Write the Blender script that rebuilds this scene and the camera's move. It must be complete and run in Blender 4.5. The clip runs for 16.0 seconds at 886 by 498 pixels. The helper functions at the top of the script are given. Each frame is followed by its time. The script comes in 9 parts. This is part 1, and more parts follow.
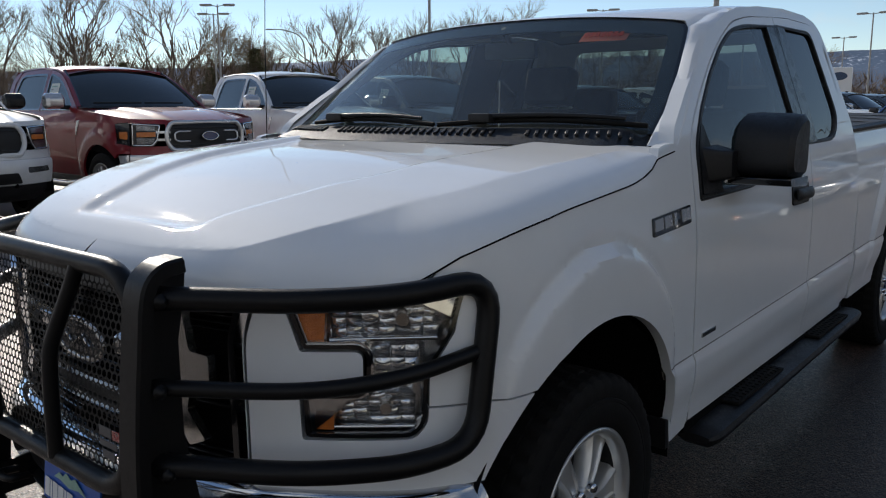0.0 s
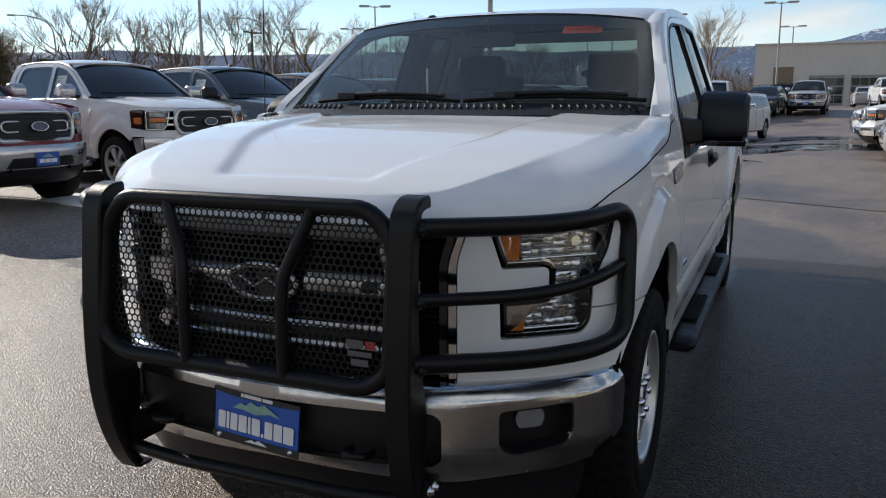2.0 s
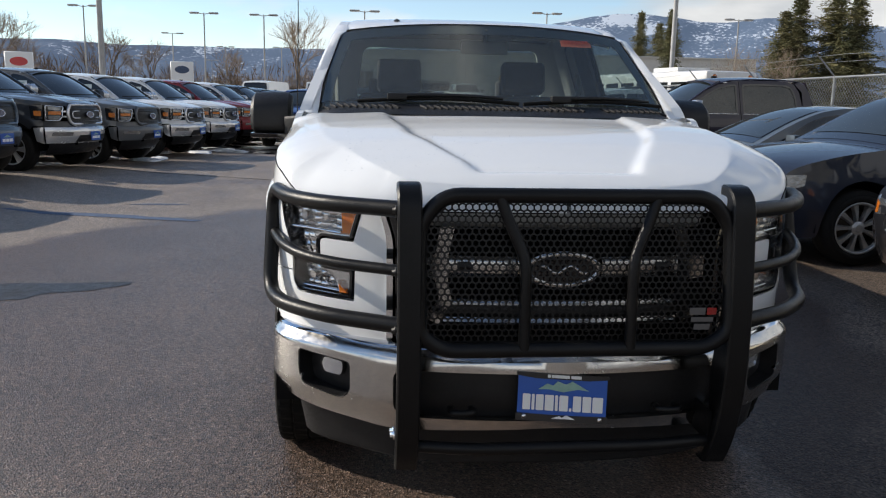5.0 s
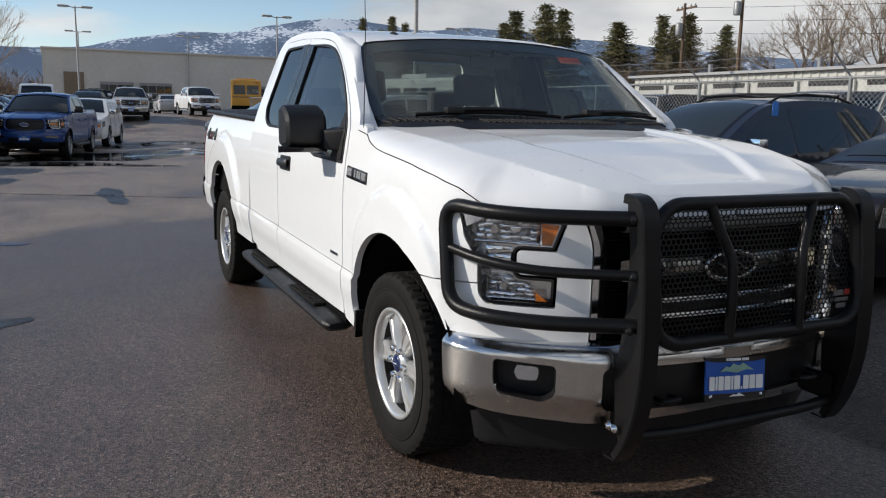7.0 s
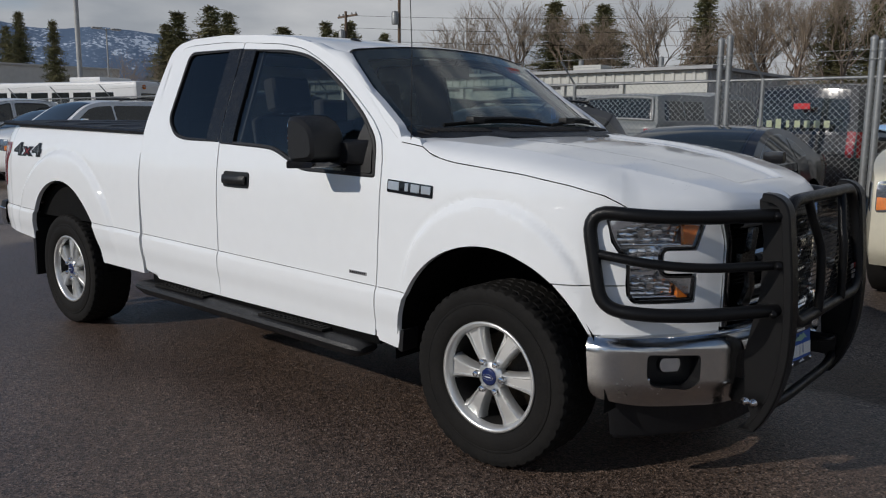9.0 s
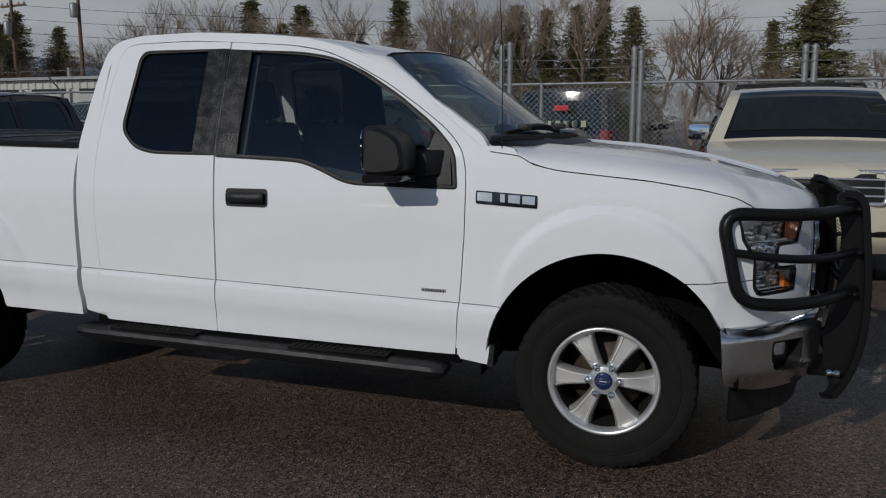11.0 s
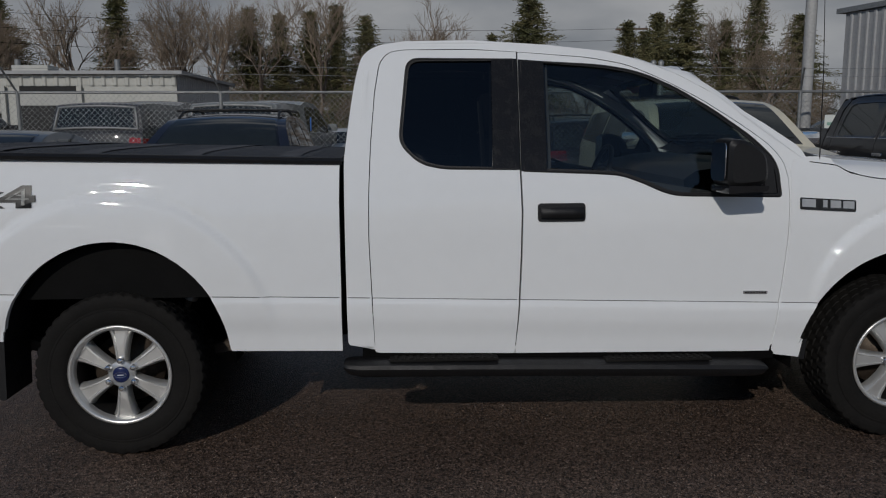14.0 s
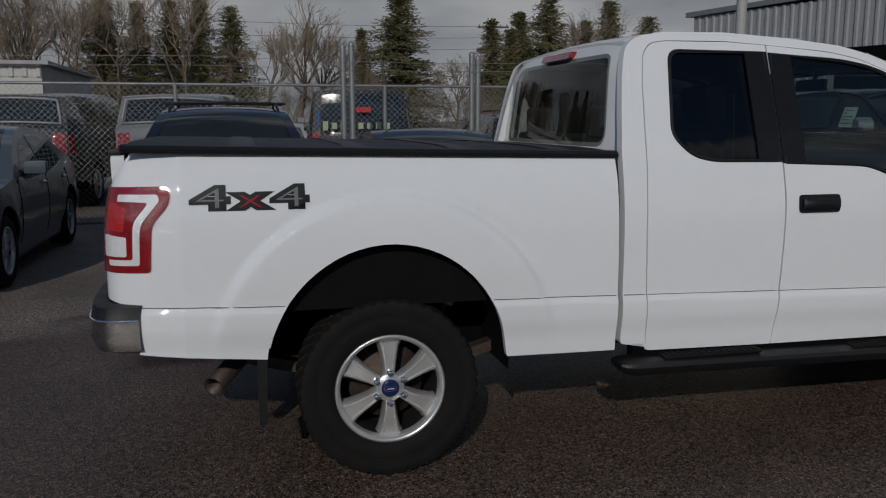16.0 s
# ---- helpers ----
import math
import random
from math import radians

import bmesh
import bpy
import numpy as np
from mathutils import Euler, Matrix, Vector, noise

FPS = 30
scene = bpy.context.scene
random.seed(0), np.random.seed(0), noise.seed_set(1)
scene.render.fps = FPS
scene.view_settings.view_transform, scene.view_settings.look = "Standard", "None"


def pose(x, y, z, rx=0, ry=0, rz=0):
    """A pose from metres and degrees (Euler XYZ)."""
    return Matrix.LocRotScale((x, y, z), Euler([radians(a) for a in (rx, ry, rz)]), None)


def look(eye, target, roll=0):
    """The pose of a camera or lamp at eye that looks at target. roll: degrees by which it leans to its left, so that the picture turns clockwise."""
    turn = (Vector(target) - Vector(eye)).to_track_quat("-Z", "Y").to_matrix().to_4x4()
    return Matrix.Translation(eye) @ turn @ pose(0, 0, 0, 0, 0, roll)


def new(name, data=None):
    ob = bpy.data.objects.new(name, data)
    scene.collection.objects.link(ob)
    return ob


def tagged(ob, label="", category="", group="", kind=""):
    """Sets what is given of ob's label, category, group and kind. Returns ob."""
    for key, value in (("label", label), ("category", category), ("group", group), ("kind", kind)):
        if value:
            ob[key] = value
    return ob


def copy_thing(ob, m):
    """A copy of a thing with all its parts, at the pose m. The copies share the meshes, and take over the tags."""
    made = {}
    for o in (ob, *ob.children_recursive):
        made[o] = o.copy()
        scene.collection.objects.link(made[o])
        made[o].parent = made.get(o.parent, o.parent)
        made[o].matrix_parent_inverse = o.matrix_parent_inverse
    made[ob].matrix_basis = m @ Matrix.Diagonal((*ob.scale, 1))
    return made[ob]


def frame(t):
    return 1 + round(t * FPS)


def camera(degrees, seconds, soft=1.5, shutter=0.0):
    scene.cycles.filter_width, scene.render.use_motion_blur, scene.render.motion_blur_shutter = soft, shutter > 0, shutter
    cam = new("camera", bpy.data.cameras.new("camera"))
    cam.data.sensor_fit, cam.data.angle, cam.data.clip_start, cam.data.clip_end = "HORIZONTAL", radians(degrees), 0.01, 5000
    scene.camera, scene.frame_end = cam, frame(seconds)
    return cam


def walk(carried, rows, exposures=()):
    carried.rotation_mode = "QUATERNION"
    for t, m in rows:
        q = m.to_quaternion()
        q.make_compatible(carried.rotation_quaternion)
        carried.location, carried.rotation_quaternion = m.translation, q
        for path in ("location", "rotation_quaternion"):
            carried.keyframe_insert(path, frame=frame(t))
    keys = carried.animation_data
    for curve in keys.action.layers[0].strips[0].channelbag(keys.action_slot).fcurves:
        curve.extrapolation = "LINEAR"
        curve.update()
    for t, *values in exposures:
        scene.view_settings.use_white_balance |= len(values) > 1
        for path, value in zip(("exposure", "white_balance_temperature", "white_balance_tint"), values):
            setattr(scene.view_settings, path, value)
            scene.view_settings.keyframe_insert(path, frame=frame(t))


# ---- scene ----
cam = camera(57.6, 16.0, soft=1.15)
PATH = [
    (0, (1.817, 1.959, 1.472), (0.302, 0.7, 1.126), -0.3),
    (0.5, (2.077, 1.886, 1.466), (0.49, 0.719, 1.119), -0.1),
    (1, (2.329, 1.76, 1.448), (0.674, 0.694, 1.097), -0.1),
    (1.5, (2.558, 1.585, 1.432), (0.825, 0.651, 1.077), -0.2),
    (2, (2.767, 1.371, 1.41), (0.961, 0.591, 1.05), -0.2),
    (2.5, (2.954, 1.116, 1.41), (1.091, 0.488, 1.044), -0.3),
    (3, (3.102, 0.804, 1.399), (1.192, 0.335, 1.032), -0.1),
    (5.5, (3.331, -1.041, 1.411), (1.397, -0.671, 1.059), 1.3),
    (6, (3.259, -1.431, 1.407), (1.361, -0.905, 1.059), 1.3),
    (6.5, (3.16, -1.82, 1.423), (1.312, -1.137, 1.079), 1.2),
    (7, (3.014, -2.193, 1.426), (1.237, -1.338, 1.091), 1.1),
    (7.5, (2.809, -2.57, 1.421), (1.148, -1.507, 1.093), 0.8),
    (8, (2.56, -2.934, 1.425), (1.033, -1.683, 1.104), 0.6),
    (8.5, (2.266, -3.26, 1.415), (0.859, -1.875, 1.096), 0.5),
    (9, (1.926, -3.534, 1.43), (0.653, -2.024, 1.116), 0.4),
    (11.5, (-0.068, -4.374, 1.463), (-0.511, -2.448, 1.151), -0.2),
    (12, (-0.531, -4.472, 1.462), (-0.819, -2.518, 1.152), -0.2),
    (12.5, (-0.992, -4.549, 1.482), (-1.171, -2.581, 1.174), -0.2),
    (13, (-1.457, -4.588, 1.491), (-1.534, -2.613, 1.186), -0.3),
    (13.5, (-1.927, -4.598, 1.496), (-1.91, -2.621, 1.192), -0.3),
    (14, (-2.389, -4.592, 1.507), (-2.287, -2.618, 1.205), -0.2),
    (14.5, (-2.837, -4.522, 1.509), (-2.647, -2.555, 1.205), -0.2),
    (15, (-3.314, -4.423, 1.494), (-3.031, -2.469, 1.18), -0.2),
    (15.5, (-3.801, -4.308, 1.498), (-3.426, -2.368, 1.184), -0.1),
    (16, (-4.252, -4.173, 1.495), (-3.777, -2.255, 1.182), -0.1),
]
EXPOSURES = [(0, 0.10, 6950, 10), (1.5, 0.31, 7000, 10), (3.0, 0.54, 7000, 10), (5.5, 0.60, 7150, 10), (7.0, 0.26, 6950, 10), (9.0, -0.42, 6650, 10), (11.5, -0.92, 6550, 10), (13.0, -1.10, 6550, 10), (16.0, -1.13, 6600, 10)]
walk(cam, [(t, look(eye, target, roll)) for t, eye, target, roll in PATH], EXPOSURES)

# ---- daylight ----
SUN_DIR = Vector((-0.32, -0.84, 0.46)).normalized()
sun = new("sun", bpy.data.lights.new("sun", "SUN"))
sun.data.energy, sun.data.angle, sun.data.color = 3.5, radians(0.53), (1.0, 0.955, 0.90)
sun.matrix_world = look(SUN_DIR * 50, (0, 0, 0))

world = bpy.data.worlds.new("partly_cloudy_sky")
scene.world = world
world.use_nodes = True
wn, wl = world.node_tree.nodes, world.node_tree.links
wn.clear()
w_out = wn.new("ShaderNodeOutputWorld")
w_bg = wn.new("ShaderNodeBackground")
w_sky = wn.new("ShaderNodeTexSky")
w_sky.sky_type, w_sky.sun_disc = "NISHITA", False
w_sky.sun_elevation = math.asin(SUN_DIR.z)
w_sky.dust_density, w_sky.ozone_density, w_sky.altitude = 0.0, 2.1, 1800
w_sky.sun_rotation = math.atan2(SUN_DIR.x, SUN_DIR.y)
w_gain = wn.new("ShaderNodeVectorMath")
w_gain.operation = "SCALE"
w_gain.inputs["Scale"].default_value = 0.115
wl.new(w_sky.outputs[0], w_gain.inputs[0])
w_tex = wn.new("ShaderNodeTexCoord")
w_map = wn.new("ShaderNodeMapping")
w_map.inputs["Scale"].default_value = (1.1, 1.1, 3.2)
w_map.inputs["Location"].default_value = (0.35, 0.9, 0.1)
wl.new(w_tex.outputs["Generated"], w_map.inputs[0])
w_noise = wn.new("ShaderNodeTexNoise")
w_noise.inputs["Scale"].default_value, w_noise.inputs["Detail"].default_value = 1.7, 9
w_noise.inputs["Roughness"].default_value = 0.52
wl.new(w_map.outputs[0], w_noise.inputs["Vector"])
# the cover breaks up behind the truck and thickens ahead of it
w_face = wn.new("ShaderNodeVectorMath")
w_face.operation = "DOT_PRODUCT"
w_face.inputs[1].default_value = (0.80, 0.60, 0.0)
wl.new(w_tex.outputs["Generated"], w_face.inputs[0])
w_break = wn.new("ShaderNodeMapRange")
w_break.interpolation_type = "SMOOTHSTEP"
w_break.inputs["From Min"].default_value, w_break.inputs["From Max"].default_value = -1.0, 0.2
w_break.inputs["To Min"].default_value, w_break.inputs["To Max"].default_value = -0.24, 0.17
wl.new(w_face.outputs["Value"], w_break.inputs["Value"])
w_ramp = wn.new("ShaderNodeValToRGB")
w_ramp.color_ramp.elements[0].position, w_ramp.color_ramp.elements[1].position = 0.42, 0.53
w_sep = wn.new("ShaderNodeSeparateXYZ")
wl.new(w_tex.outputs["Generated"], w_sep.inputs[0])
w_high = wn.new("ShaderNodeMapRange")
w_high.inputs["From Min"].default_value, w_high.inputs["From Max"].default_value = 0.10, 0.32
w_high.inputs["To Min"].default_value, w_high.inputs["To Max"].default_value = 0.12, -0.22
wl.new(w_sep.outputs["Z"], w_high.inputs["Value"])
w_cover = wn.new("ShaderNodeMath")
wl.new(w_noise.outputs["Fac"], w_cover.inputs[0]), wl.new(w_high.outputs[0], w_cover.inputs[1])
w_total = wn.new("ShaderNodeMath")
wl.new(w_cover.outputs[0], w_total.inputs[0]), wl.new(w_break.outputs[0], w_total.inputs[1])
wl.new(w_total.outputs[0], w_ramp.inputs[0])
w_noise2 = wn.new("ShaderNodeTexNoise")
w_noise2.inputs["Scale"].default_value, w_noise2.inputs["Detail"].default_value = 3.1, 7
wl.new(w_map.outputs[0], w_noise2.inputs["Vector"])
w_cloud = wn.new("ShaderNodeValToRGB")
w_cloud.color_ramp.elements[0].position, w_cloud.color_ramp.elements[0].color = 0.36, (0.345, 0.38, 0.43, 1)
w_cloud.color_ramp.elements[1].position, w_cloud.color_ramp.elements[1].color = 0.66, (0.65, 0.67, 0.70, 1)
wl.new(w_noise2.outputs["Fac"], w_cloud.inputs[0])
w_mix = wn.new("ShaderNodeMix")
w_mix.data_type = "RGBA"
wl.new(w_ramp.outputs[0], w_mix.inputs["Factor"])
wl.new(w_gain.outputs[0], w_mix.inputs["A"])
# clouds on the sun's side are lit through and brighter
w_dot = wn.new("ShaderNodeVectorMath")
w_dot.operation = "DOT_PRODUCT"
w_dot.inputs[1].default_value = SUN_DIR
wl.new(w_tex.outputs["Generated"], w_dot.inputs[0])
w_side = wn.new("ShaderNodeMapRange")
w_side.inputs["From Min"].default_value, w_side.inputs["From Max"].default_value = -0.8, 0.95
w_side.inputs["To Min"].default_value, w_side.inputs["To Max"].default_value = 1.05, 1.25
wl.new(w_dot.outputs["Value"], w_side.inputs["Value"])
w_lit = wn.new("ShaderNodeVectorMath")
w_lit.operation = "SCALE"
wl.new(w_cloud.outputs[0], w_lit.inputs[0]), wl.new(w_side.outputs[0], w_lit.inputs["Scale"])
wl.new(w_lit.outputs[0], w_mix.inputs["B"])
wl.new(w_mix.outputs["Result"], w_bg.inputs[0])
w_bg.inputs[1].default_value = 1.0
wl.new(w_bg.outputs[0], w_out.inputs[0])


# ---- materials ----
def mat(name, color=(0.5, 0.5, 0.5), rough=0.5, metal=0.0, coat=0.0, spec=0.5, vary=0.0, scale=8.0, bump=0.0, bump_scale=60.0,
        object_color=False, tint2=None, rvary=0.0, alpha=1.0, emit=None, transmission=0.0, island=False):
    """A principled material with two scales of variation in colour, gloss and relief."""
    m = bpy.data.materials.new(name)
    m.use_nodes = True
    n, l = m.node_tree.nodes, m.node_tree.links
    b = n["Principled BSDF"]
    b.inputs["Base Color"].default_value = (*color, 1)
    b.inputs["Roughness"].default_value, b.inputs["Metallic"].default_value = rough, metal
    b.inputs["Coat Weight"].default_value, b.inputs["Coat Roughness"].default_value = coat, 0.03
    b.inputs["Specular IOR Level"].default_value = spec
    b.inputs["Transmission Weight"].default_value = transmission
    if emit:
        b.inputs["Emission Color"].default_value, b.inputs["Emission Strength"].default_value = (*emit[:3], 1), emit[3]
    source = None
    if object_color:
        info = n.new("ShaderNodeObjectInfo")
        source = info.outputs["Color"]
    tc = n.new("ShaderNodeTexCoord")
    if vary or rvary or tint2:
        big, small = n.new("ShaderNodeTexNoise"), n.new("ShaderNodeTexNoise")
        for node, k, d in ((big, scale, 4), (small, scale * 9, 6)):
            node.inputs["Scale"].default_value, node.inputs["Detail"].default_value = k, d
            l.new(tc.outputs["Object"], node.inputs["Vector"])
        add = n.new("ShaderNodeMath")
        add.operation = "ADD"
        l.new(big.outputs["Fac"], add.inputs[0]), l.new(small.outputs["Fac"], add.inputs[1])
        rng = n.new("ShaderNodeMapRange")
        rng.inputs["From Min"].default_value, rng.inputs["From Max"].default_value = 0.7, 1.3
        l.new(add.outputs[0], rng.inputs["Value"])
        mix = n.new("ShaderNodeMix")
        mix.data_type = "RGBA"
        l.new(rng.outputs[0], mix.inputs["Factor"])
        second = tint2 or tuple(c * (1 - vary) for c in color)
        mix.inputs["A"].default_value, mix.inputs["B"].default_value = (*color, 1), (*second, 1)
        if source:
            dark = n.new("ShaderNodeVectorMath")
            dark.operation = "SCALE"
            dark.inputs["Scale"].default_value = 1 - vary
            l.new(source, dark.inputs[0])
            l.new(source, mix.inputs["A"]), l.new(dark.outputs[0], mix.inputs["B"])
        source = mix.outputs["Result"]
        if rvary:
            rr = n.new("ShaderNodeMapRange")
            rr.inputs["From Min"].default_value, rr.inputs["From Max"].default_value = 0.7, 1.3
            rr.inputs["To Min"].default_value, rr.inputs["To Max"].default_value = max(0, rough - rvary), rough + rvary
            l.new(add.outputs[0], rr.inputs["Value"]), l.new(rr.outputs[0], b.inputs["Roughness"])
    if source:
        l.new(source, b.inputs["Base Color"])
    if bump:
        grain, bp = n.new("ShaderNodeTexNoise"), n.new("ShaderNodeBump")
        grain.inputs["Scale"].default_value, grain.inputs["Detail"].default_value = bump_scale, 5
        bp.inputs["Strength"].default_value, bp.inputs["Distance"].default_value = bump, 0.01
        l.new(tc.outputs["Object"], grain.inputs["Vector"])
        l.new(grain.outputs["Fac"], bp.inputs["Height"]), l.new(bp.outputs[0], b.inputs["Normal"])
    return m


def glass(name, tint, gloss=0.085, dust=0.0):
    """A thin pane: clear or tinted see-through; gloss is its mirror share seen head-on, which grows towards grazing."""
    m = bpy.data.materials.new(name)
    m.use_nodes = True
    n, l = m.node_tree.nodes, m.node_tree.links
    n.clear()
    out, mix, clear, shine = (n.new(f"ShaderNode{k}") for k in ("OutputMaterial", "MixShader", "BsdfTransparent", "BsdfGlossy"))
    clear.inputs["Color"].default_value = (*tint, 1)
    shine.inputs["Roughness"].default_value = 0.012
    side, steep, f = n.new("ShaderNodeLayerWeight"), n.new("ShaderNodeMath"), n.new("ShaderNodeMapRange")
    side.inputs["Blend"].default_value = 0.5
    steep.operation = "POWER"
    steep.inputs[1].default_value = 5.0
    f.inputs["To Min"].default_value, f.inputs["To Max"].default_value = gloss, 1.0
    l.new(side.outputs["Facing"], steep.inputs[0]), l.new(steep.outputs[0], f.inputs["Value"])
    l.new(f.outputs[0], mix.inputs[0]), l.new(clear.outputs[0], mix.inputs[1]), l.new(shine.outputs[0], mix.inputs[2])
    if dust:
        film, soil = n.new("ShaderNodeMixShader"), n.new("ShaderNodeBsdfDiffuse")
        tc, cloud, amount = n.new("ShaderNodeTexCoord"), n.new("ShaderNodeTexNoise"), n.new("ShaderNodeMapRange")
        soil.inputs["Color"].default_value = (0.72, 0.78, 0.74, 1)
        cloud.inputs["Scale"].default_value, cloud.inputs["Detail"].default_value = 2.2, 6
        amount.inputs["From Min"].default_value, amount.inputs["From Max"].default_value = 0.3, 0.7
        amount.inputs["To Min"].default_value, amount.inputs["To Max"].default_value = dust * 0.6, dust * 1.4
        l.new(tc.outputs["Object"], cloud.inputs["Vector"]), l.new(cloud.outputs["Fac"], amount.inputs["Value"])
        l.new(amount.outputs[0], film.inputs[0]), l.new(mix.outputs[0], film.inputs[1]), l.new(soil.outputs[0], film.inputs[2])
        l.new(film.outputs[0], out.inputs[0])
    else:
        l.new(mix.outputs[0], out.inputs[0])
    return m


WHITE = mat("white_car_paint", (0.79, 0.81, 0.82), 0.6, coat=1.0, spec=0.02, vary=0.025, scale=1.5, bump=0.012, bump_scale=900)
PAINT = mat("car_paint", (1, 1, 1), 0.45, coat=0.8, spec=0.2, vary=0.12, scale=1.2, object_color=True)
CHROME = mat("chrome", (0.80, 0.81, 0.82), 0.07, metal=1.0, vary=0.12, scale=6, rvary=0.05)
STEEL = mat("satin_bumper_chrome", (0.62, 0.61, 0.59), 0.20, metal=1.0, vary=0.15, scale=5, rvary=0.08)
ALLOY = mat("machined_alloy", (0.70, 0.70, 0.68), 0.33, metal=0.72, coat=0.3, vary=0.04, scale=3)
BRAKE = mat("rusty_brake_iron", (0.11, 0.085, 0.065), 0.6, metal=0.6, vary=0.5, scale=14, bump=0.3)
GUARD = mat("black_powder_coat", (0.007, 0.007, 0.0075), 0.36, spec=0.22, vary=0.3, scale=10, bump=0.10, bump_scale=420, rvary=0.08)
PLASTIC = mat("black_grained_plastic", (0.011, 0.011, 0.012), 0.46, spec=0.35, vary=0.3, scale=12, bump=0.16, bump_scale=520, rvary=0.1)
GLOSS = mat("gloss_black_trim", (0.010, 0.010, 0.011), 0.10, coat=0.6, vary=0.3, scale=16, rvary=0.05)
SCUFF = mat("scuffed_pillar_gloss", (0.014, 0.014, 0.015), 0.24, coat=0.08, spec=0.25, vary=0.5, scale=20, rvary=0.16, bump=0.12, bump_scale=90)
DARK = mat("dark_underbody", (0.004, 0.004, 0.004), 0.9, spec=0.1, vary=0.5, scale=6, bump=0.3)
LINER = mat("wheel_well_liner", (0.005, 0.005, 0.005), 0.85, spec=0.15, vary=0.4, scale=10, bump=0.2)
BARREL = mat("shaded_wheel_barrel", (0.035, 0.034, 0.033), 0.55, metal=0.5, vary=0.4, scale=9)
RUBBER = mat("tyre_rubber", (0.0075, 0.0073, 0.007), 0.78, spec=0.16, vary=0.45, scale=9, tint2=(0.013, 0.012, 0.011), bump=0.12, bump_scale=180)
VINYL = mat("tonneau_vinyl", (0.020, 0.020, 0.022), 0.55, vary=0.35, scale=6, bump=0.35, bump_scale=700)
CLOTH = mat("grey_seat_cloth", (0.05, 0.05, 0.055), 0.9, vary=0.35, scale=12, bump=0.4, bump_scale=500)
DASH = mat("dark_dashboard", (0.045, 0.045, 0.048), 0.62, vary=0.3, scale=10, bump=0.2, bump_scale=500)
LINING = mat("light_headliner", (0.34, 0.33, 0.31), 0.9, vary=0.15, scale=14, bump=0.2, bump_scale=600)
CLEAR = glass("windshield_glass", (0.70, 0.80, 0.75), gloss=0.095, dust=0.035)
TINT = glass("tinted_glass", (0.50, 0.56, 0.55), gloss=0.07)
REAR_GLASS = glass("tinted_rear_glass", (0.26, 0.29, 0.28), gloss=0.06)
PRIVACY = glass("privacy_glass", (0.040, 0.045, 0.048), gloss=0.055)
CARGLASS = mat("dark_car_glass", (0.022, 0.027, 0.027), 0.03, spec=0.7, vary=0.4, scale=1.5)
LENS = glass("lamp_lens", (0.93, 0.94, 0.95), gloss=0.05)
REFLECTOR = mat("lamp_reflector", (0.88, 0.89, 0.90), 0.12, metal=0.85, vary=0.15, scale=12, rvary=0.03, bump=0.08, bump_scale=60)
BRIGHTWORK = mat("bright_bumper", (0.68, 0.68, 0.68), 0.22, metal=0.7, vary=0.15, scale=5, rvary=0.06)
LAMP_UNIT = mat("distant_headlight", (0.30, 0.31, 0.32), 0.12, metal=0.7, coat=1.0, vary=0.6, scale=14, rvary=0.08, bump=0.5, bump_scale=40)
AMBER = mat("amber_lens", (0.75, 0.20, 0.02), 0.18, coat=1.0, vary=0.35, scale=60, bump=0.4, bump_scale=220)
REDLENS = mat("red_lens", (0.30, 0.006, 0.007), 0.08, coat=1.0, vary=0.4, scale=25, bump=0.3, bump_scale=160)
WHITELENS = mat("white_lens", (0.82, 0.80, 0.80), 0.15, coat=1.0, vary=0.15, scale=40, bump=0.3, bump_scale=160)
BLUE = mat("blue_plate_print", (0.015, 0.105, 0.46), 0.35, coat=0.3, vary=0.1, scale=20)
WHITEPRINT = mat("white_print", (0.80, 0.82, 0.82), 0.4, vary=0.05, scale=20)
GREENPRINT = mat("pale_green_print", (0.30, 0.50, 0.42), 0.4, vary=0.3, scale=60)
REDPRINT = mat("red_print", (0.55, 0.02, 0.025), 0.3, coat=0.5, vary=0.1, scale=20)
BLACKPRINT = mat("black_print", (0.015, 0.015, 0.016), 0.35, coat=0.3, vary=0.1, scale=20)
EMBLEM = mat("blue_emblem", (0.006, 0.016, 0.085), 0.25, coat=0.4, vary=0.1, scale=30)
ORANGE = mat("orange_sticker", (0.80, 0.16, 0.07), 0.5, vary=0.1, scale=30)
PAPER = mat("paper_sticker", (0.72, 0.76, 0.72), 0.6, vary=0.15, scale=60)
GALV = mat("galvanised_steel", (0.30, 0.31, 0.31), 0.5, metal=0.5, vary=0.3, scale=9, rvary=0.1)
POLE = mat("painted_pole", (0.42, 0.42, 0.41), 0.55, vary=0.25, scale=3, rvary=0.1)
WOOD = mat("weathered_pole_wood", (0.16, 0.11, 0.075), 0.9, vary=0.4, scale=5, bump=0.5)
BARK = mat("bare_tree_bark", (0.20, 0.155, 0.12), 0.9, vary=0.4, scale=2.5)
TWIG = mat("pale_twigs", (0.32, 0.25, 0.185), 0.9, vary=0.35, scale=1.2)
NEEDLE = mat("pine_needles", (0.095, 0.108, 0.052), 0.8, spec=0.2, vary=0.5, scale=0.8, tint2=(0.20, 0.17, 0.085))
BRUSH = mat("dry_brush", (0.20, 0.14, 0.095), 0.95, vary=0.4, scale=0.4)
CEMENT = mat("grey_block_wall", (0.60, 0.585, 0.54), 0.9, vary=0.12, scale=0.3, bump=0.2, bump_scale=20)
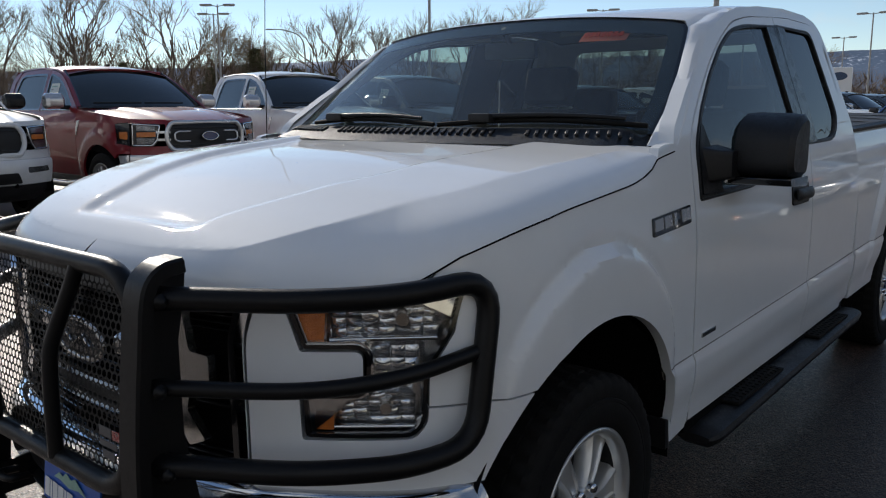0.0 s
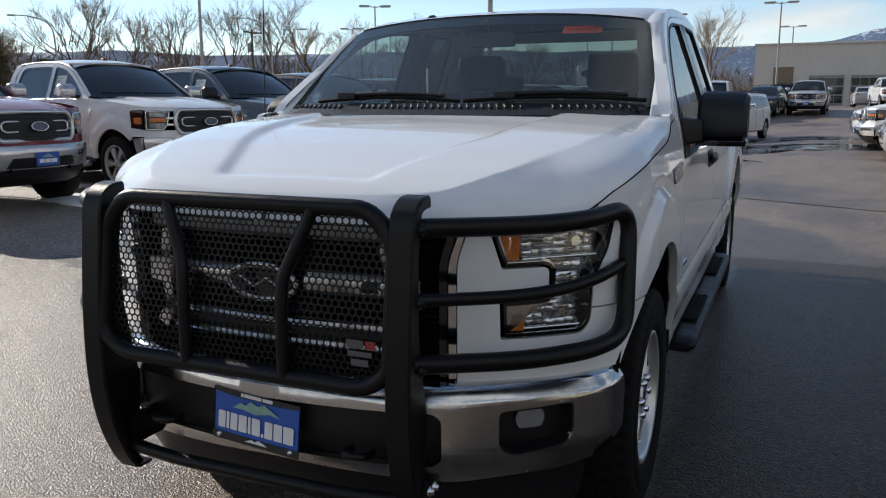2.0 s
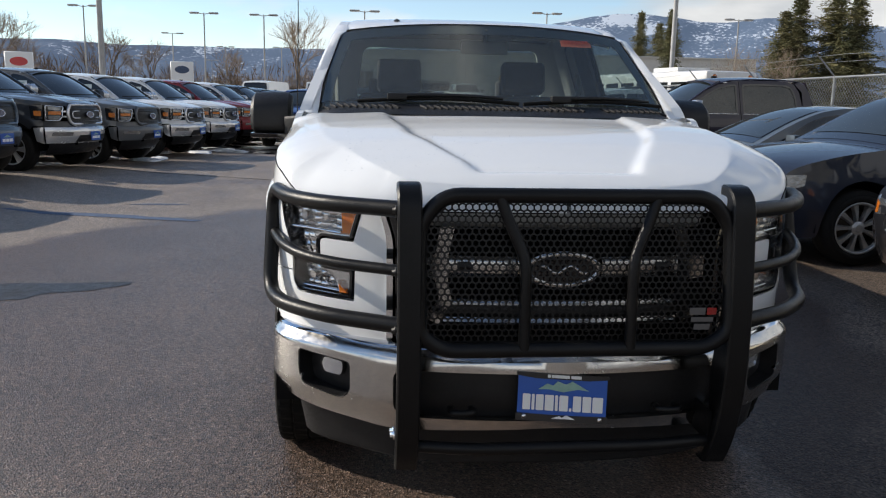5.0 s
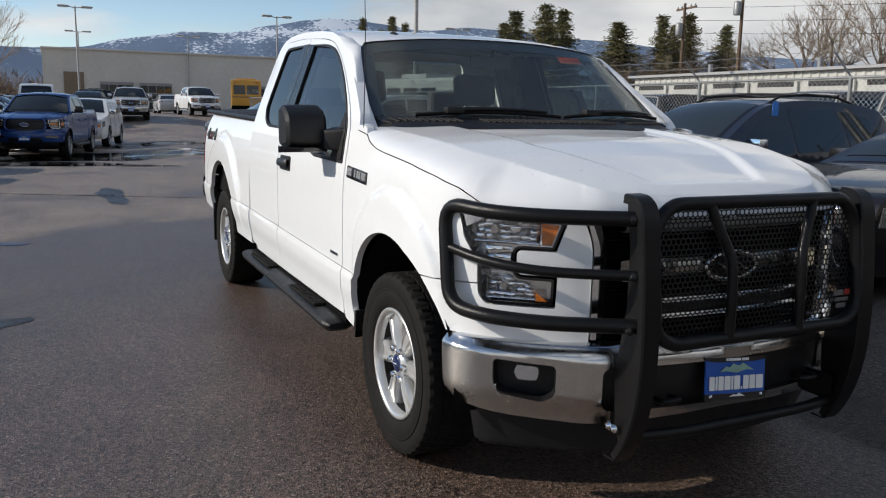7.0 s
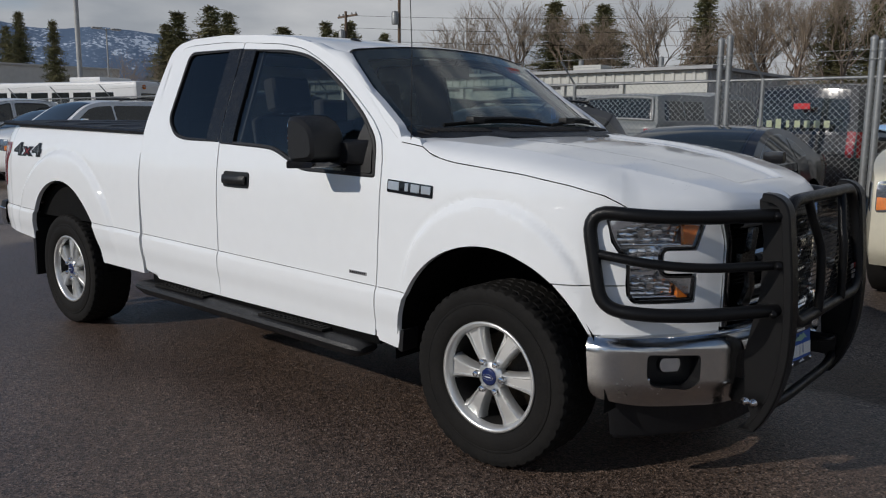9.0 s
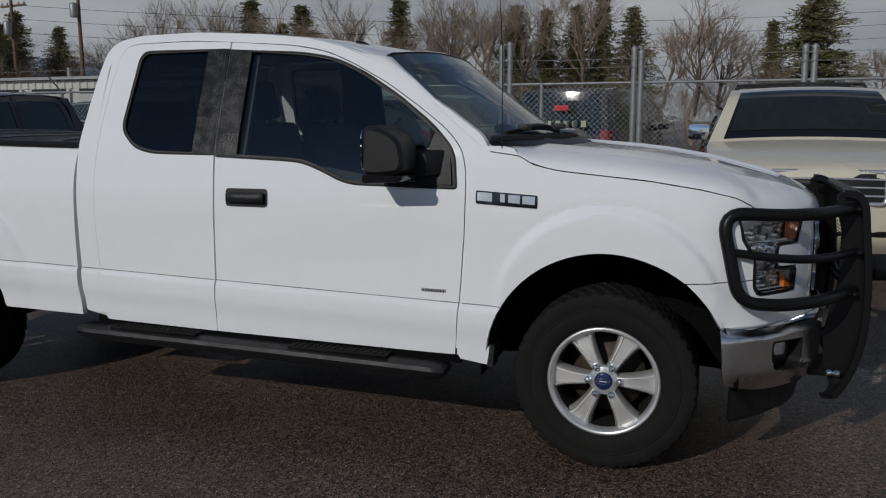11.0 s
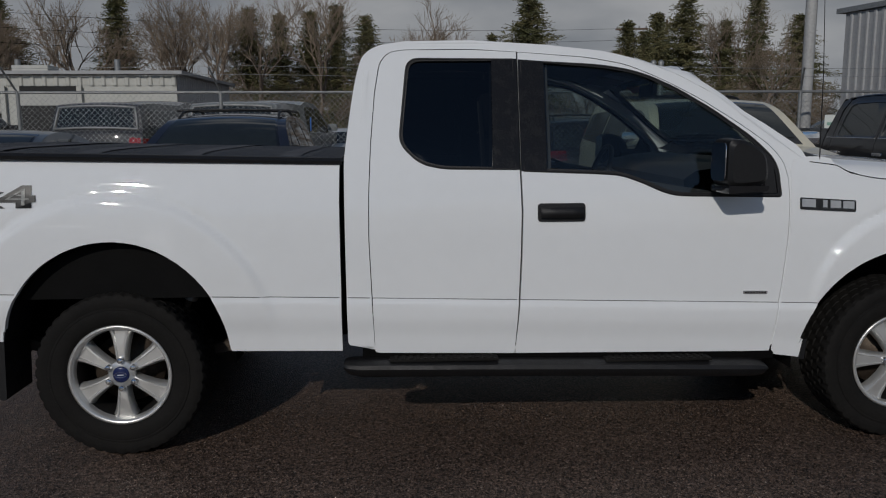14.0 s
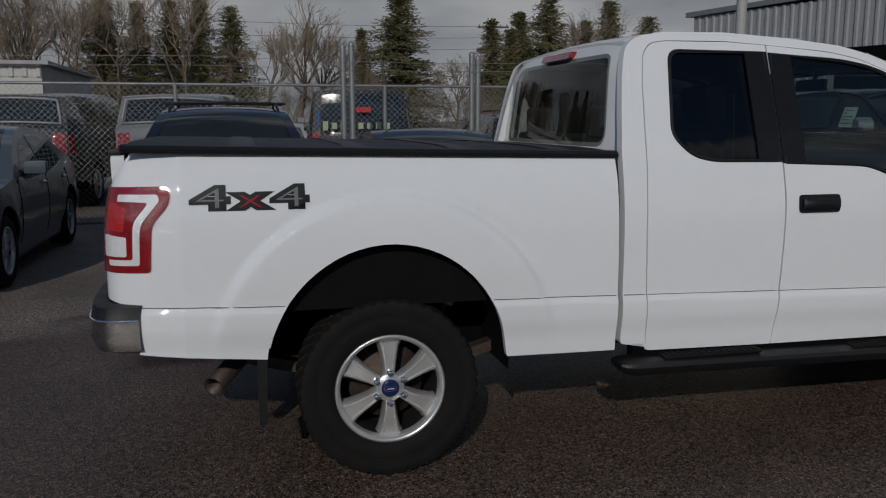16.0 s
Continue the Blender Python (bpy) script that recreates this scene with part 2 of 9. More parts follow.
METALWALL = mat("ribbed_metal_wall", (0.34, 0.345, 0.35), 0.55, metal=0.1, vary=0.15, scale=0.6, rvary=0.1)
CREAMWALL = mat("pale_metal_wall", (0.50, 0.50, 0.46), 0.6, vary=0.15, scale=0.7)
SNOW = mat("old_snow", (0.74, 0.76, 0.80), 0.75, vary=0.2, scale=5, bump=0.5, bump_scale=30)
YELLOW = mat("bus_yellow", (0.62, 0.30, 0.02), 0.4, coat=0.4, vary=0.1, scale=2)
BLUEPAINT = mat("faded_blue_ground_paint", (0.07, 0.11, 0.19), 0.7, vary=0.4, scale=10, bump=0.4, bump_scale=120)


# ---- mesh helpers ----
def finish(name, bm, material, parent, label="", smooth=True):
    me = bpy.data.meshes.new(name)
    for f in bm.faces:
        f.smooth = smooth
    bm.to_mesh(me)
    bm.free()
    for m in material if isinstance(material, (list, tuple)) else [material]:
        me.materials.append(m)
    ob = new(name, me)
    if parent:
        ob.parent = parent
    if label:
        ob["label"] = label
    return ob


part = finish


def thing(name, label, category, group="", at=None, kind=""):
    ob = new(name)
    if at is not None:
        ob.matrix_world = at
    return tagged(ob, label, category, group, kind)


def alone(name, bm, material, label, category, group="", kind="", smooth=True):
    return tagged(finish(name, bm, material, None, smooth=smooth), label, category, group, kind)


def lerp_table(table, v):
    xs, ys = zip(*table)
    return float(np.interp(v, xs, ys))


def soft_table(table):
    """A smooth curve through a table of (place, value) steps, sampled finely."""
    xs, ys = (np.array(c, float) for c in zip(*table))
    fine = np.linspace(xs[0], xs[-1], 400)
    rough = np.interp(fine, xs, ys)
    k = 15
    pad = np.concatenate([np.full(k, 0.0) + 2 * rough[0] - rough[k:0:-1], rough, 2 * rough[-1] - rough[-2:-k - 2:-1]])
    kern = np.hanning(2 * k + 1)
    smooth = np.convolve(pad, kern / kern.sum(), "valid")
    return lambda v: float(np.interp(v, fine, smooth))


def fillet(points, r, n=5):
    """A closed outline with its corners rounded. A point may carry its own radius as a third number."""
    out = []
    count = len(points)
    for i, p in enumerate(points):
        rad = p[2] if len(p) > 2 else r
        a, b, c = (np.array(points[j % count][:2], float) for j in (i - 1, i, i + 1))
        d1, d2 = a - b, c - b
        l1, l2 = np.linalg.norm(d1), np.linalg.norm(d2)
        t = min(rad, 0.45 * l1, 0.45 * l2)
        if t < 1e-4:
            out.append(tuple(b))
            continue
        p1, p2 = b + d1 / l1 * t, b + d2 / l2 * t
        for k in range(n + 1):
            s = k / n
            out.append(tuple((1 - s) ** 2 * p1 + 2 * s * (1 - s) * b + s * s * p2))
    return out


def curve(points, n=8):
    """Catmull-Rom through open points, in two or three dimensions."""
    p = [np.array(q, float) for q in points]
    p = [2 * p[0] - p[1], *p, 2 * p[-1] - p[-2]]
    out = []
    for i in range(1, len(p) - 2):
        for k in range(n):
            t = k / n
            out.append(tuple(0.5 * (2 * p[i] + (p[i + 1] - p[i - 1]) * t + (2 * p[i - 1] - 5 * p[i] + 4 * p[i + 1] - p[i + 2]) * t * t
                                    + (3 * p[i] - p[i - 1] - 3 * p[i + 1] + p[i + 2]) * t ** 3)))
    out.append(tuple(p[-2]))
    return out


def arc(cx, cz, r, a0, a1, n=20, rz=None):
    return [(cx + r * math.cos(radians(a0 + (a1 - a0) * k / n)), cz + (rz or r) * math.sin(radians(a0 + (a1 - a0) * k / n))) for k in range(n + 1)]


def panel_mesh(outer, surf, step=0.06, thick=0.02, holes=(), rim_holes=True, roll=0.004):
    """A sheet-metal panel: an outline in the surface's own two coordinates, cut into a grid, laid on the surface, with its edges
    rolled inward. surf(a, b, off) gives the place; off is outward."""
    bm = bmesh.new()
    edges = []
    for loop in (outer, *holes):
        clean = [loop[0]]
        for p in loop[1:]:
            if math.hypot(p[0] - clean[-1][0], p[1] - clean[-1][1]) > 1e-4:
                clean.append(p)
        if math.hypot(clean[0][0] - clean[-1][0], clean[0][1] - clean[-1][1]) < 1e-4:
            clean.pop()
        vs = [bm.verts.new((p[0], p[1], 0)) for p in clean]
        edges += [bm.edges.new((vs[i], vs[(i + 1) % len(vs)])) for i in range(len(vs))]
    bmesh.ops.triangle_fill(bm, use_beauty=True, use_dissolve=False, edges=edges)
    xs, ys = [v.co.x for v in bm.verts], [v.co.y for v in bm.verts]
    sa, sb = step if isinstance(step, tuple) else (step, step)
    for axis, lo, hi, st in ((0, min(xs), max(xs), sa), (1, min(ys), max(ys), sb)):
        count = int((hi - lo) / st)
        for k in range(1, count + 1):
            co, no = Vector((0, 0, 0)), Vector((0, 0, 0))
            co[axis], no[axis] = lo + (hi - lo) * k / (count + 1), 1
            bmesh.ops.bisect_plane(bm, geom=bm.verts[:] + bm.edges[:] + bm.faces[:], dist=1e-5, plane_co=co, plane_no=no)
    lay = bm.verts.layers.float_vector.new("ab")
    for v in bm.verts:
        v[lay] = v.co.copy()
    rim = [e for e in bm.edges if len(e.link_faces) == 1] if thick else []
    for v in bm.verts:
        v.co = surf(v[lay][0], v[lay][1], 0.0)
    if rim:
        centre = {}
        for e in rim:
            e.smooth = roll > 0
        ext = bmesh.ops.extrude_edge_only(bm, edges=rim)
        nv = [g for g in ext["geom"] if isinstance(g, bmesh.types.BMVert)]
        for v in nv:
            v.co = surf(v[lay][0], v[lay][1], -thick)
    bmesh.ops.recalc_face_normals(bm, faces=bm.faces[:])
    for e in bm.edges:
        if len(e.link_faces) == 2 and e.calc_face_angle(0) > 0.6:
            e.smooth = False
    return bm


def tube(points, r, sides=10, closed=False, taper=None, caps=True, bm=None, flat=1.0):
    """A round bar along a line of points."""
    bm = bm or bmesh.new()
    pts = [Vector(p) for p in points]
    count = len(pts)
    rings, ref = [], None
    for i, p in enumerate(pts):
        a = pts[i - 1] if (i or closed) else p
        b = pts[(i + 1) % count] if (i < count - 1 or closed) else p
        d = (b - a).normalized()
        if ref is None:
            ref = d.orthogonal().normalized()
        ref = (ref - d * ref.dot(d)).normalized()
        other = d.cross(ref)
        rad = r if taper is None else r * (1 - i / (count - 1)) + taper * i / (count - 1)
        rings.append([bm.verts.new(p + (ref * math.cos(2 * math.pi * k / sides) + other * flat * math.sin(2 * math.pi * k / sides)) * rad) for k in range(sides)])
    for i in range(count if closed else count - 1):
        ra, rb = rings[i], rings[(i + 1) % count]
        for k in range(sides):
            bm.faces.new((ra[k], ra[(k + 1) % sides], rb[(k + 1) % sides], rb[k]))
    if caps and not closed:
        bm.faces.new(rings[0][::-1])
        bm.faces.new(rings[-1])
        for ring in (rings[0], rings[-1]):
            for k in range(sides):
                e = bm.edges.get((ring[k], ring[(k + 1) % sides]))
                if e:
                    e.smooth = False
    return bm


def box(size, at=(0, 0, 0), bevel=0.0, seg=2, bm=None, turn=None):
    bm2 = bmesh.new()
    bmesh.ops.create_cube(bm2, size=1.0)
    for v in bm2.verts:
        v.co = Vector((v.co.x * size[0], v.co.y * size[1], v.co.z * size[2]))
    if bevel:
        bmesh.ops.bevel(bm2, geom=bm2.edges[:], offset=bevel, segments=seg, affect="EDGES", profile=0.7)
    for v in bm2.verts:
        v.co = (turn @ v.co if turn else v.co) + Vector(at)
    for e in bm2.edges:
        if len(e.link_faces) == 2 and e.calc_face_angle(0) > 0.7:
            e.smooth = False
    if bm is None:
        return bm2
    me = bpy.data.meshes.new("tmp")
    bm2.to_mesh(me)
    bm2.free()
    bm.from_mesh(me)
    bpy.data.meshes.remove(me)
    return bm


def extrude(outline, depth, place, bevel=0.0):
    """An outline in two coordinates, made depth thick. place(a, b, c) gives the point in space, c from 0 to depth."""
    bm = bmesh.new()
    n = len(outline)
    lo = [bm.verts.new(place(a, b, 0)) for a, b in outline]
    hi = [bm.verts.new(place(a, b, depth)) for a, b in outline]
    bm.faces.new(lo[::-1]), bm.faces.new(hi)
    for k in range(n):
        bm.faces.new((lo[k], lo[(k + 1) % n], hi[(k + 1) % n], hi[k]))
    bmesh.ops.recalc_face_normals(bm, faces=bm.faces[:])
    if bevel:
        rims = [e for e in bm.edges if any(len(f.verts) == n and n != 4 for f in e.link_faces)] or bm.edges[:]
        bmesh.ops.bevel(bm, geom=rims, offset=bevel, segments=2, affect="EDGES", profile=0.7)
    for e in bm.edges:
        if len(e.link_faces) == 2 and e.calc_face_angle(0) > 0.6:
            e.smooth = False
    return bm


def lathe(profile, n=48, bm=None, centre=(0, 0, 0), close=False):
    """A profile of (radius, y) turned about the y axis."""
    bm = bm or bmesh.new()
    rings = [[bm.verts.new((centre[0] + r * math.cos(2 * math.pi * k / n), centre[1] + y, centre[2] + r * math.sin(2 * math.pi * k / n))) for k in range(n)] for r, y in profile]
    for i in range(len(rings) - 1 + (1 if close else 0)):
        a, b = rings[i], rings[(i + 1) % len(rings)]
        for k in range(n):
            bm.faces.new((a[k], a[(k + 1) % n], b[(k + 1) % n], b[k]))
    for e in bm.edges:
        if len(e.link_faces) == 2 and e.calc_face_angle(0) > 0.6:
            e.smooth = False
    return bm


def loft(sections, closed=False, caps=False):
    bm = bmesh.new()
    rows = [[bm.verts.new(p) for p in s] for s in sections]
    m = len(rows[0])
    for a, b in zip(rows, rows[1:]):
        for k in range(m if closed else m - 1):
            bm.faces.new((a[k], a[(k + 1) % m], b[(k + 1) % m], b[k]))
    if caps:
        bm.faces.new(rows[0][::-1]), bm.faces.new(rows[-1])
    bmesh.ops.recalc_face_normals(bm, faces=bm.faces[:])
    for e in bm.edges:
        if len(e.link_faces) == 2 and e.calc_face_angle(0) > 0.6:
            e.smooth = False
    return bm


def smoothstep(a, b, v):
    t = min(1, max(0, (v - a) / (b - a)))
    return t * t * (3 - 2 * t)


def put(ob, m):
    ob.matrix_world = m
    return ob


# ---- ground ----
def ground_material():
    m = bpy.data.materials.new("wet_asphalt")
    m.use_nodes = True
    n, l = m.node_tree.nodes, m.node_tree.links
    b = n["Principled BSDF"]
    tc = n.new("ShaderNodeTexCoord")

    def tex(kind, scale, detail=4, rough=0.55):
        t = n.new(f"ShaderNodeTex{kind}")
        t.inputs["Scale"].default_value = scale
        if kind == "Noise":
            t.inputs["Detail"].default_value, t.inputs["Roughness"].default_value = detail, rough
        l.new(tc.outputs["Object"], t.inputs["Vector"])
        return t

    def ramp(src, a, b2, ca=(0, 0, 0, 1), cb=(1, 1, 1, 1)):
        r = n.new("ShaderNodeValToRGB")
        r.color_ramp.elements[0].position, r.color_ramp.elements[1].position = a, b2
        r.color_ramp.elements[0].color, r.color_ramp.elements[1].color = ca, cb
        l.new(src, r.inputs[0])
        return r

    def mix(fac, a, b2, blend="MIX"):
        x = n.new("ShaderNodeMix")
        x.data_type, x.blend_type = "RGBA", blend
        l.new(fac, x.inputs["Factor"]) if not isinstance(fac, float) else setattr(x.inputs["Factor"], "default_value", fac)
        for inp, v in (("A", a), ("B", b2)):
            l.new(v, x.inputs[inp]) if not isinstance(v, tuple) else setattr(x.inputs[inp], "default_value", v)
        return x.outputs["Result"]

    stones = tex("Voronoi", 120)
    tone = ramp(stones.outputs["Color"], 0.2, 0.9, (0.042, 0.035, 0.030, 1), (0.42, 0.355, 0.305, 1))
    pale = n.new("ShaderNodeSeparateColor")
    l.new(stones.outputs["Color"], pale.inputs[0])
    specks = ramp(pale.outputs["Green"], 0.93, 0.95)
    col = mix(specks.outputs[0], tone.outputs[0], (0.50, 0.43, 0.37, 1))
    chips = tex("Voronoi", 80)
    pale2 = n.new("ShaderNodeSeparateColor")
    l.new(chips.outputs["Color"], pale2.inputs[0])
    dots = ramp(chips.outputs["Distance"], 0.20, 0.30, (1, 1, 1, 1), (0, 0, 0, 1))
    rare = ramp(pale2.outputs["Red"], 0.86, 0.88)
    chip = mix(1.0, dots.outputs[0], rare.outputs[0], "MULTIPLY")
    col = mix(chip, col, (0.42, 0.35, 0.29, 1))
    grit = tex("Voronoi", 46)
    pale3 = n.new("ShaderNodeSeparateColor")
    l.new(grit.outputs["Color"], pale3.inputs[0])
    bits = mix(1.0, ramp(grit.outputs["Distance"], 0.16, 0.26, (1, 1, 1, 1), (0, 0, 0, 1)).outputs[0], ramp(pale3.outputs["Red"], 0.80, 0.84).outputs[0], "MULTIPLY")
    col = mix(bits, col, (0.55, 0.48, 0.42, 1))
    pits = mix(1.0, ramp(grit.outputs["Distance"], 0.22, 0.34, (1, 1, 1, 1), (0, 0, 0, 1)).outputs[0], ramp(pale3.outputs["Green"], 0.80, 0.84).outputs[0], "MULTIPLY")
    col = mix(pits, col, (0.035, 0.03, 0.028, 1))
    clumps = ramp(tex("Noise", 34, 3, 0.6).outputs["Fac"], 0.34, 0.66, (0.66, 0.66, 0.66, 1), (1.34, 1.34, 1.34, 1))
    col = mix(1.0, col, clumps.outputs[0], "MULTIPLY")
    damp = ramp(tex("Noise", 0.22, 5, 0.6).outputs["Fac"], 0.52, 0.64)
    # a broad damp stain lies round the pickup
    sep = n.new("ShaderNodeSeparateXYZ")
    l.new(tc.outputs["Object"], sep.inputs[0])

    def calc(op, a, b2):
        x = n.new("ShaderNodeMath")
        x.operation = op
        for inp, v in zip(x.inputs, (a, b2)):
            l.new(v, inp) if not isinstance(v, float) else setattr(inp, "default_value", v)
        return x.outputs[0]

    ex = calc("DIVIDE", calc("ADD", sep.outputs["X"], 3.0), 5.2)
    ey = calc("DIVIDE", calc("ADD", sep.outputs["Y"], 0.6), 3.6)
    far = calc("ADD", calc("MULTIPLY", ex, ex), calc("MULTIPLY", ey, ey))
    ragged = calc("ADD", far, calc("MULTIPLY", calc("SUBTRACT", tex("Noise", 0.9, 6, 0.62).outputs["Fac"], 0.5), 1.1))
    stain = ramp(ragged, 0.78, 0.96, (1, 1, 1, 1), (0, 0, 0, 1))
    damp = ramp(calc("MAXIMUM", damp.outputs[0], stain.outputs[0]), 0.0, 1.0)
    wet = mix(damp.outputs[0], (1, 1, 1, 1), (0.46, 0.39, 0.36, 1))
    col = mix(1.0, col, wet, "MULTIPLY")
    # pale stones stand proud of the damp binder and dry first
    col = mix(mix(1.0, bits, (0.75, 0.75, 0.75, 1), "MULTIPLY"), col, (0.40, 0.34, 0.29, 1))
    big = ramp(tex("Noise", 1.3, 6, 0.65).outputs["Fac"], 0.3, 0.7, (0.78, 0.76, 0.74, 1), (1.18, 1.15, 1.11, 1))
    col = mix(1.0, col, big.outputs[0], "MULTIPLY")
    # a darker and duller patch of asphalt on the left of the truck, with a straight edge
    inside = calc("MINIMUM", calc("ADD", sep.outputs["X"], 5.0), calc("SUBTRACT", sep.outputs["Y"], 0.9))
    inside = calc("ADD", inside, calc("MULTIPLY", calc("SUBTRACT", tex("Noise", 2.6, 5, 0.6).outputs["Fac"], 0.5), 0.35))
    left_patch = ramp(inside, 0.0, 0.10)
    col = mix(1.0, col, mix(left_patch.outputs[0], (1, 1, 1, 1), (0.55, 0.53, 0.52, 1)), "MULTIPLY")
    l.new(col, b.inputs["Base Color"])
    rr = n.new("ShaderNodeMapRange")
    rr.inputs["To Min"].default_value, rr.inputs["To Max"].default_value = 0.56, 0.36
    l.new(damp.outputs[0], rr.inputs["Value"])
    l.new(rr.outputs[0], b.inputs["Roughness"])
    dull = n.new("ShaderNodeMapRange")
    dull.inputs["To Min"].default_value, dull.inputs["To Max"].default_value = 0.55, 0.18
    l.new(left_patch.outputs[0], dull.inputs["Value"])
    l.new(dull.outputs[0], b.inputs["Specular IOR Level"])
    rough = tex("Noise", 240, 3, 0.6)
    height = mix(0.4, stones.outputs["Distance"], rough.outputs["Fac"])
    bp = n.new("ShaderNodeBump")
    bp.inputs["Strength"].default_value, bp.inputs["Distance"].default_value = 1.0, 0.006
    l.new(height, bp.inputs["Height"])
    l.new(bp.outputs[0], b.inputs["Normal"])
    return m


def rise(x, y):
    """The lot climbs slightly towards the near end of the sales row and drains to a low place across the lane."""
    up = 0.14 * smoothstep(-4.2, -6.6, y) * smoothstep(-17.0, -9.0, x) * smoothstep(16.0, 8.0, x) * smoothstep(-24.0, -17.0, y)
    up += 0.9 * smoothstep(-36.0, -56.0, x) * smoothstep(-4.5, -1.5, y) * max(smoothstep(7.6, 5.0, y), smoothstep(-45.5, -50.0, x))
    return up - 0.15 * smoothstep(-17.0, -23.0, x) * smoothstep(-48.0, -36.0, x) * smoothstep(-6.0, -4.0, y) * smoothstep(2.0, 0.0, y)


ASPHALT = ground_material()
bm = bmesh.new()
rings = []
radii = [0.5 * k for k in range(1, 61)] + [33, 36, 39, 42, 44, 46, 48, 50, 52, 54, 57, 60, 65, 72, 80, 90, 100, 180, 400, 900, 2200, 4200]
turns = [(math.cos(2 * math.pi * k / 192), math.sin(2 * math.pi * k / 192)) for k in range(192)]
for r in radii:
    rings.append([bm.verts.new((r * cx, r * cy, rise(r * cx, r * cy))) for cx, cy in turns])
c = bm.verts.new((0, 0, 0))
for k in range(192):
    bm.faces.new((c, rings[0][k], rings[0][(k + 1) % 192]))
for a, b in zip(rings, rings[1:]):
    for k in range(192):
        bm.faces.new((a[k], b[k], b[(k + 1) % 192], a[(k + 1) % 192]))
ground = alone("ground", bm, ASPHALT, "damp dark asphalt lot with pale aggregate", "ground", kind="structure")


# ---- the white pickup: x forward from the front axle, y to its left ----
SIDE = soft_table([(0.20, 0.93), (0.40, 0.955), (0.50, 0.966), (0.62, 0.976), (0.71, 0.979), (0.90, 0.984), (1.05, 0.984), (1.15, 0.976),
                   (1.22, 0.965), (1.30, 0.950), (1.41, 0.918), (1.60, 0.850), (1.84, 0.763), (2.00, 0.70)])
BEDSIDE = soft_table([(0.20, 0.93), (0.40, 0.955), (0.50, 0.966), (0.62, 0.976), (0.71, 0.979), (0.90, 0.980), (1.05, 0.976), (1.15, 0.966),
                      (1.22, 0.952), (1.29, 0.930), (1.34, 0.905), (1.42, 0.85), (2.0, 0.70)])
FRONT = curve([(0.2, 0.988), (0.35, 0.970), (0.45, 0.946), (0.53, 0.908), (0.60, 0.857), (0.67, 0.780), (0.73, 0.698), (0.79, 0.60), (0.83, 0.50),
               (0.86, 0.35), (0.88, 0.15), (0.885, 0.0)], 10)
REAR = curve([(-4.50, 0.985), (-4.62, 0.968), (-4.72, 0.935), (-4.775, 0.88), (-4.80, 0.80), (-4.81, 0.6), (-4.815, 0.0)], 10)


def lengths(line):
    out = [0.0]
    for a, b in zip(line, line[1:]):
        out.append(out[-1] + math.hypot(b[0] - a[0], b[1] - a[1]))
    return np.array(out)


def plan_of(line):
    ls, xs, ys = lengths(line), np.array([p[0] for p in line]), np.array([p[1] for p in line])

    def at(s):
        x, y = float(np.interp(s, ls, xs)), float(np.interp(s, ls, ys))
        e = 0.02
        dx, dy = float(np.interp(s + e, ls, xs) - np.interp(s - e, ls, xs)), float(np.interp(s + e, ls, ys) - np.interp(s - e, ls, ys))
        d = math.hypot(dx, dy) or 1
        return x, y, dx / d, dy / d
    return at, ls[-1]


FRONT_AT, FRONT_LEN = plan_of(FRONT)
REAR_AT, REAR_LEN = plan_of(REAR)
FLARES = ((0.0, 0.64, 0.471), (-3.683, 0.47, 0.732))


def body(s, bed=False):
    """The skin of one flank, s = 1 on the left. u runs along it: x on the straight, then round the nose to the middle of the front."""
    prof = BEDSIDE if bed else SIDE

    def at(u, z, off=0.0):
        if u > 0.2:
            x, y, dx, dy = FRONT_AT(u - 0.2)
            nx, ny = -dy, dx
            if ny < 0 or nx < 0:
                nx, ny = abs(nx), abs(ny)
        elif u < -4.5:
            x, y, dx, dy = REAR_AT(-4.5 - u)
            nx, ny = -abs(dy), abs(dx)
        else:
            x, y, nx, ny = u, 0.988, 0.0, 1.0
        k = 1.0 if u < 0.2 else 1 - 0.55 * smoothstep(0.2, 0.8, u)
        d = -(0.988 - prof(z)) * k + off
        for ax, az, r in FLARES:
            d += 0.024 * smoothstep(r + 0.012, r - 0.020, math.hypot(u - ax, z - az)) * smoothstep(0.50, 0.95, z)
            d -= 0.005 * math.exp(-((math.hypot(u - ax, z - az) - r - 0.020) / 0.012) ** 2) * smoothstep(0.80, 1.05, z)
        low = z - (0.680 - 0.0255 * (u + 0.506))
        d += 0.011 * smoothstep(0.0, -0.028, low) * smoothstep(-0.19, -0.08, low)
        return Vector((x + nx * d, s * (y + ny * d), z))
    return at


HOOD_EDGE = [(-0.47, 0.845), (-0.20, 0.830), (0.0, 0.815), (0.17, 0.798), (0.30, 0.775), (0.386, 0.745), (0.49, 0.697), (0.587, 0.648), (0.66, 0.605), (0.72, 0.556), (0.77, 0.50), (0.80, 0.38), (0.82, 0.2), (0.825, 0.0)]
RECESS = soft_table([(-0.60, 0.56), (-0.30, 0.555), (-0.04, 0.535), (0.27, 0.488), (0.42, 0.43), (0.535, 0.375), (0.655, 0.318), (0.75, 0.285), (0.90, 0.27)])


def hood_z(x, y):
    """A shallow crown with a sunken middle panel between two slanting creases."""
    a = abs(y)
    crown = -0.034 * (a / 0.83) ** 2
    edge = RECESS(x)
    sunk = smoothstep(edge, edge - 0.055, a) * smoothstep(0.755, 0.70, x) * (0.5 + 0.5 * smoothstep(-0.45, -0.10, x))
    return HOODLINE(x) + crown - 0.019 * sunk


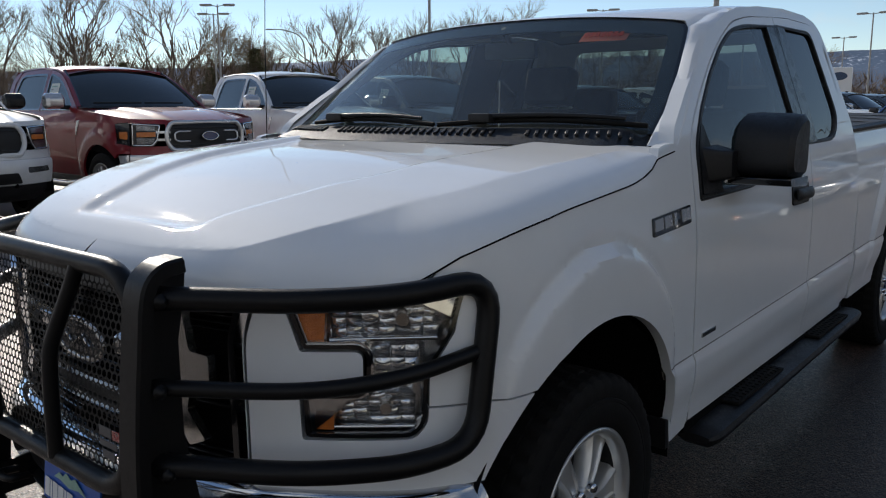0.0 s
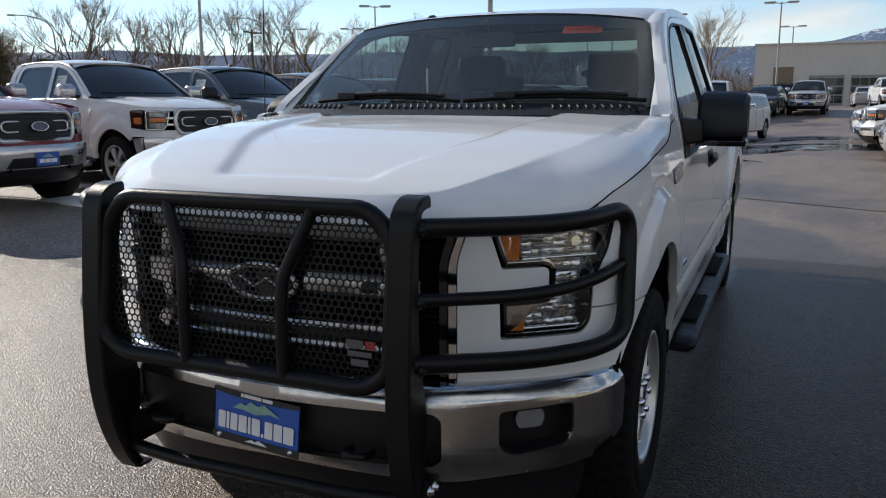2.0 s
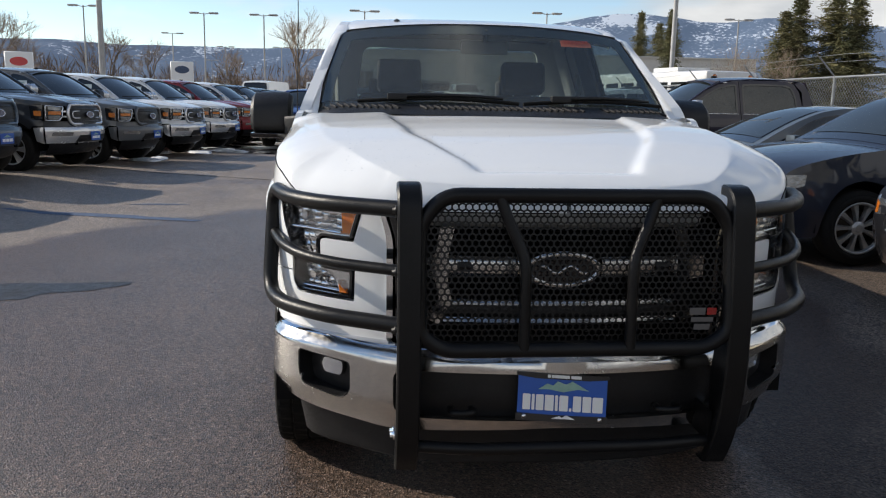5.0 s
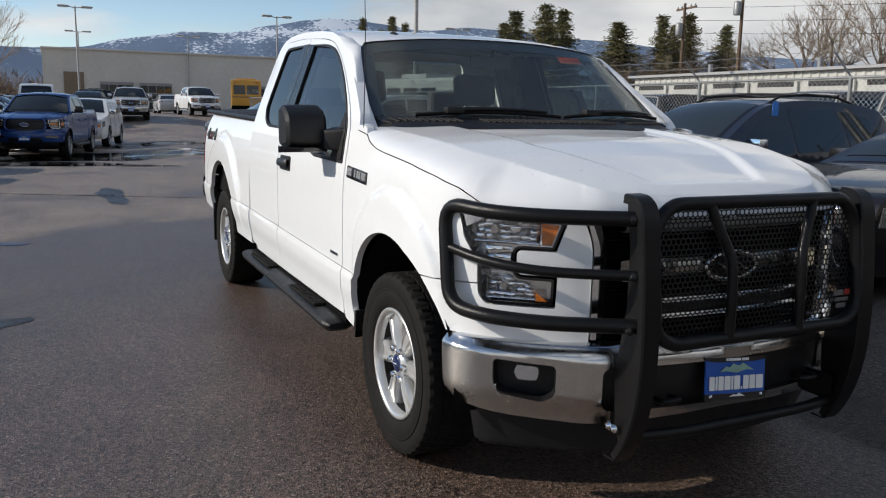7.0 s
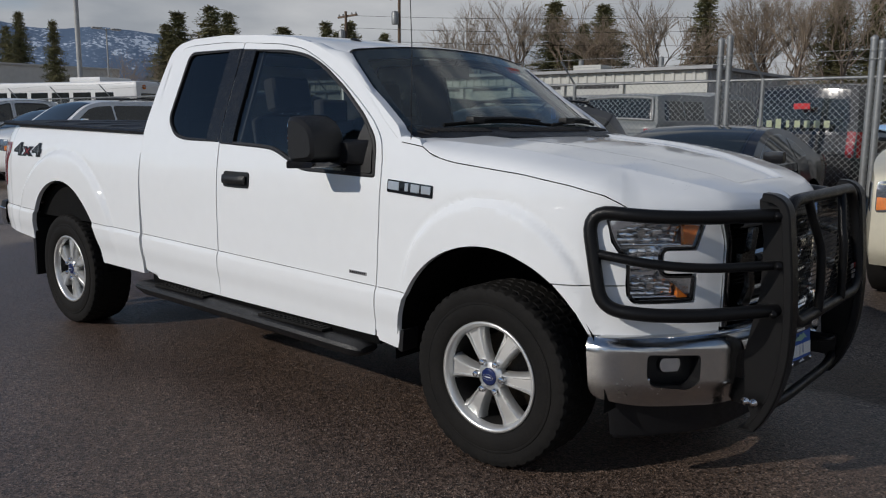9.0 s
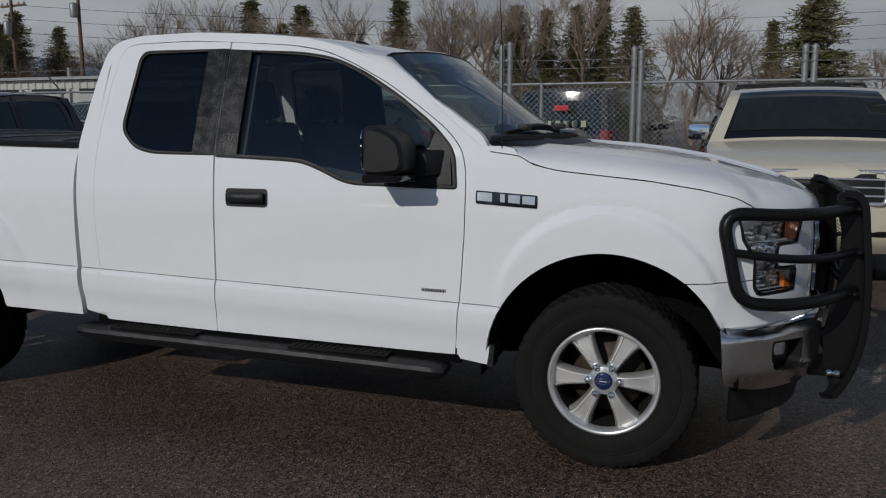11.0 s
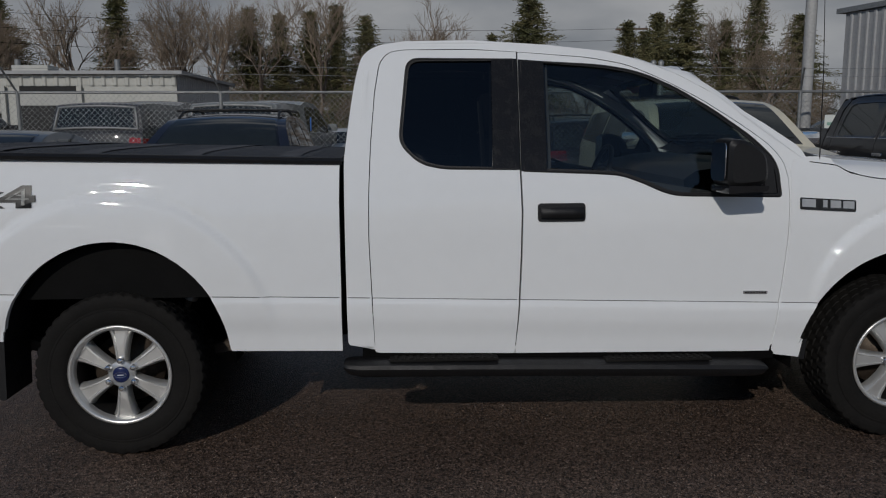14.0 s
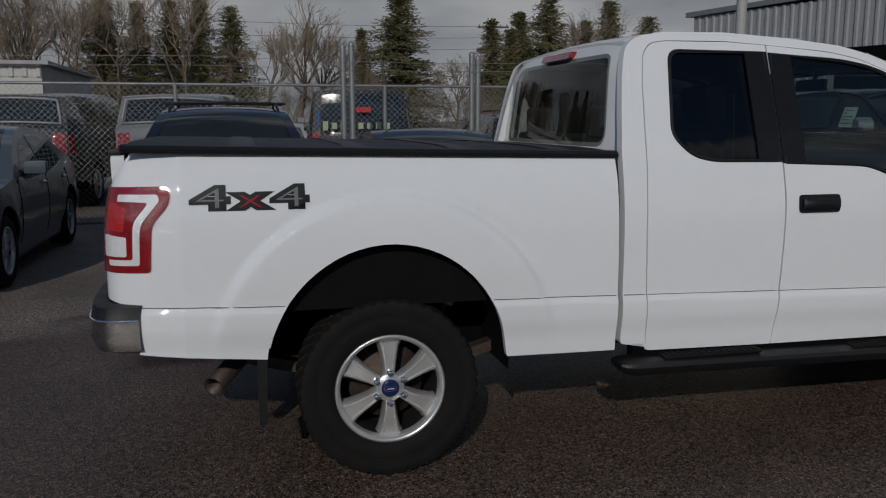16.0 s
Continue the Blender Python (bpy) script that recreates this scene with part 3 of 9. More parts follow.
HOODLINE = soft_table([(-0.60, 1.40), (-0.30, 1.378), (0.0, 1.354), (0.16, 1.336), (0.41, 1.292), (0.66, 1.226), (0.77, 1.184), (0.83, 1.150), (0.90, 1.10), (0.95, 1.05)])
RAIL = soft_table([(-2.75, 1.70), (-2.60, 1.80), (-2.54, 1.855), (-2.45, 1.885), (-2.3, 1.903), (-2.06, 1.908), (-1.71, 1.886), (-1.44, 1.857), (-1.25, 1.815),
                   (-1.10, 1.755), (-0.9, 1.65), (-0.7, 1.53), (-0.5, 1.40)])


ROOFC = soft_table([(-2.75, 1.80), (-2.58, 1.865), (-2.48, 1.900), (-2.3, 1.918), (-2.0, 1.922), (-1.7, 1.908), (-1.4, 1.878), (-1.2, 1.848), (-1.05, 1.818), (-0.9, 1.78)])


def header(y):
    """The top edge of the windscreen."""
    z = 1.812 - 0.040 * (abs(y) / 0.72) ** 2.4
    return windshield(y, z, 0.004)


def windshield(y, z, off=0.0):
    x = -0.345 - (z - 1.36) * 1.42 + 0.10 * ((z - 1.36) / 0.47) ** 2 * 0.3 - 0.16 * (abs(y) / 0.8) ** 2.2
    return Vector((x + off * 0.56, y, z + off * 0.82))


def roof(x, y, off=0.0):
    a = abs(y)
    z = RAIL(x) + (ROOFC(x) - RAIL(x)) * (1 - min(1, a / 0.735) ** 2.4) - 0.016 * smoothstep(0.66, 0.76, a)
    return Vector((x, y, z + off))


def cab_back(y, z, off=0.0):
    x = -2.655 + (z - 1.34) * 0.12 + 0.05 * smoothstep(1.72, 1.90, z) + 0.05 * (abs(y) / 0.8) ** 3
    return Vector((x - off, y, z))


def shrink(outline, d):
    """An outline drawn in by d all round."""
    c = np.array([p[:2] for p in outline], float)
    n = len(c)
    area = 0.5 * sum(c[i][0] * c[(i + 1) % n][1] - c[(i + 1) % n][0] * c[i][1] for i in range(n))
    out = []
    for i in range(n):
        t = c[(i + 1) % n] - c[i - 1]
        t = t / (np.linalg.norm(t) or 1)
        nrm = np.array([-t[1], t[0]]) * (1 if area > 0 else -1)
        out.append((*(c[i] + nrm * d), *outline[i][2:]))
    return out


def wheel_parts(owner, x, y, s, z=0.383, r=0.386, alloy=ALLOY, cap=EMBLEM, width=0.26, rim_r=0.232, spokes=6, blocks=44, detail=True, turn=0.0):
    """A wheel whose outer face looks to s along y: tyre, rim, spokes, nuts and cap."""
    hub = new("wheel")
    hub.parent = owner
    hub.matrix_basis = pose(x, y, z) @ (Matrix.Identity(4) if s > 0 else pose(0, 0, 0, 0, 0, 180))
    w = width / 2
    prof = [(rim_r - 0.012, -w * 0.86), (rim_r + 0.012, -w), (rim_r + 0.06, -w * 1.08), (r - 0.045, -w * 1.02), (r - 0.012, -w * 0.86), (r - 0.010, -w * 0.3), (r - 0.010, w * 0.3),
            (r - 0.012, w * 0.86), (r - 0.045, w * 1.02), (r - 0.055, w * 1.035), (r - 0.062, w * 1.03), (rim_r + 0.06, w * 1.09), (rim_r + 0.022, w * 1.045), (rim_r + 0.012, w * 1.0), (rim_r - 0.002, w * 0.90)]
    if detail:
        # a raised ring runs round the outer sidewall
        prof[-4:-4] = [(rim_r + 0.087, w * 1.04), (rim_r + 0.085, w * 1.068), (rim_r + 0.077, w * 1.074), (rim_r + 0.075, w * 1.062)]
        # tread blocks stand up from the one carcass
        tread = [(yy * w, 0.0) for yy in (-1.04, -1.0, -0.76, -0.74, -0.70, -0.68, -0.34, -0.32, -0.27, -0.25, 0.09, 0.11, 0.15, 0.17, 0.53, 0.55, 0.59, 0.61, 0.90, 1.0, 1.04)]
        ribs = ((-1.1, -0.75, 0.0), (-0.69, -0.33, 0.5), (-0.26, 0.10, 0.0), (0.16, 0.54, 0.5), (0.60, 1.1, 0.0))
        n = blocks * 6
        rows = [(rr, yy, False) for rr, yy in prof[:3]] + [(r - 0.040, -w * 1.07, False)] + [(r, yy, True) for yy, _ in tread] + [(rr, yy, False) for rr, yy in ((r - 0.040, w * 1.07), *prof[-8:])]
        sections = []
        for rr, yy, on in rows:
            ring = []
            for k in range(n):
                q = rr
                if on:
                    up = 0.0
                    for y0, y1, shift in ribs:
                        if y0 * w <= yy <= y1 * w:
                            ph = ((k + shift * 6 + (2 if (yy > (y0 + y1) / 2 * w) else 0)) % 6)
                            up = 1.0 if ph >= 1.5 or abs(yy) < 0.05 * w and ph >= 1 else 0.0
                    drop = 0.020 if abs(yy) > w * 1.02 else 0.008 if abs(yy) > w * 0.95 else 0.0
                    q = r - 0.003 - 0.008 * (1 - up) * (1.0 if abs(yy) < w * 0.97 else 0.6) - drop
                elif abs(abs(yy) - w * 1.07) < 1e-6 and (k // 6) % 2 == 0 and k % 6 < 4:
                    q = rr - 0.005
                a = 2 * math.pi * k / n
                ring.append((q * math.cos(a), yy, q * math.sin(a)))
            sections.append(ring)
        bm = loft(sections, closed=True)
        for e in bm.edges:
            if len(e.link_faces) == 2 and e.calc_face_angle(0) > 0.6:
                e.smooth = False
    else:
        bm = lathe(prof, 32)
    bmesh.ops.recalc_face_normals(bm, faces=bm.faces[:])
    part("tyre", bm, RUBBER, hub)
    rim = lathe([(rim_r - 0.004, w * 0.86), (rim_r + 0.004, w * 0.98), (rim_r - 0.006, w * 1.0), (rim_r - 0.014, w * 0.96), (rim_r - 0.020, w * 0.86), (rim_r - 0.024, w * 0.70)], 64 if detail else 32)
    part("rim", rim, alloy, hub)
    # the barrel and the back disc are coloured dark for the shade inside
    part("barrel", lathe([(rim_r - 0.024, w * 0.70), (rim_r - 0.03, 0.0), (rim_r - 0.03, -w * 0.9)], 40), BARREL, hub, "inner barrel of the wheel, coloured dark for shade")
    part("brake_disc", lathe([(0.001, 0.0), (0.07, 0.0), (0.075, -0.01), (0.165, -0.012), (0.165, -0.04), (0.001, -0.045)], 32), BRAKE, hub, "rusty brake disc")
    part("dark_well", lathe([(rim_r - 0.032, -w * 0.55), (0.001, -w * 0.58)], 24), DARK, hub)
    face = w * 0.78
    broad = 0.40 if spokes <= 6 else 0.34 * 6 / spokes
    for k in range(spokes):
        a = turn + 2 * math.pi * k / spokes
        ca, sa = math.cos(a), math.sin(a)
        rows = []
        for rr, hw, yy, th in ((0.042, 0.030, face, 0.05), (0.075, 0.036, face + 0.005, 0.05), (0.105, 0.041, face + 0.006, 0.05), (0.145, 0.051, face + 0.003, 0.05), (0.180, 0.063, face - 0.002, 0.05),
                               (rim_r - 0.030, 0.078, face - 0.004, 0.05), (rim_r - 0.018, 0.100, face - 0.003, 0.05), (rim_r - 0.008, 0.118, face - 0.002, 0.05)):
            sec = []
            hw = hw * broad / 0.46 * (0.88 if rr < rim_r - 0.025 else 1.0)
            for t, dy in ((-1.0, -th), (-0.97, -0.022), (-0.80, -0.008), (-0.70, -0.001), (-0.52, 0.0), (-0.44, -0.006), (0.44, -0.006), (0.52, 0.0), (0.70, -0.001), (0.80, -0.008), (0.97, -0.022), (1.0, -th)):
                q = t * hw
                sec.append((rr * ca - q * sa, yy + dy, rr * sa + q * ca))
            rows.append(sec)
        bm = loft(rows)
        for e in bm.edges:
            if len(e.link_faces) == 2 and e.calc_face_angle(0) > 0.5:
                e.smooth = False
        part("spoke", bm, alloy, hub)
    part("hub_face", lathe([(0.062, face - 0.03), (0.064, face - 0.004), (0.058, face + 0.004), (0.040, face + 0.006), (0.038, face + 0.012)], 32), alloy, hub)
    part("centre_cap", lathe([(0.038, face + 0.006), (0.037, face + 0.014), (0.030, face + 0.017), (0.0005, face + 0.019)], 32), cap, hub, "blue centre cap" if cap is EMBLEM else "")
    if detail and cap is EMBLEM:
        ring = [(0.026 * math.cos(2 * math.pi * k / 32), face + 0.020, 0.012 * math.sin(2 * math.pi * k / 32)) for k in range(32)]
        part("cap_oval", tube(ring, 0.0012, 5, closed=True), CHROME, hub)
        part("cap_bar", box((0.03, 0.001, 0.003), (0, face + 0.0205, 0)), WHITEPRINT, hub)
    for k in range(6 if detail else 0):
        a = turn + 2 * math.pi * k / 6
        cx, cz = 0.066 * math.cos(a), 0.066 * math.sin(a)
        part("lug_nut", lathe([(0.0150, face - 0.01), (0.0150, face + 0.016), (0.011, face + 0.025), (0.0004, face + 0.023)], 8, centre=(cx, 0, cz)), CHROME, hub)
    return hub


def letters(name, text, size, owner, place, material, depth=0.003, bold=0.0):
    """Writing in the built-in face, laid by place(a, b, c)."""
    cu = bpy.data.curves.new("text", "FONT")
    cu.body, cu.size, cu.extrude, cu.offset, cu.align_x, cu.align_y = text, size, depth / 2, bold, "CENTER", "CENTER"
    cu.resolution_u = 3
    tmp = bpy.data.objects.new("text", cu)
    scene.collection.objects.link(tmp)
    me = bpy.data.meshes.new_from_object(tmp.evaluated_get(bpy.context.evaluated_depsgraph_get()))
    bpy.data.objects.remove(tmp)
    bm = bmesh.new()
    bm.from_mesh(me)
    for v in bm.verts:
        v.co = place(v.co.x, v.co.y, v.co.z)
    return part(name, bm, material, owner, smooth=False)


truck = thing("pickup_truck", "white extended-cab pickup with black brush guard, parked on wet asphalt", "pickup truck")

REAR_DOOR = [(-2.517, 0.465, 0.02), (-2.528, 0.70), (-2.539, 1.00), (-2.538, 1.18), (-2.527, 1.43), (-2.508, 1.66), (-2.485, 1.80, 0.07), (-2.44, 1.848, 0.05), (-2.36, 1.858), (-2.06, 1.861),
             (-1.844, 1.848), (-1.847, 1.32), (-1.840, 1.12), (-1.843, 0.92), (-1.849, 0.72), (-1.866, 0.452)]
FRONT_DOOR = [(-1.866, 0.452), (-1.849, 0.72), (-1.843, 0.92), (-1.840, 1.12), (-1.847, 1.32), (-1.844, 1.848), (-1.51, 1.824, 0.05), (-1.33, 1.792, 0.06), (-1.17, 1.725, 0.06), (-0.996, 1.634, 0.05),
              (-0.82, 1.520, 0.05), (-0.69, 1.425, 0.05), (-0.622, 1.345, 0.06), (-0.602, 1.26), (-0.597, 1.17), (-0.600, 0.99), (-0.615, 0.78), (-0.631, 0.62), (-0.650, 0.440)]
QUARTER = fillet([(-2.385, 1.43, 0.05), (-2.365, 1.62, 0.03), (-2.345, 1.803, 0.05), (-1.955, 1.805, 0.004), (-1.962, 1.322, 0.004), (-2.20, 1.328, 0.06), (-2.30, 1.352, 0.05)], 0.02)
WINDOW = fillet([(-1.725, 1.795, 0.004), (-1.44, 1.774, 0.08), (-1.27, 1.742, 0.08), (-1.12, 1.672, 0.05), (-0.95, 1.57, 0.05), (-0.78, 1.445, 0.05), (-0.672, 1.335, 0.06), (-0.655, 1.192, 0.012),
                 (-1.15, 1.203, 0.08), (-1.29, 1.266, 0.06), (-1.38, 1.297, 0.08), (-1.48, 1.304, 0.04), (-1.73, 1.314, 0.004)], 0.02)
CAB_RING = [(-2.64, 0.505, 0.02), (-2.643, 0.80), (-2.645, 1.20), (-2.645, 1.36, 0.03), (-2.62, 1.555), (-2.597, 1.71, 0.1), (-2.565, 1.83, 0.07), (-2.50, 1.875, 0.05), (-2.37, 1.897), (-2.06, 1.902),
            (-1.71, 1.882), (-1.44, 1.853), (-1.27, 1.815, 0.1), (-1.10, 1.747), (-0.90, 1.640), (-0.70, 1.515), (-0.54, 1.405, 0.03), (-0.50, 1.335), (-0.575, 1.335, 0.02), (-0.580, 1.17), (-0.590, 0.78), (-0.635, 0.47, 0.02)]
DOORS_UNION = [p for p in REAR_DOOR[:11]] + [p for p in FRONT_DOOR[6:]]

for s in (1, -1):
    flank, bedflank = body(s), body(s, True)
    # the front wing, from the door to the lamp
    wing = [(-0.502, 0.41), (-0.492, 0.50)] + arc(0, 0.40, 0.515, 172, 53, 24, rz=0.535) + [(0.45, 0.832), (0.589, 0.838), (0.588, 0.912), (0.530, 0.998), (0.512, 1.086), (0.602, 1.094), (0.568, 1.130), (0.50, 1.163), (0.36, 1.195), (0.16, 1.226), (0.0, 1.241),
            (-0.20, 1.260), (-0.31, 1.283), (-0.375, 1.320), (-0.40, 1.352), (-0.44, 1.36), (-0.50, 1.362), (-0.580, 1.345), (-0.592, 1.30), (-0.591, 1.17), (-0.594, 0.99), (-0.609, 0.78), (-0.625, 0.62), (-0.643, 0.43)]
    part("front_wing", panel_mesh(wing, flank, 0.016, 0.03), WHITE, truck)
    lamp = fillet([(0.508, 1.084, 0.015), (0.70, 1.084, 0.2), (0.892, 1.066, 0.012), (0.858, 0.970, 0.008), (0.722, 0.972, 0.03), (0.724, 0.872, 0.03), (0.862, 0.868, 0.010), (0.858, 0.772, 0.010),
                   (0.625, 0.772, 0.03), (0.598, 0.80, 0.03), (0.592, 0.915, 0.03), (0.535, 1.00, 0.03)], 0.02)
    cheek = fillet([(0.459, 0.645, 0), (0.41, 0.722, 0), (0.36, 0.781, 0), (0.318, 0.822, 0), (0.45, 0.827, 0), (0.590, 0.833, 0), (0.592, 0.80, 0.02), (0.62, 0.765, 0.03), (0.868, 0.764, 0.008), (0.872, 0.876, 0.008), (0.732, 0.880, 0.02), (0.730, 0.964, 0.02),
                    (0.866, 0.962, 0.006), (0.902, 1.072, 0.01), (0.960, 1.068, 0.03), (0.988, 0.985, 0.03), (0.988, 0.645, 0)], 0.01)
    part("front_cheek", panel_mesh(cheek, flank, 0.04, 0.03), WHITE, truck)
    # lamp unit
    unit = part("headlight", panel_mesh(lamp, lambda u, z, o, f=flank: f(u, z, o - 0.055), 0.04, 0), REFLECTOR, truck, "clear headlight with amber corner lenses")
    part("bezel", panel_mesh(lamp, lambda u, z, o, f=flank: f(u, z, o * 2.6 + 0.002), 0.05, 0.022, holes=[shrink(lamp, 0.009)]), GLOSS, unit)
    part("bezel_trim", panel_mesh(shrink(lamp, 0.009), lambda u, z, o, f=flank: f(u, z, o - 0.004), 0.05, 0.05, holes=[shrink(lamp, 0.014)]), CHROME, unit)
    part("lens", panel_mesh(shrink(lamp, 0.008), lambda u, z, o, f=flank: f(u, z, o + 0.0), 0.05, 0), LENS, unit).visible_shadow = False
    for a0, a1, b0, b1 in ((0.815, 0.872, 0.985, 1.06), (0.800, 0.852, 0.785, 0.858)):
        part("amber_corner", panel_mesh([(a0, b0), (a1 - 0.012, b0), (a1, b1), (a0 - 0.004, b1)], lambda u, z, o, f=flank: f(u, z, o - 0.012), 0.02, 0.02), AMBER, unit, "amber corner lens")
    facets = random.Random(17)
    for b0, b1, a0, a1, cols, rows_ in ((0.985, 1.072, 0.555, 0.808, 7, 4), (0.785, 0.862, 0.615, 0.795, 5, 4), (0.880, 0.968, 0.605, 0.708, 3, 3)):
        for k in range(cols):
            for j in range(rows_):
                u0, du = a0 + (a1 - a0) * k / cols, (a1 - a0) / cols
                z0, dz = b0 + (b1 - b0) * j / rows_, (b1 - b0) / rows_
                tu, tz = facets.gauss(0, 0.005), facets.gauss(0.004, 0.005)
                bm = loft([[flank(u0 + du * q, z0 + dz * t, -0.046 + 0.007 * math.sin(math.pi * q) * math.sin(math.pi * t) + tu * (q - 0.5) + tz * (t - 0.5) + 0.012 * j / rows_) for t in (0, 0.33, 0.66, 0.97)] for q in (0, 0.33, 0.66, 0.97)])
                part("reflector_cell", bm, REFLECTOR, unit)
    for uu, zz, rr in ((0.645, 1.03, 0.020), (0.685, 0.832, 0.018)):
        c0, c1 = flank(uu, zz, -0.045), flank(uu, zz, -0.012)
        part("bulb_shield", tube([c0, c1], rr, 16, taper=rr * 0.7), STEEL, unit)
        part("lamp_ledge", tube([flank(uu - 0.08, zz - 0.045, -0.02), flank(uu + 0.16, zz - 0.045, -0.02)], 0.006, 6), CHROME, unit)
    # chrome strip beside the grille
    part("grille_side_trim", panel_mesh(fillet([(0.991, 0.66, 0.004), (0.991, 0.985, 0.03), (0.968, 1.065, 0.01), (0.982, 1.07, 0.008), (1.012, 0.985, 0.03), (1.012, 0.66, 0.004)], 0.01), lambda u, z, o, f=flank: f(u, z, o + 0.010), 0.04, 0.03), CHROME, truck, "chrome grille surround")
    part("grille_side_trim", panel_mesh(fillet([(1.016, 0.66, 0.004), (1.016, 0.98, 0.03), (0.99, 1.065, 0.01), (1.01, 1.07, 0.008), (1.038, 0.98, 0.03), (1.038, 0.66, 0.004)], 0.01), lambda u, z, o, f=flank: f(u, z, o - 0.005), 0.04, 0.03), GLOSS, truck)
    # grey tubes along the lower flank paint the shade of its pressed crease
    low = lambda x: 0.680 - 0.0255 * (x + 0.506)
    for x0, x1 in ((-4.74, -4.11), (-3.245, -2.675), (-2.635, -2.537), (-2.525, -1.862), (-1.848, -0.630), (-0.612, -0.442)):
        part("body_crease", tube([flank(x, low(x) + 0.001, 0.0010) for x in np.linspace(x0, x1, 12)], 0.0020, 5), mat("crease_shade", (0.16, 0.16, 0.16), 0.8, vary=0.3, scale=20) if "crease_shade" not in bpy.data.materials else bpy.data.materials["crease_shade"], truck, "thin grey line painted as the shade of the pressed crease")
    # doors and cab frame
    part("cab_frame", panel_mesh(fillet(CAB_RING, 0.004, 3), lambda u, z, o, f=flank: f(u, z, o - 0.003), (0.06, 0.02), 0.05, holes=[fillet(DOORS_UNION, 0.004, 3)]), WHITE, truck)
    rd = fillet(shrink(REAR_DOOR, 0.0042), 0.004, 3)
    fd = fillet(shrink(FRONT_DOOR, 0.0042), 0.004, 3)
    rear_hole = fillet([(-2.397, 1.43, 0.05), (-2.377, 1.62, 0.03), (-2.357, 1.815, 0.055), (-1.862, 1.812, 0.003), (-1.866, 1.312, 0.003), (-2.20, 1.316, 0.06), (-2.305, 1.340, 0.05)], 0.02)
    front_hole = fillet([(-1.829, 1.806, 0.003), (-1.44, 1.785, 0.08), (-1.265, 1.752, 0.08), (-1.11, 1.682, 0.05), (-0.94, 1.58, 0.05), (-0.765, 1.452, 0.05), (-0.655, 1.34, 0.06), (-0.640, 1.180, 0.015),
                         (-1.155, 1.189, 0.08), (-1.295, 1.252, 0.06), (-1.385, 1.283, 0.08), (-1.48, 1.290, 0.04), (-1.832, 1.304, 0.003)], 0.02)
    rear_door = part("rear_door", panel_mesh(rd, flank, (0.06, 0.02), 0.035, holes=[rear_hole]), WHITE, truck)
    front_door = part("front_door", panel_mesh(fd, flank, (0.06, 0.02), 0.035, holes=[front_hole]), WHITE, truck)
    inner = lambda d: (lambda u, z, o, f=flank: f(u, z, o - d))
    part("window_seal", panel_mesh(shrink(rear_hole, -0.004), inner(-0.0015), 0.08, 0.012, holes=[QUARTER]), PLASTIC, rear_door, "black window surround")
    part("window_seal", panel_mesh(shrink(front_hole, -0.004), inner(-0.0015), 0.08, 0.012, holes=[WINDOW]), PLASTIC, front_door, "black window surround")
    part("pillar_cover", panel_mesh(fillet([(-1.965, 1.815), (-1.848, 1.815), (-1.8515, 1.309), (-1.972, 1.312)], 0.002), inner(-0.003), 0.08, 0.010), SCUFF, rear_door, "scratched gloss black pillar cover")
    part("pillar_cover", panel_mesh(fillet([(-1.8405, 1.812), (-1.722, 1.804), (-1.727, 1.300), (-1.8435, 1.304)], 0.002), inner(-0.003), 0.08, 0.010), SCUFF, front_door, "scratched gloss black pillar cover")
    pane = part("window_pane", panel_mesh(QUARTER, inner(0.009), 0.1, 0), PRIVACY, rear_door, "dark tinted pane")
    pane.visible_shadow = False
    pane = part("window_pane", panel_mesh(WINDOW, inner(0.010), 0.1, 0), TINT, front_door, "lightly tinted pane")
    pane.visible_shadow = False
    bead = [flank(p[0], p[1], 0.001) for p in shrink(rear_hole, 0.002)]
    part("window_bead", tube(bead, 0.0035, 6, closed=True), PLASTIC, rear_door)
    bead = [flank(p[0], p[1], 0.001) for p in shrink(front_hole, 0.002)]
    part("window_bead", tube(bead, 0.0035, 6, closed=True), PLASTIC, front_door)
    # door mirror: sail, arm, head
    sail = fillet([(-0.83, 1.196, 0.004), (-0.662, 1.196, 0.01), (-0.676, 1.33, 0.03), (-0.75, 1.425, 0.02)], 0.01)
    part("mirror_sail", panel_mesh(sail, inner(-0.004), 0.05, 0.014), PLASTIC, front_door, "black mirror mount")
    mir = new("wing_mirror")
    mir.parent = front_door
    rows = []
    for t in (0, 0.08, 0.25, 0.5, 0.75, 0.92, 1.0):
        yy = 0.992 + 0.20 * t
        k = 1 - 0.16 * (2 * t - 1) ** 4 - (0.35 if t in (0, 1.0) else 0)
        ring = fillet([(-0.985, 1.235 - 0.0, 0.04), (-0.985, 1.452, 0.05), (-0.90, 1.452 - 0.01 * t, 0.06), (-0.812, 1.40 - 0.01 * t, 0.06), (-0.795, 1.25, 0.05)], 0.05, 4)
        cx, cz = -0.885, 1.34
        rows.append([(cx + (a - cx) * (0.6 + 0.4 * k), s * yy, cz + (b - cz) * (0.6 + 0.4 * k)) for a, b in ring])
    part("mirror_head", loft(rows, closed=True, caps=True), PLASTIC, mir)
    part("mirror_glass", extrude(fillet([(1.012, 1.265), (1.012, 1.43), (1.172, 1.43), (1.172, 1.265)], 0.03), 0.004, lambda a, b, c: Vector((-0.989 - c, s * a, b))), mat("mirror", (0.8, 0.8, 0.8), 0.02, metal=1.0) if s == 1 else bpy.data.materials["mirror"], mir)
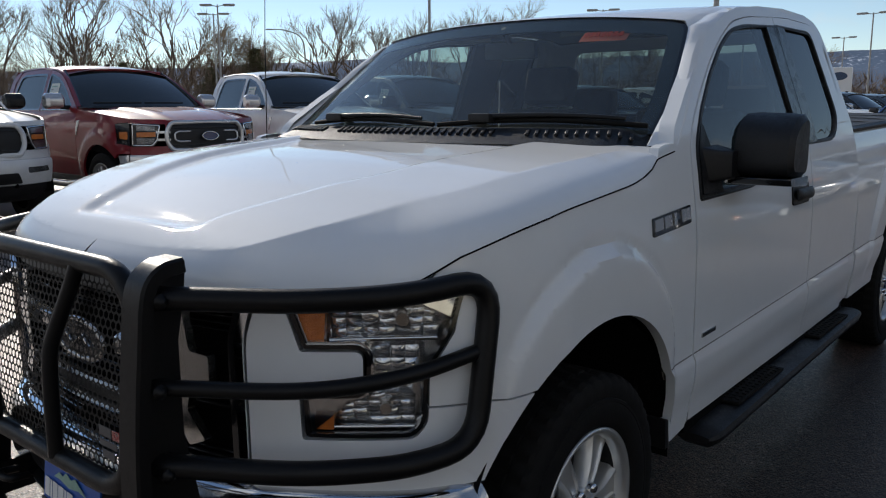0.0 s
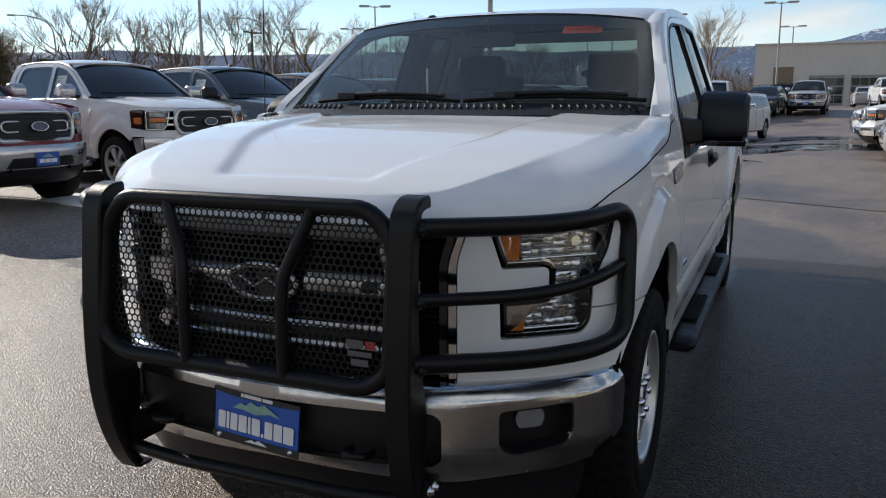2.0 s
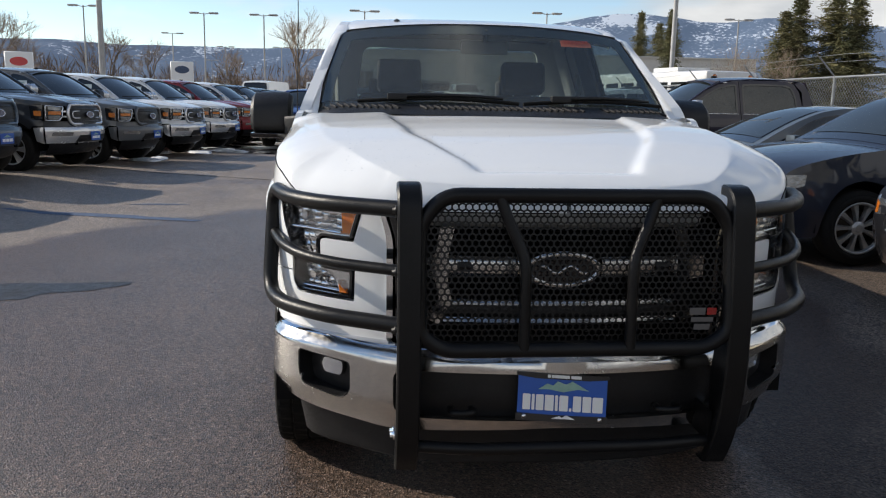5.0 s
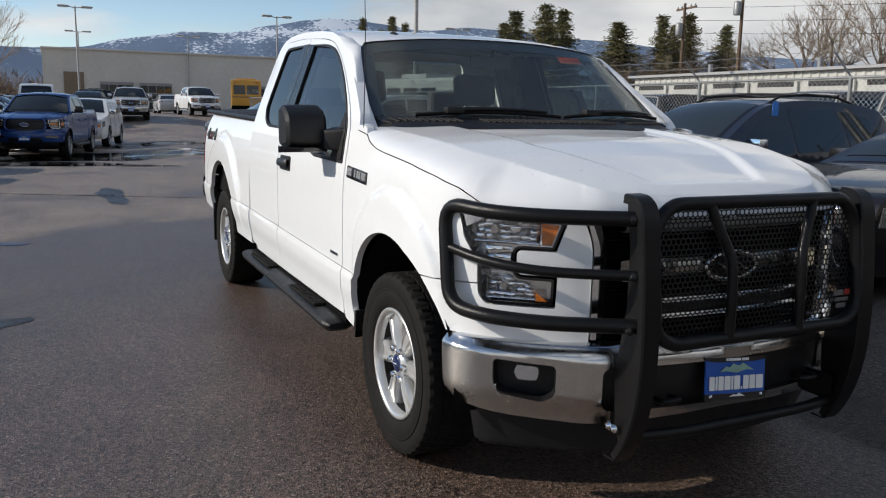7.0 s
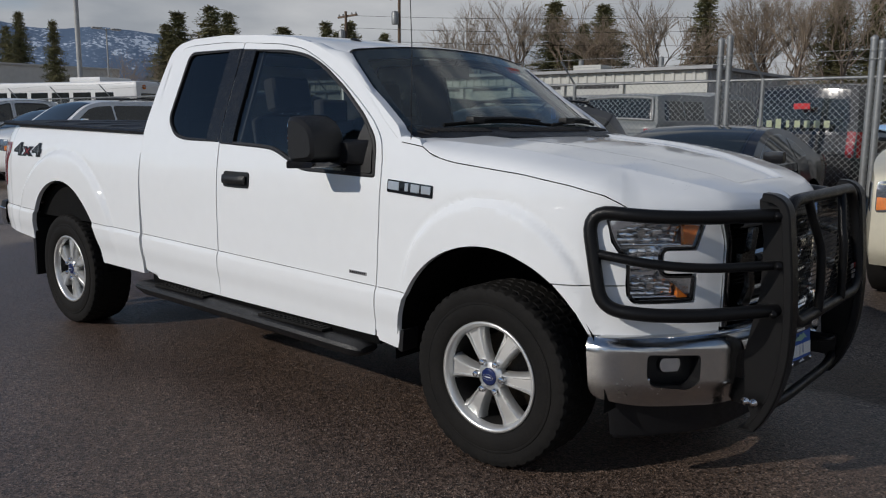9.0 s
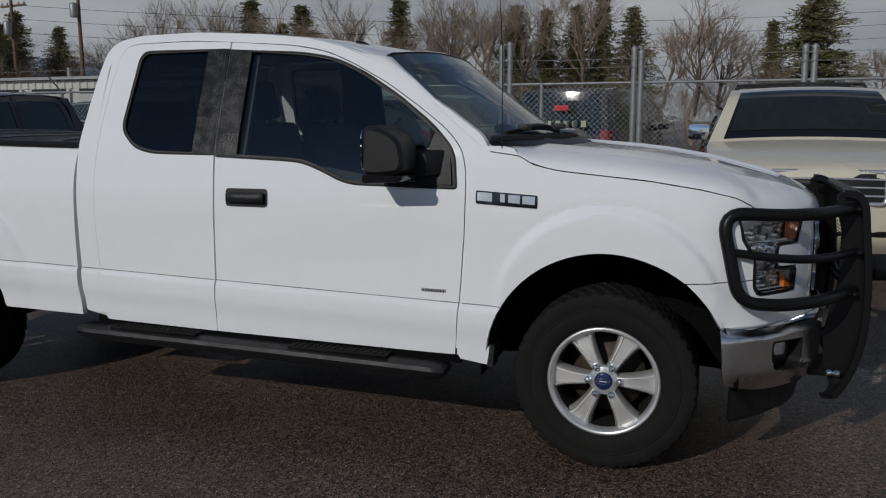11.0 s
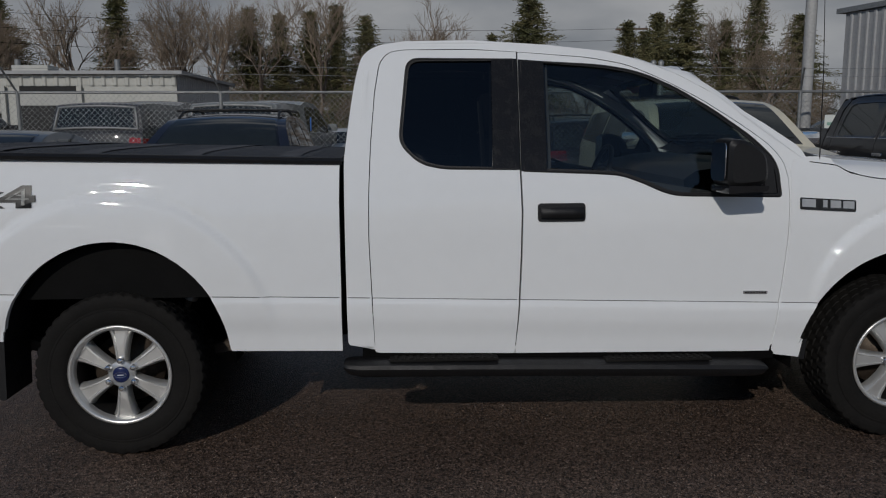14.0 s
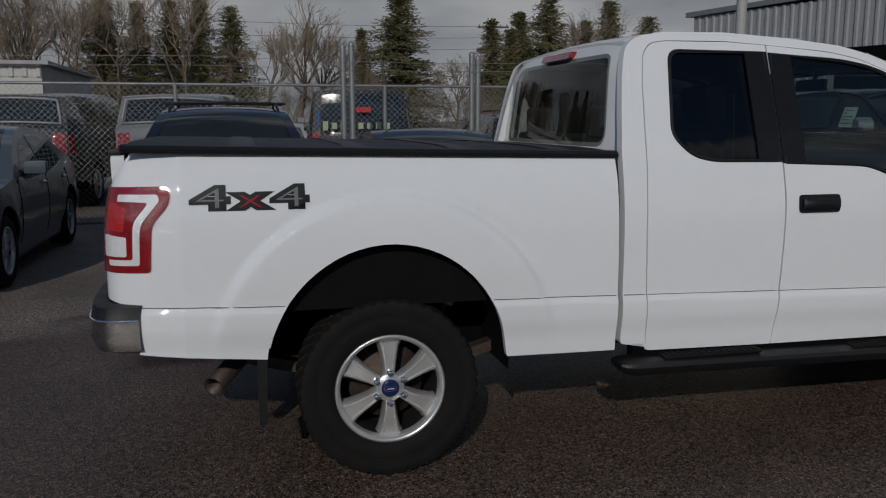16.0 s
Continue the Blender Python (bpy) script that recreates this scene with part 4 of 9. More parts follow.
    part("mirror_skirt", loft([[(-0.885 + (a - -0.885) * k, s * (0.992 + 0.2 * t), b - 0.0) for a, b in fillet([(-0.99, 1.212), (-0.99, 1.246), (-0.79, 1.246), (-0.80, 1.222)], 0.01, 3)] for t, k in ((0, 0.9), (0.1, 1.0), (0.9, 1.0), (1, 0.9))], closed=True, caps=True), GLOSS, mir)
    part("mirror_arm", loft([[(xx + dx, s * yy, zz + dz) for dx, dz in fillet([(-w, -h), (-w, h), (w, h), (w, -h)], 0.015, 3)] for xx, yy, zz, w, h in ((-0.78, 0.935, 1.285, 0.085, 0.06), (-0.79, 0.975, 1.283, 0.07, 0.052), (-0.82, 1.02, 1.285, 0.06, 0.045))], closed=True, caps=True), PLASTIC, mir)
    # handle
    bowl = part("door_handle", panel_mesh(fillet([(-1.771, 1.075), (-1.771, 1.158), (-1.553, 1.158), (-1.553, 1.075)], 0.018), inner(-0.006), 0.03, 0.012), PLASTIC, front_door, "black pull handle")
    grip = loft([[flank(u, 1.118 + 0.024 * math.sin(a), 0.022 + b * math.cos(a)) for a in np.linspace(0, 2 * math.pi, 10, endpoint=False)] for u, b in ((-1.76, 0.004), (-1.75, 0.012), (-1.70, 0.016), (-1.62, 0.016), (-1.575, 0.012), (-1.565, 0.004))], closed=True, caps=True)
    part("grip", grip, PLASTIC, bowl)
    # badges: plain shapes for the model name, plain bars for the small marks
    badge = part("wing_badge", panel_mesh(fillet([(-0.552, 1.121), (-0.552, 1.176), (-0.287, 1.160), (-0.287, 1.106)], 0.008), inner(-0.004), 0.05, 0.006), GLOSS, truck, "black badge with plain raised chrome shapes")
    for a0, a1 in ((-0.545, -0.48), (-0.445, -0.425), (-0.41, -0.36), (-0.35, -0.297)):
        slope = lambda u: -0.06 * (u + 0.55)
        part("badge_shape", panel_mesh([(a0, 1.134 + slope(a0)), (a0, 1.170 + slope(a0)), (a1, 1.170 + slope(a1)), (a1, 1.134 + slope(a1))], inner(-0.007), 0.05, 0.003), BRIGHTWORK, badge)
    part("badge_shape", panel_mesh([(-0.46, 1.1165), (-0.46, 1.131), (-0.29, 1.121), (-0.29, 1.108)], inner(-0.007), 0.05, 0.003), GLOSS, badge)
    eng = part("door_badge", panel_mesh(fillet([(-0.80, 0.726), (-0.80, 0.742), (-0.684, 0.740), (-0.684, 0.724)], 0.004), inner(-0.003), 0.05, 0.004), BRIGHTWORK, front_door, "small chrome badge with plain bars")
    for k in range(8):
        a0 = -0.793 + 0.0132 * k
        part("badge_bar", panel_mesh([(a0, 0.7285), (a0, 0.7385), (a0 + 0.009, 0.738), (a0 + 0.009, 0.728)], inner(-0.0045), 0.05, 0.002), GLOSS, eng)
    # bed flank with its arch
    zf, zr = 1.338, 1.385
    bedo = [(-2.667, 0.482), (-2.667, 0.75), (-2.669, 1.17), (-2.667, zf), (-3.2, 1.350), (-3.8, 1.362), (-4.4, 1.376), (-4.73, zr), (-4.79, 1.345), (-4.865, 1.27), (-4.89, 1.25), (-4.895, 0.90), (-4.87, 0.815), (-4.735, 0.80), (-4.70, 0.70), (-4.675, 0.598), (-4.185, 0.552), (-4.178, 0.60)]
    bedo += arc(-3.683, 0.47, 0.505, 166, 10, 28, rz=0.535) + [(-3.176, 0.50), (-3.170, 0.49)]
    bedside = part("bed_side", panel_mesh(bedo, bedflank, 0.018, 0.03), WHITE, truck)
    # tail light
    tail = fillet([(-4.89, 1.248, 0.02), (-4.545, 1.252, 0.02), (-4.528, 1.225, 0.015), (-4.536, 1.18, 0.02), (-4.600, 1.105, 0.03), (-4.610, 0.925, 0.015), (-4.88, 0.922, 0.02)], 0.02)
    tl = part("tail_light", panel_mesh(tail, lambda u, z, o, f=bedflank: f(u, z, o + 0.006), 0.03, 0.02), REDLENS, truck, "red and clear tail light")
    white_u = fillet([(-4.745, 1.222, 0.01), (-4.575, 1.222, 0.02), (-4.568, 1.198, 0.02), (-4.645, 1.105, 0.03), (-4.650, 0.952, 0.01), (-4.790, 0.950, 0.01), (-4.790, 0.972, 0.004), (-4.676, 0.974, 0.01), (-4.672, 1.115, 0.03), (-4.608, 1.192, 0.02), (-4.745, 1.196, 0.005)], 0.01)
    part("light_band", panel_mesh(white_u, lambda u, z, o, f=bedflank: f(u, z, o + 0.0075), 0.03, 0.003), WHITELENS, tl, "white light band")
    part("reverse_lens", panel_mesh(fillet([(-4.82, 0.985), (-4.70, 0.985), (-4.70, 1.06), (-4.82, 1.07)], 0.01), lambda u, z, o, f=bedflank: f(u, z, o + 0.0075), 0.03, 0.003), WHITELENS, tl, "clear reversing lens")
    part("turn_lens", panel_mesh(fillet([(-4.82, 1.09), (-4.71, 1.08), (-4.70, 1.17), (-4.80, 1.20)], 0.01), lambda u, z, o, f=bedflank: f(u, z, o + 0.0075), 0.03, 0.003), mat("bright_red_lens", (0.55, 0.020, 0.016), 0.12, coat=1.0, vary=0.4, scale=30, bump=0.4, bump_scale=120) if s == 1 else bpy.data.materials["bright_red_lens"], tl, "bright red lens")
    # 4x4 decal
    if True:
        for ch, u0, m0, m1 in (("4", -4.377, BLACKPRINT, GALV), ("x", -4.226, BLACKPRINT, REDPRINT), ("4", -4.075, BLACKPRINT, GALV)):
            lay = lambda grow, off: (lambda a, b, c, u0=u0, grow=grow, off=off: bedflank(u0 + (a if s < 0 else -a) * (2.15 if ch == '4' else 1.9) * grow, 1.199 + b * grow, off))
            letters("decal_letter", ch, 0.115, bedside, lay(1.0, 0.0035), m0, bold=0.010)
            letters("decal_letter", ch, 0.115, bedside, lay(0.97, 0.0065), m1, bold=-0.002)
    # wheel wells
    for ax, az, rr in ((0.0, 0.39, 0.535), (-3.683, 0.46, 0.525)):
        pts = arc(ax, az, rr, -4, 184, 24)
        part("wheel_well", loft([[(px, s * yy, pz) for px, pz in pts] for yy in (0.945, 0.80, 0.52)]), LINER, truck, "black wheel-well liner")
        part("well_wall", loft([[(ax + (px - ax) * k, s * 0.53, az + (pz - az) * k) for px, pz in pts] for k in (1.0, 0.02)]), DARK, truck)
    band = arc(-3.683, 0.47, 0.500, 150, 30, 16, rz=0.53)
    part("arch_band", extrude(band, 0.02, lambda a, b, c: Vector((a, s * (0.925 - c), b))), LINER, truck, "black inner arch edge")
    part("mud_flap", extrude(fillet([(-4.20, 0.75), (-4.135, 0.75), (-4.185, 0.55), (-4.195, 0.275), (-4.225, 0.275), (-4.225, 0.55)], 0.01), 0.26, lambda a, b, c: Vector((a, s * (0.965 - c), b))), PLASTIC, truck, "black rear mud flap")
    part("arch_tail", extrude(fillet([(-0.505, 0.405), (-0.488, 0.50), (-0.470, 0.50), (-0.478, 0.40)], 0.005), 0.10, lambda a, b, c: Vector((a, s * (0.962 - c), b))), PLASTIC, truck)
    # shock absorber and axle bits seen in the rear arch
    part("shock_absorber", tube([(-3.29, s * 0.80, 0.93), (-3.40, s * 0.77, 0.70)], 0.036, 12), GALV, truck, "grey shock absorber")
    part("shock_rod", tube([(-3.40, s * 0.77, 0.70), (-3.52, s * 0.70, 0.42)], 0.016, 8), BRAKE, truck)
    part("leaf_spring", loft([[(x, s * yy, 0.36 + 0.16 * ((x + 3.68) / 0.75) ** 2 + dz) for x in np.linspace(-4.4, -2.95, 12)] for yy, dz in ((0.62, 0), (0.62, 0.05), (0.69, 0.05), (0.69, 0))], closed=False), BRAKE, truck)
    # side step: a round-topped bar with two tread pads and brackets
    sec = [(1.045, 0.375), (1.052, 0.395), (1.045, 0.412), (1.01, 0.424), (0.93, 0.426), (0.895, 0.410), (0.895, 0.375), (0.93, 0.352), (1.02, 0.352)]
    rows = []
    for x, k, dz in ((-2.66, 0.4, 0.03), (-2.64, 0.8, 0.025), (-2.58, 1, 0.02), (-2.0, 1, 0.012), (-1.3, 1, 0.0), (-0.75, 1, -0.012), (-0.70, 0.8, -0.013), (-0.68, 0.4, -0.013)):
        rows.append([(x, s * (0.97 + (yy - 0.97) * (0.5 + 0.5 * k)), 0.39 + (zz - 0.39) * k + dz) for yy, zz in sec])
    step = part("side_step", loft(rows, closed=True, caps=True), PLASTIC, truck, "black side step with ribbed tread pads")
    for x0, x1, dz in ((-2.45, -1.95, 0.014), (-1.45, -0.95, -0.003)):
        pad = box((x1 - x0, 0.105, 0.012), ((x0 + x1) / 2, s * 0.972, 0.431 + dz), 0.004)
        for k in range(14):
            for j in range(4):
                box((0.018, 0.014, 0.006), (x0 + 0.03 + k * (x1 - x0 - 0.06) / 13, s * (0.935 + 0.025 * j), 0.439 + dz), bm=pad)
        part("tread_pad", pad, RUBBER, step, "studded rubber tread pad")
    for x in (-2.2, -1.2):
        part("step_bracket", box((0.06, 0.36, 0.03), (x, s * 0.80, 0.395), 0.005), DARK, step)
    part("sill", box((1.95, 0.06, 0.10), (-1.6, s * 0.93, 0.455), 0.01), DARK, truck)
    # wheels
    wheel_parts(truck, 0.0, s * 0.835, s)
    wheel_parts(truck, -3.683, s * 0.835, s, turn=math.pi / 6)

# hood
hood_outline = []
for a in np.linspace(-0.845, 0.845, 45):
    hood_outline.append((-0.285 - 0.15 * (abs(a) / 0.8) ** 2.2, a))
right_side = curve(HOOD_EDGE[1:], 3)
left_side = [(x, -y) for x, y in right_side[:-1]]
hood_loop = [(p[0], p[1]) for p in hood_outline] + right_side + left_side[::-1]
hood = panel_mesh(hood_loop, lambda x, y, o=0.0: Vector((x + 0.3 * o, y, hood_z(x, y) + o)), 0.016, 0)
bmesh.ops.remove_doubles(hood, verts=hood.verts[:], dist=0.005)
# the rolled shoulder carries the hood's edge down to the wing, the lamp and the grille
WING_TOP = [(-0.50, 1.338), (-0.375, 1.322), (-0.31, 1.285), (-0.20, 1.262), (0.0, 1.243), (0.16, 1.228), (0.36, 1.197), (0.50, 1.165), (0.57, 1.132), (0.605, 1.096), (0.65, 1.088), (0.90, 1.074), (1.56, 1.078)]
outer_rim = [v for v in hood.verts if v.is_boundary and (abs(v.co.y) > 0.84 or v.co.x > 0.02 - 0.285 - 0.15 * (abs(v.co.y) / 0.8) ** 2.2)]
for s in (1, -1):
    flank = body(s)
    us = np.linspace(-0.50, 1.555, 500)
    feet = [flank(u, lerp_table(WING_TOP, u), 0.0) for u in us]
    rim_line = sorted([v for v in outer_rim if s * v.co.y > -1e-5], key=lambda v: -math.atan2(s * v.co.y, v.co.x + 0.50))
    last, columns, gap = 0, [], []
    for v in rim_line:
        b = v.co.copy()
        last = max(last, min(range(500), key=lambda i: (feet[i].x - b.x) ** 2 + (feet[i].y - b.y) ** 2))
        a = feet[0] if v is rim_line[0] else feet[-1] if v is rim_line[-1] else feet[last]
        out = Vector((a.x - b.x, a.y - b.y, 0))
        reach = max(out.length, 1e-4)
        t0 = Vector((out.x, out.y, (a.z - b.z) * 0.62)) * 1.15
        t1 = Vector((out.x * 0.30, out.y * 0.30, (a.z - b.z) * 1.7))
        columns.append([v] + [hood.verts.new(b * (2 * t ** 3 - 3 * t ** 2 + 1) + t0 * (t ** 3 - 2 * t ** 2 + t) + a * (3 * t ** 2 - 2 * t ** 3) + t1 * (t ** 3 - t ** 2)) for t in (0.05, 0.18, 0.34, 0.5, 0.66, 0.82, 0.92, 1.0)])
        gap.append(a + Vector((out.x, out.y, 0)) * (0.0008 / reach))
    for c0, c1 in zip(columns, columns[1:]):
        for k in range(8):
            hood.faces.new((c0[k], c1[k], c1[k + 1], c0[k + 1]))
    part("hood_gap", tube(gap[::3], 0.0023, 5), DARK, truck)
bmesh.ops.recalc_face_normals(hood, faces=hood.faces[:])
for e in hood.edges:
    e.smooth = True
part("hood", hood, WHITE, truck)

# melt water standing in beads on the paint
rw0 = random.Random(31)
verts, faces = [], []
for _ in range(420):
    x, y = rw0.uniform(-0.20, 0.70), -0.70 + abs(rw0.gauss(0, 0.30))
    r0 = 0.0013 + 0.0022 * rw0.random() ** 2
    base, z = len(verts), hood_z(x, y)
    verts += [(x + r0 * math.cos(a), y + r0 * math.sin(a), z - 0.0004) for a in np.linspace(0, 2 * math.pi, 6, endpoint=False)]
    verts += [(x + 0.6 * r0 * math.cos(a), y + 0.6 * r0 * math.sin(a), z + 0.45 * r0) for a in np.linspace(0, 2 * math.pi, 6, endpoint=False)] + [(x, y, z + 0.6 * r0)]
    for k in range(6):
        n = (k + 1) % 6
        faces += [(base + k, base + n, base + 6 + n, base + 6 + k), (base + 6 + k, base + 6 + n, base + 12)]
bead_mesh = bpy.data.meshes.new("melt_water")
bead_mesh.from_pydata(verts, [], faces)
bead_mesh.polygons.foreach_set("use_smooth", [True] * len(faces))
bead_mesh.materials.append(LENS)
beads = new("melt_water", bead_mesh)
beads.parent = truck
beads.visible_shadow = False
tagged(beads, "clear beads of melt water on the hood", kind="stuff")

# roof, windscreen, cab back
roof_loop = [(-1.03, y) for y in np.linspace(-0.66, 0.66, 15)]
roof_loop = [(header(y).x - 0.045, y) for y in np.linspace(-0.70, 0.70, 25)]
roof_loop += [(x, 0.742) for x in np.linspace(-1.35, -2.45, 14)] + [(-2.53 - 0.02 * (1 - (abs(y) / 0.70) ** 2), y) for y in np.linspace(0.70, -0.70, 25)] + [(x, -0.742) for x in np.linspace(-2.45, -1.35, 14)]
part("roof", panel_mesh(roof_loop, roof, 0.06, 0.03), WHITE, truck)
part("headliner", panel_mesh([(-1.2, -0.62), (-1.2, 0.62), (-2.45, 0.66), (-2.45, -0.66)], lambda x, y, o=0.0: roof(x, y, o - 0.045), 0.15, 0.01), LINING, truck)
shield = fillet([(-0.83, 1.372, 0.03), (-0.40, 1.352, 0.3), (0.0, 1.345, 0.3), (0.40, 1.352, 0.3), (0.83, 1.372, 0.03), (0.818, 1.50, 0.1), (0.728, 1.768, 0.05), (0.35, 1.806, 0.2), (0.0, 1.812, 0.2), (-0.35, 1.806, 0.2), (-0.728, 1.768, 0.05), (-0.818, 1.50, 0.1)], 0.05)
ws = part("windscreen", panel_mesh(shield, windshield, 0.07, 0), CLEAR, truck, "clear windscreen")
ws.visible_shadow = False
part("windscreen_border", panel_mesh(shrink(shield, -0.012), lambda y, z, o=0.0: windshield(y, z, o - 0.004), 0.08, 0.006, holes=[shrink(shield, 0.045)]), GLOSS, truck)
part("sticker", panel_mesh([(0.385, 1.715), (0.385, 1.750), (0.555, 1.750), (0.555, 1.715)], lambda y, z, o=0.0: windshield(y, z, o - 0.008), 0.1, 0.001), ORANGE, ws, "orange stock sticker with plain bars")
for k in range(7):
    part("sticker_bar", panel_mesh([(0.40 + 0.021 * k, 1.724), (0.40 + 0.021 * k, 1.742), (0.412 + 0.021 * k, 1.742), (0.412 + 0.021 * k, 1.724)], lambda y, z, o=0.0: windshield(y, z, o + 0.0015), 0.1, 0.001), mat("dark_orange", (0.35, 0.05, 0.03), 0.5) if k == 0 else bpy.data.materials["dark_orange"], ws)
for s in (1, -1):
    post = []
    for t in np.linspace(0, 1, 14):
        z = 1.345 + t * 0.475
        y = float(np.interp(z, [1.345, 1.50, 1.72, 1.80, 1.82], [0.845, 0.828, 0.758, 0.724, 0.712]))
        a = windshield(s * y, z, 0.004)
        bx = -0.50 - (z - 1.335) * 1.52
        b = Vector((min(a.x - 0.02, np.interp(z, [1.335, 1.405, 1.515, 1.64, 1.747, 1.815, 1.85], [-0.50, -0.54, -0.70, -0.90, -1.10, -1.27, -1.42])), s * SIDE(z), z))
        if z > 1.768:
            a = roof(min(b.x + 0.04, header(0.72).x - 0.02), s * 0.712, 0.003)
        m = (a + b) / 2 + (Vector((0.012, s * 0.012, 0.008)) if z <= 1.768 else Vector((0, s * 0.006, 0.004)))
        post.append([a, a * 0.75 + m * 0.25 + Vector((0.003, s * 0.003, 0.003)), m, m * 0.4 + b * 0.6 + Vector((0, s * 0.003, 0.002)), b])
    part("windscreen_pillar", loft(post), WHITE, truck)
part("windscreen_header", loft([[header(y) * (1 - t) + roof(header(y).x - 0.045, y, 0.0) * t + Vector((0, 0, 0.010 * math.sin(math.pi * t))) for y in np.linspace(-0.72, 0.72, 25)] for t in (0.0, 0.25, 0.5, 0.75, 1.0)]), WHITE, truck)
part("shark_fin", loft([[(-1.262 - a, -0.445 + w * q, RAIL(-1.262 - a) + 0.012 + h * (1 - q * q)) for q in np.linspace(-1, 1, 7)] for a, w, h in ((-0.045, 0.004, 0.002), (-0.02, 0.022, 0.016), (0.02, 0.028, 0.026), (0.06, 0.026, 0.024), (0.075, 0.01, 0.004))]), PLASTIC, truck, "small black roof antenna")
back_hole = fillet([(-0.68, 1.395), (-0.62, 1.79), (0.62, 1.79), (0.68, 1.395)], 0.06)
back_loop = fillet([(-0.935, 1.20), (-0.925, 1.38), (-0.80, 1.74), (-0.74, 1.855, 0.06), (-0.3, 1.878, 0.2), (0.3, 1.878, 0.2), (0.74, 1.855, 0.06), (0.80, 1.74), (0.925, 1.38), (0.935, 1.20)], 0.03)
part("cab_back", panel_mesh(back_loop, cab_back, 0.08, 0.02, holes=[back_hole]), WHITE, truck)
rw = part("rear_window", panel_mesh(shrink(back_hole, -0.02), lambda y, z, o=0.0: cab_back(y, z, o + 0.004), 0.1, 0), REAR_GLASS, truck, "dark rear window")
rw.visible_shadow = False
part("rear_brake_lamp", panel_mesh(fillet([(-0.20, 1.815), (-0.20, 1.85), (0.20, 1.85), (0.20, 1.815)], 0.01), lambda y, z, o=0.0: cab_back(y, z, o + 0.03), 0.05, 0.03), REDLENS, truck, "red high brake lamp")

# bed: inner walls, cover, tailgate, bumper
cover_rows = []
for x in np.linspace(-2.66, -4.69, 60):
    h = lerp_table([(-4.76, 1.398), (-2.66, 1.352)], x)
    rib = 0.008 if int((x + 4.76) / 0.035) % 15 == 0 else 0.0
    cover_rows.append([(x, y, h + 0.004 + 0.018 * (1 - (abs(y) / 0.9) ** 6) - rib + 0.002 * noise.noise(Vector((x * 4, y * 4, 0)))) for y in np.linspace(-0.895, 0.895, 25)])
cover = part("tonneau_cover", loft(cover_rows), VINYL, truck, "black soft folding bed cover")
for s in (1, -1):
    part("cover_rail", loft([[(x, s * yy, lerp_table([(-4.77, 1.385), (-2.655, 1.339)], x) + dz) for x in np.linspace(-4.70, -2.655, 20)] for yy, dz in ((0.915, -0.004), (0.922, 0.012), (0.905, 0.024), (0.88, 0.022))]), PLASTIC, cover)
    part("cover_rail", loft([[(x, s * yy, lerp_table([(-4.77, 1.385), (-2.655, 1.339)], x) + dz) for x in np.linspace(-4.70, -2.655, 20)] for yy, dz in ((0.905, 0.020), (0.903, 0.026), (0.875, 0.029), (0.86, 0.022))]), VINYL, cover)
STRIP = mat("worn_grey_strip", (0.075, 0.075, 0.08), 0.65, vary=0.4, scale=14)
for x in (-2.90, -3.35, -3.80, -4.25):
    h = lerp_table([(-4.76, 1.398), (-2.66, 1.352)], x)
    part("cover_strip", loft([[(x + dx, y, h - dx * 0.0219 + 0.0085 + 0.018 * (1 - (abs(y) / 0.9) ** 6)) for y in np.linspace(-0.86, 0.86, 19)] for dx in (-0.05, -0.02, 0.02, 0.05)]), STRIP, cover, "faded grey fold strip")
part("bed_floor", box((2.10, 1.70, 0.08), (-3.71, 0, 0.86), 0.01), DARK, truck)
part("bed_front_wall", box((0.03, 1.80, 0.80), (-2.69, 0, 0.92), 0.005), DARK, truck)
gate = part("tailgate", panel_mesh(fillet([(-0.765, 0.80), (-0.765, 1.365), (0.765, 1.365), (0.765, 0.80)], 0.03), lambda y, z, o=0.0: Vector((-4.752 - o - 0.004 * smoothstep(1.2, 1.3, z), y, z)), 0.08, 0.05), WHITE, truck)
part("gate_cap", box((0.05, 1.50, 0.025), (-4.740, 0, 1.375), 0.008), PLASTIC, gate)
part("gate_handle", box((0.03, 0.30, 0.09), (-4.772, 0, 1.20), 0.01), PLASTIC, gate)
BUMP = curve([(-4.66, 0.975), (-4.73, 0.972), (-4.795, 0.955), (-4.835, 0.91), (-4.862, 0.80), (-4.875, 0.5), (-4.875, 0.0)], 8)
for s in (1, -1):
    rows = []
    for zz, inn in ((0.80, 0.06), (0.792, 0.012), (0.75, 0.004), (0.742, 0.0), (0.72, 0.004), (0.66, 0.0), (0.62, 0.012), (0.605, 0.05)):
        rows.append([(x + inn * (1 if x < -4.7 else 0.4), s * (y - inn * 0.6), zz) for x, y in BUMP])
    part("rear_bumper", loft(rows[3:]), STEEL, truck, "chrome rear bumper")
    part("bumper_top_pad", loft(rows[:4]), PLASTIC, truck)
    part("bumper_trim", tube([(x, s * y, 0.742) for x, y in BUMP], 0.006, 6), CHROME, truck)
part("exhaust_pipe", lathe([(0.042, 0.0), (0.042, 0.34), (0.037, 0.34), (0.037, 0.02)], 20), mat("rusty_exhaust", (0.085, 0.065, 0.052), 0.6, metal=0.6, vary=0.5, scale=14, rvary=0.15), truck, "rusty steel exhaust tip").matrix_basis = pose(-4.25, -0.56, 0.50, 0, 0, 0) @ pose(0, 0, 0, -14, 0, 152)

# nose: grille, bumper, plate
GRILLE_Y = np.linspace(-0.60, 0.60, 49)


def front_x(y):
    return float(np.interp(abs(y), [p[1] for p in FRONT[::-1]], [p[0] for p in FRONT[::-1]]))


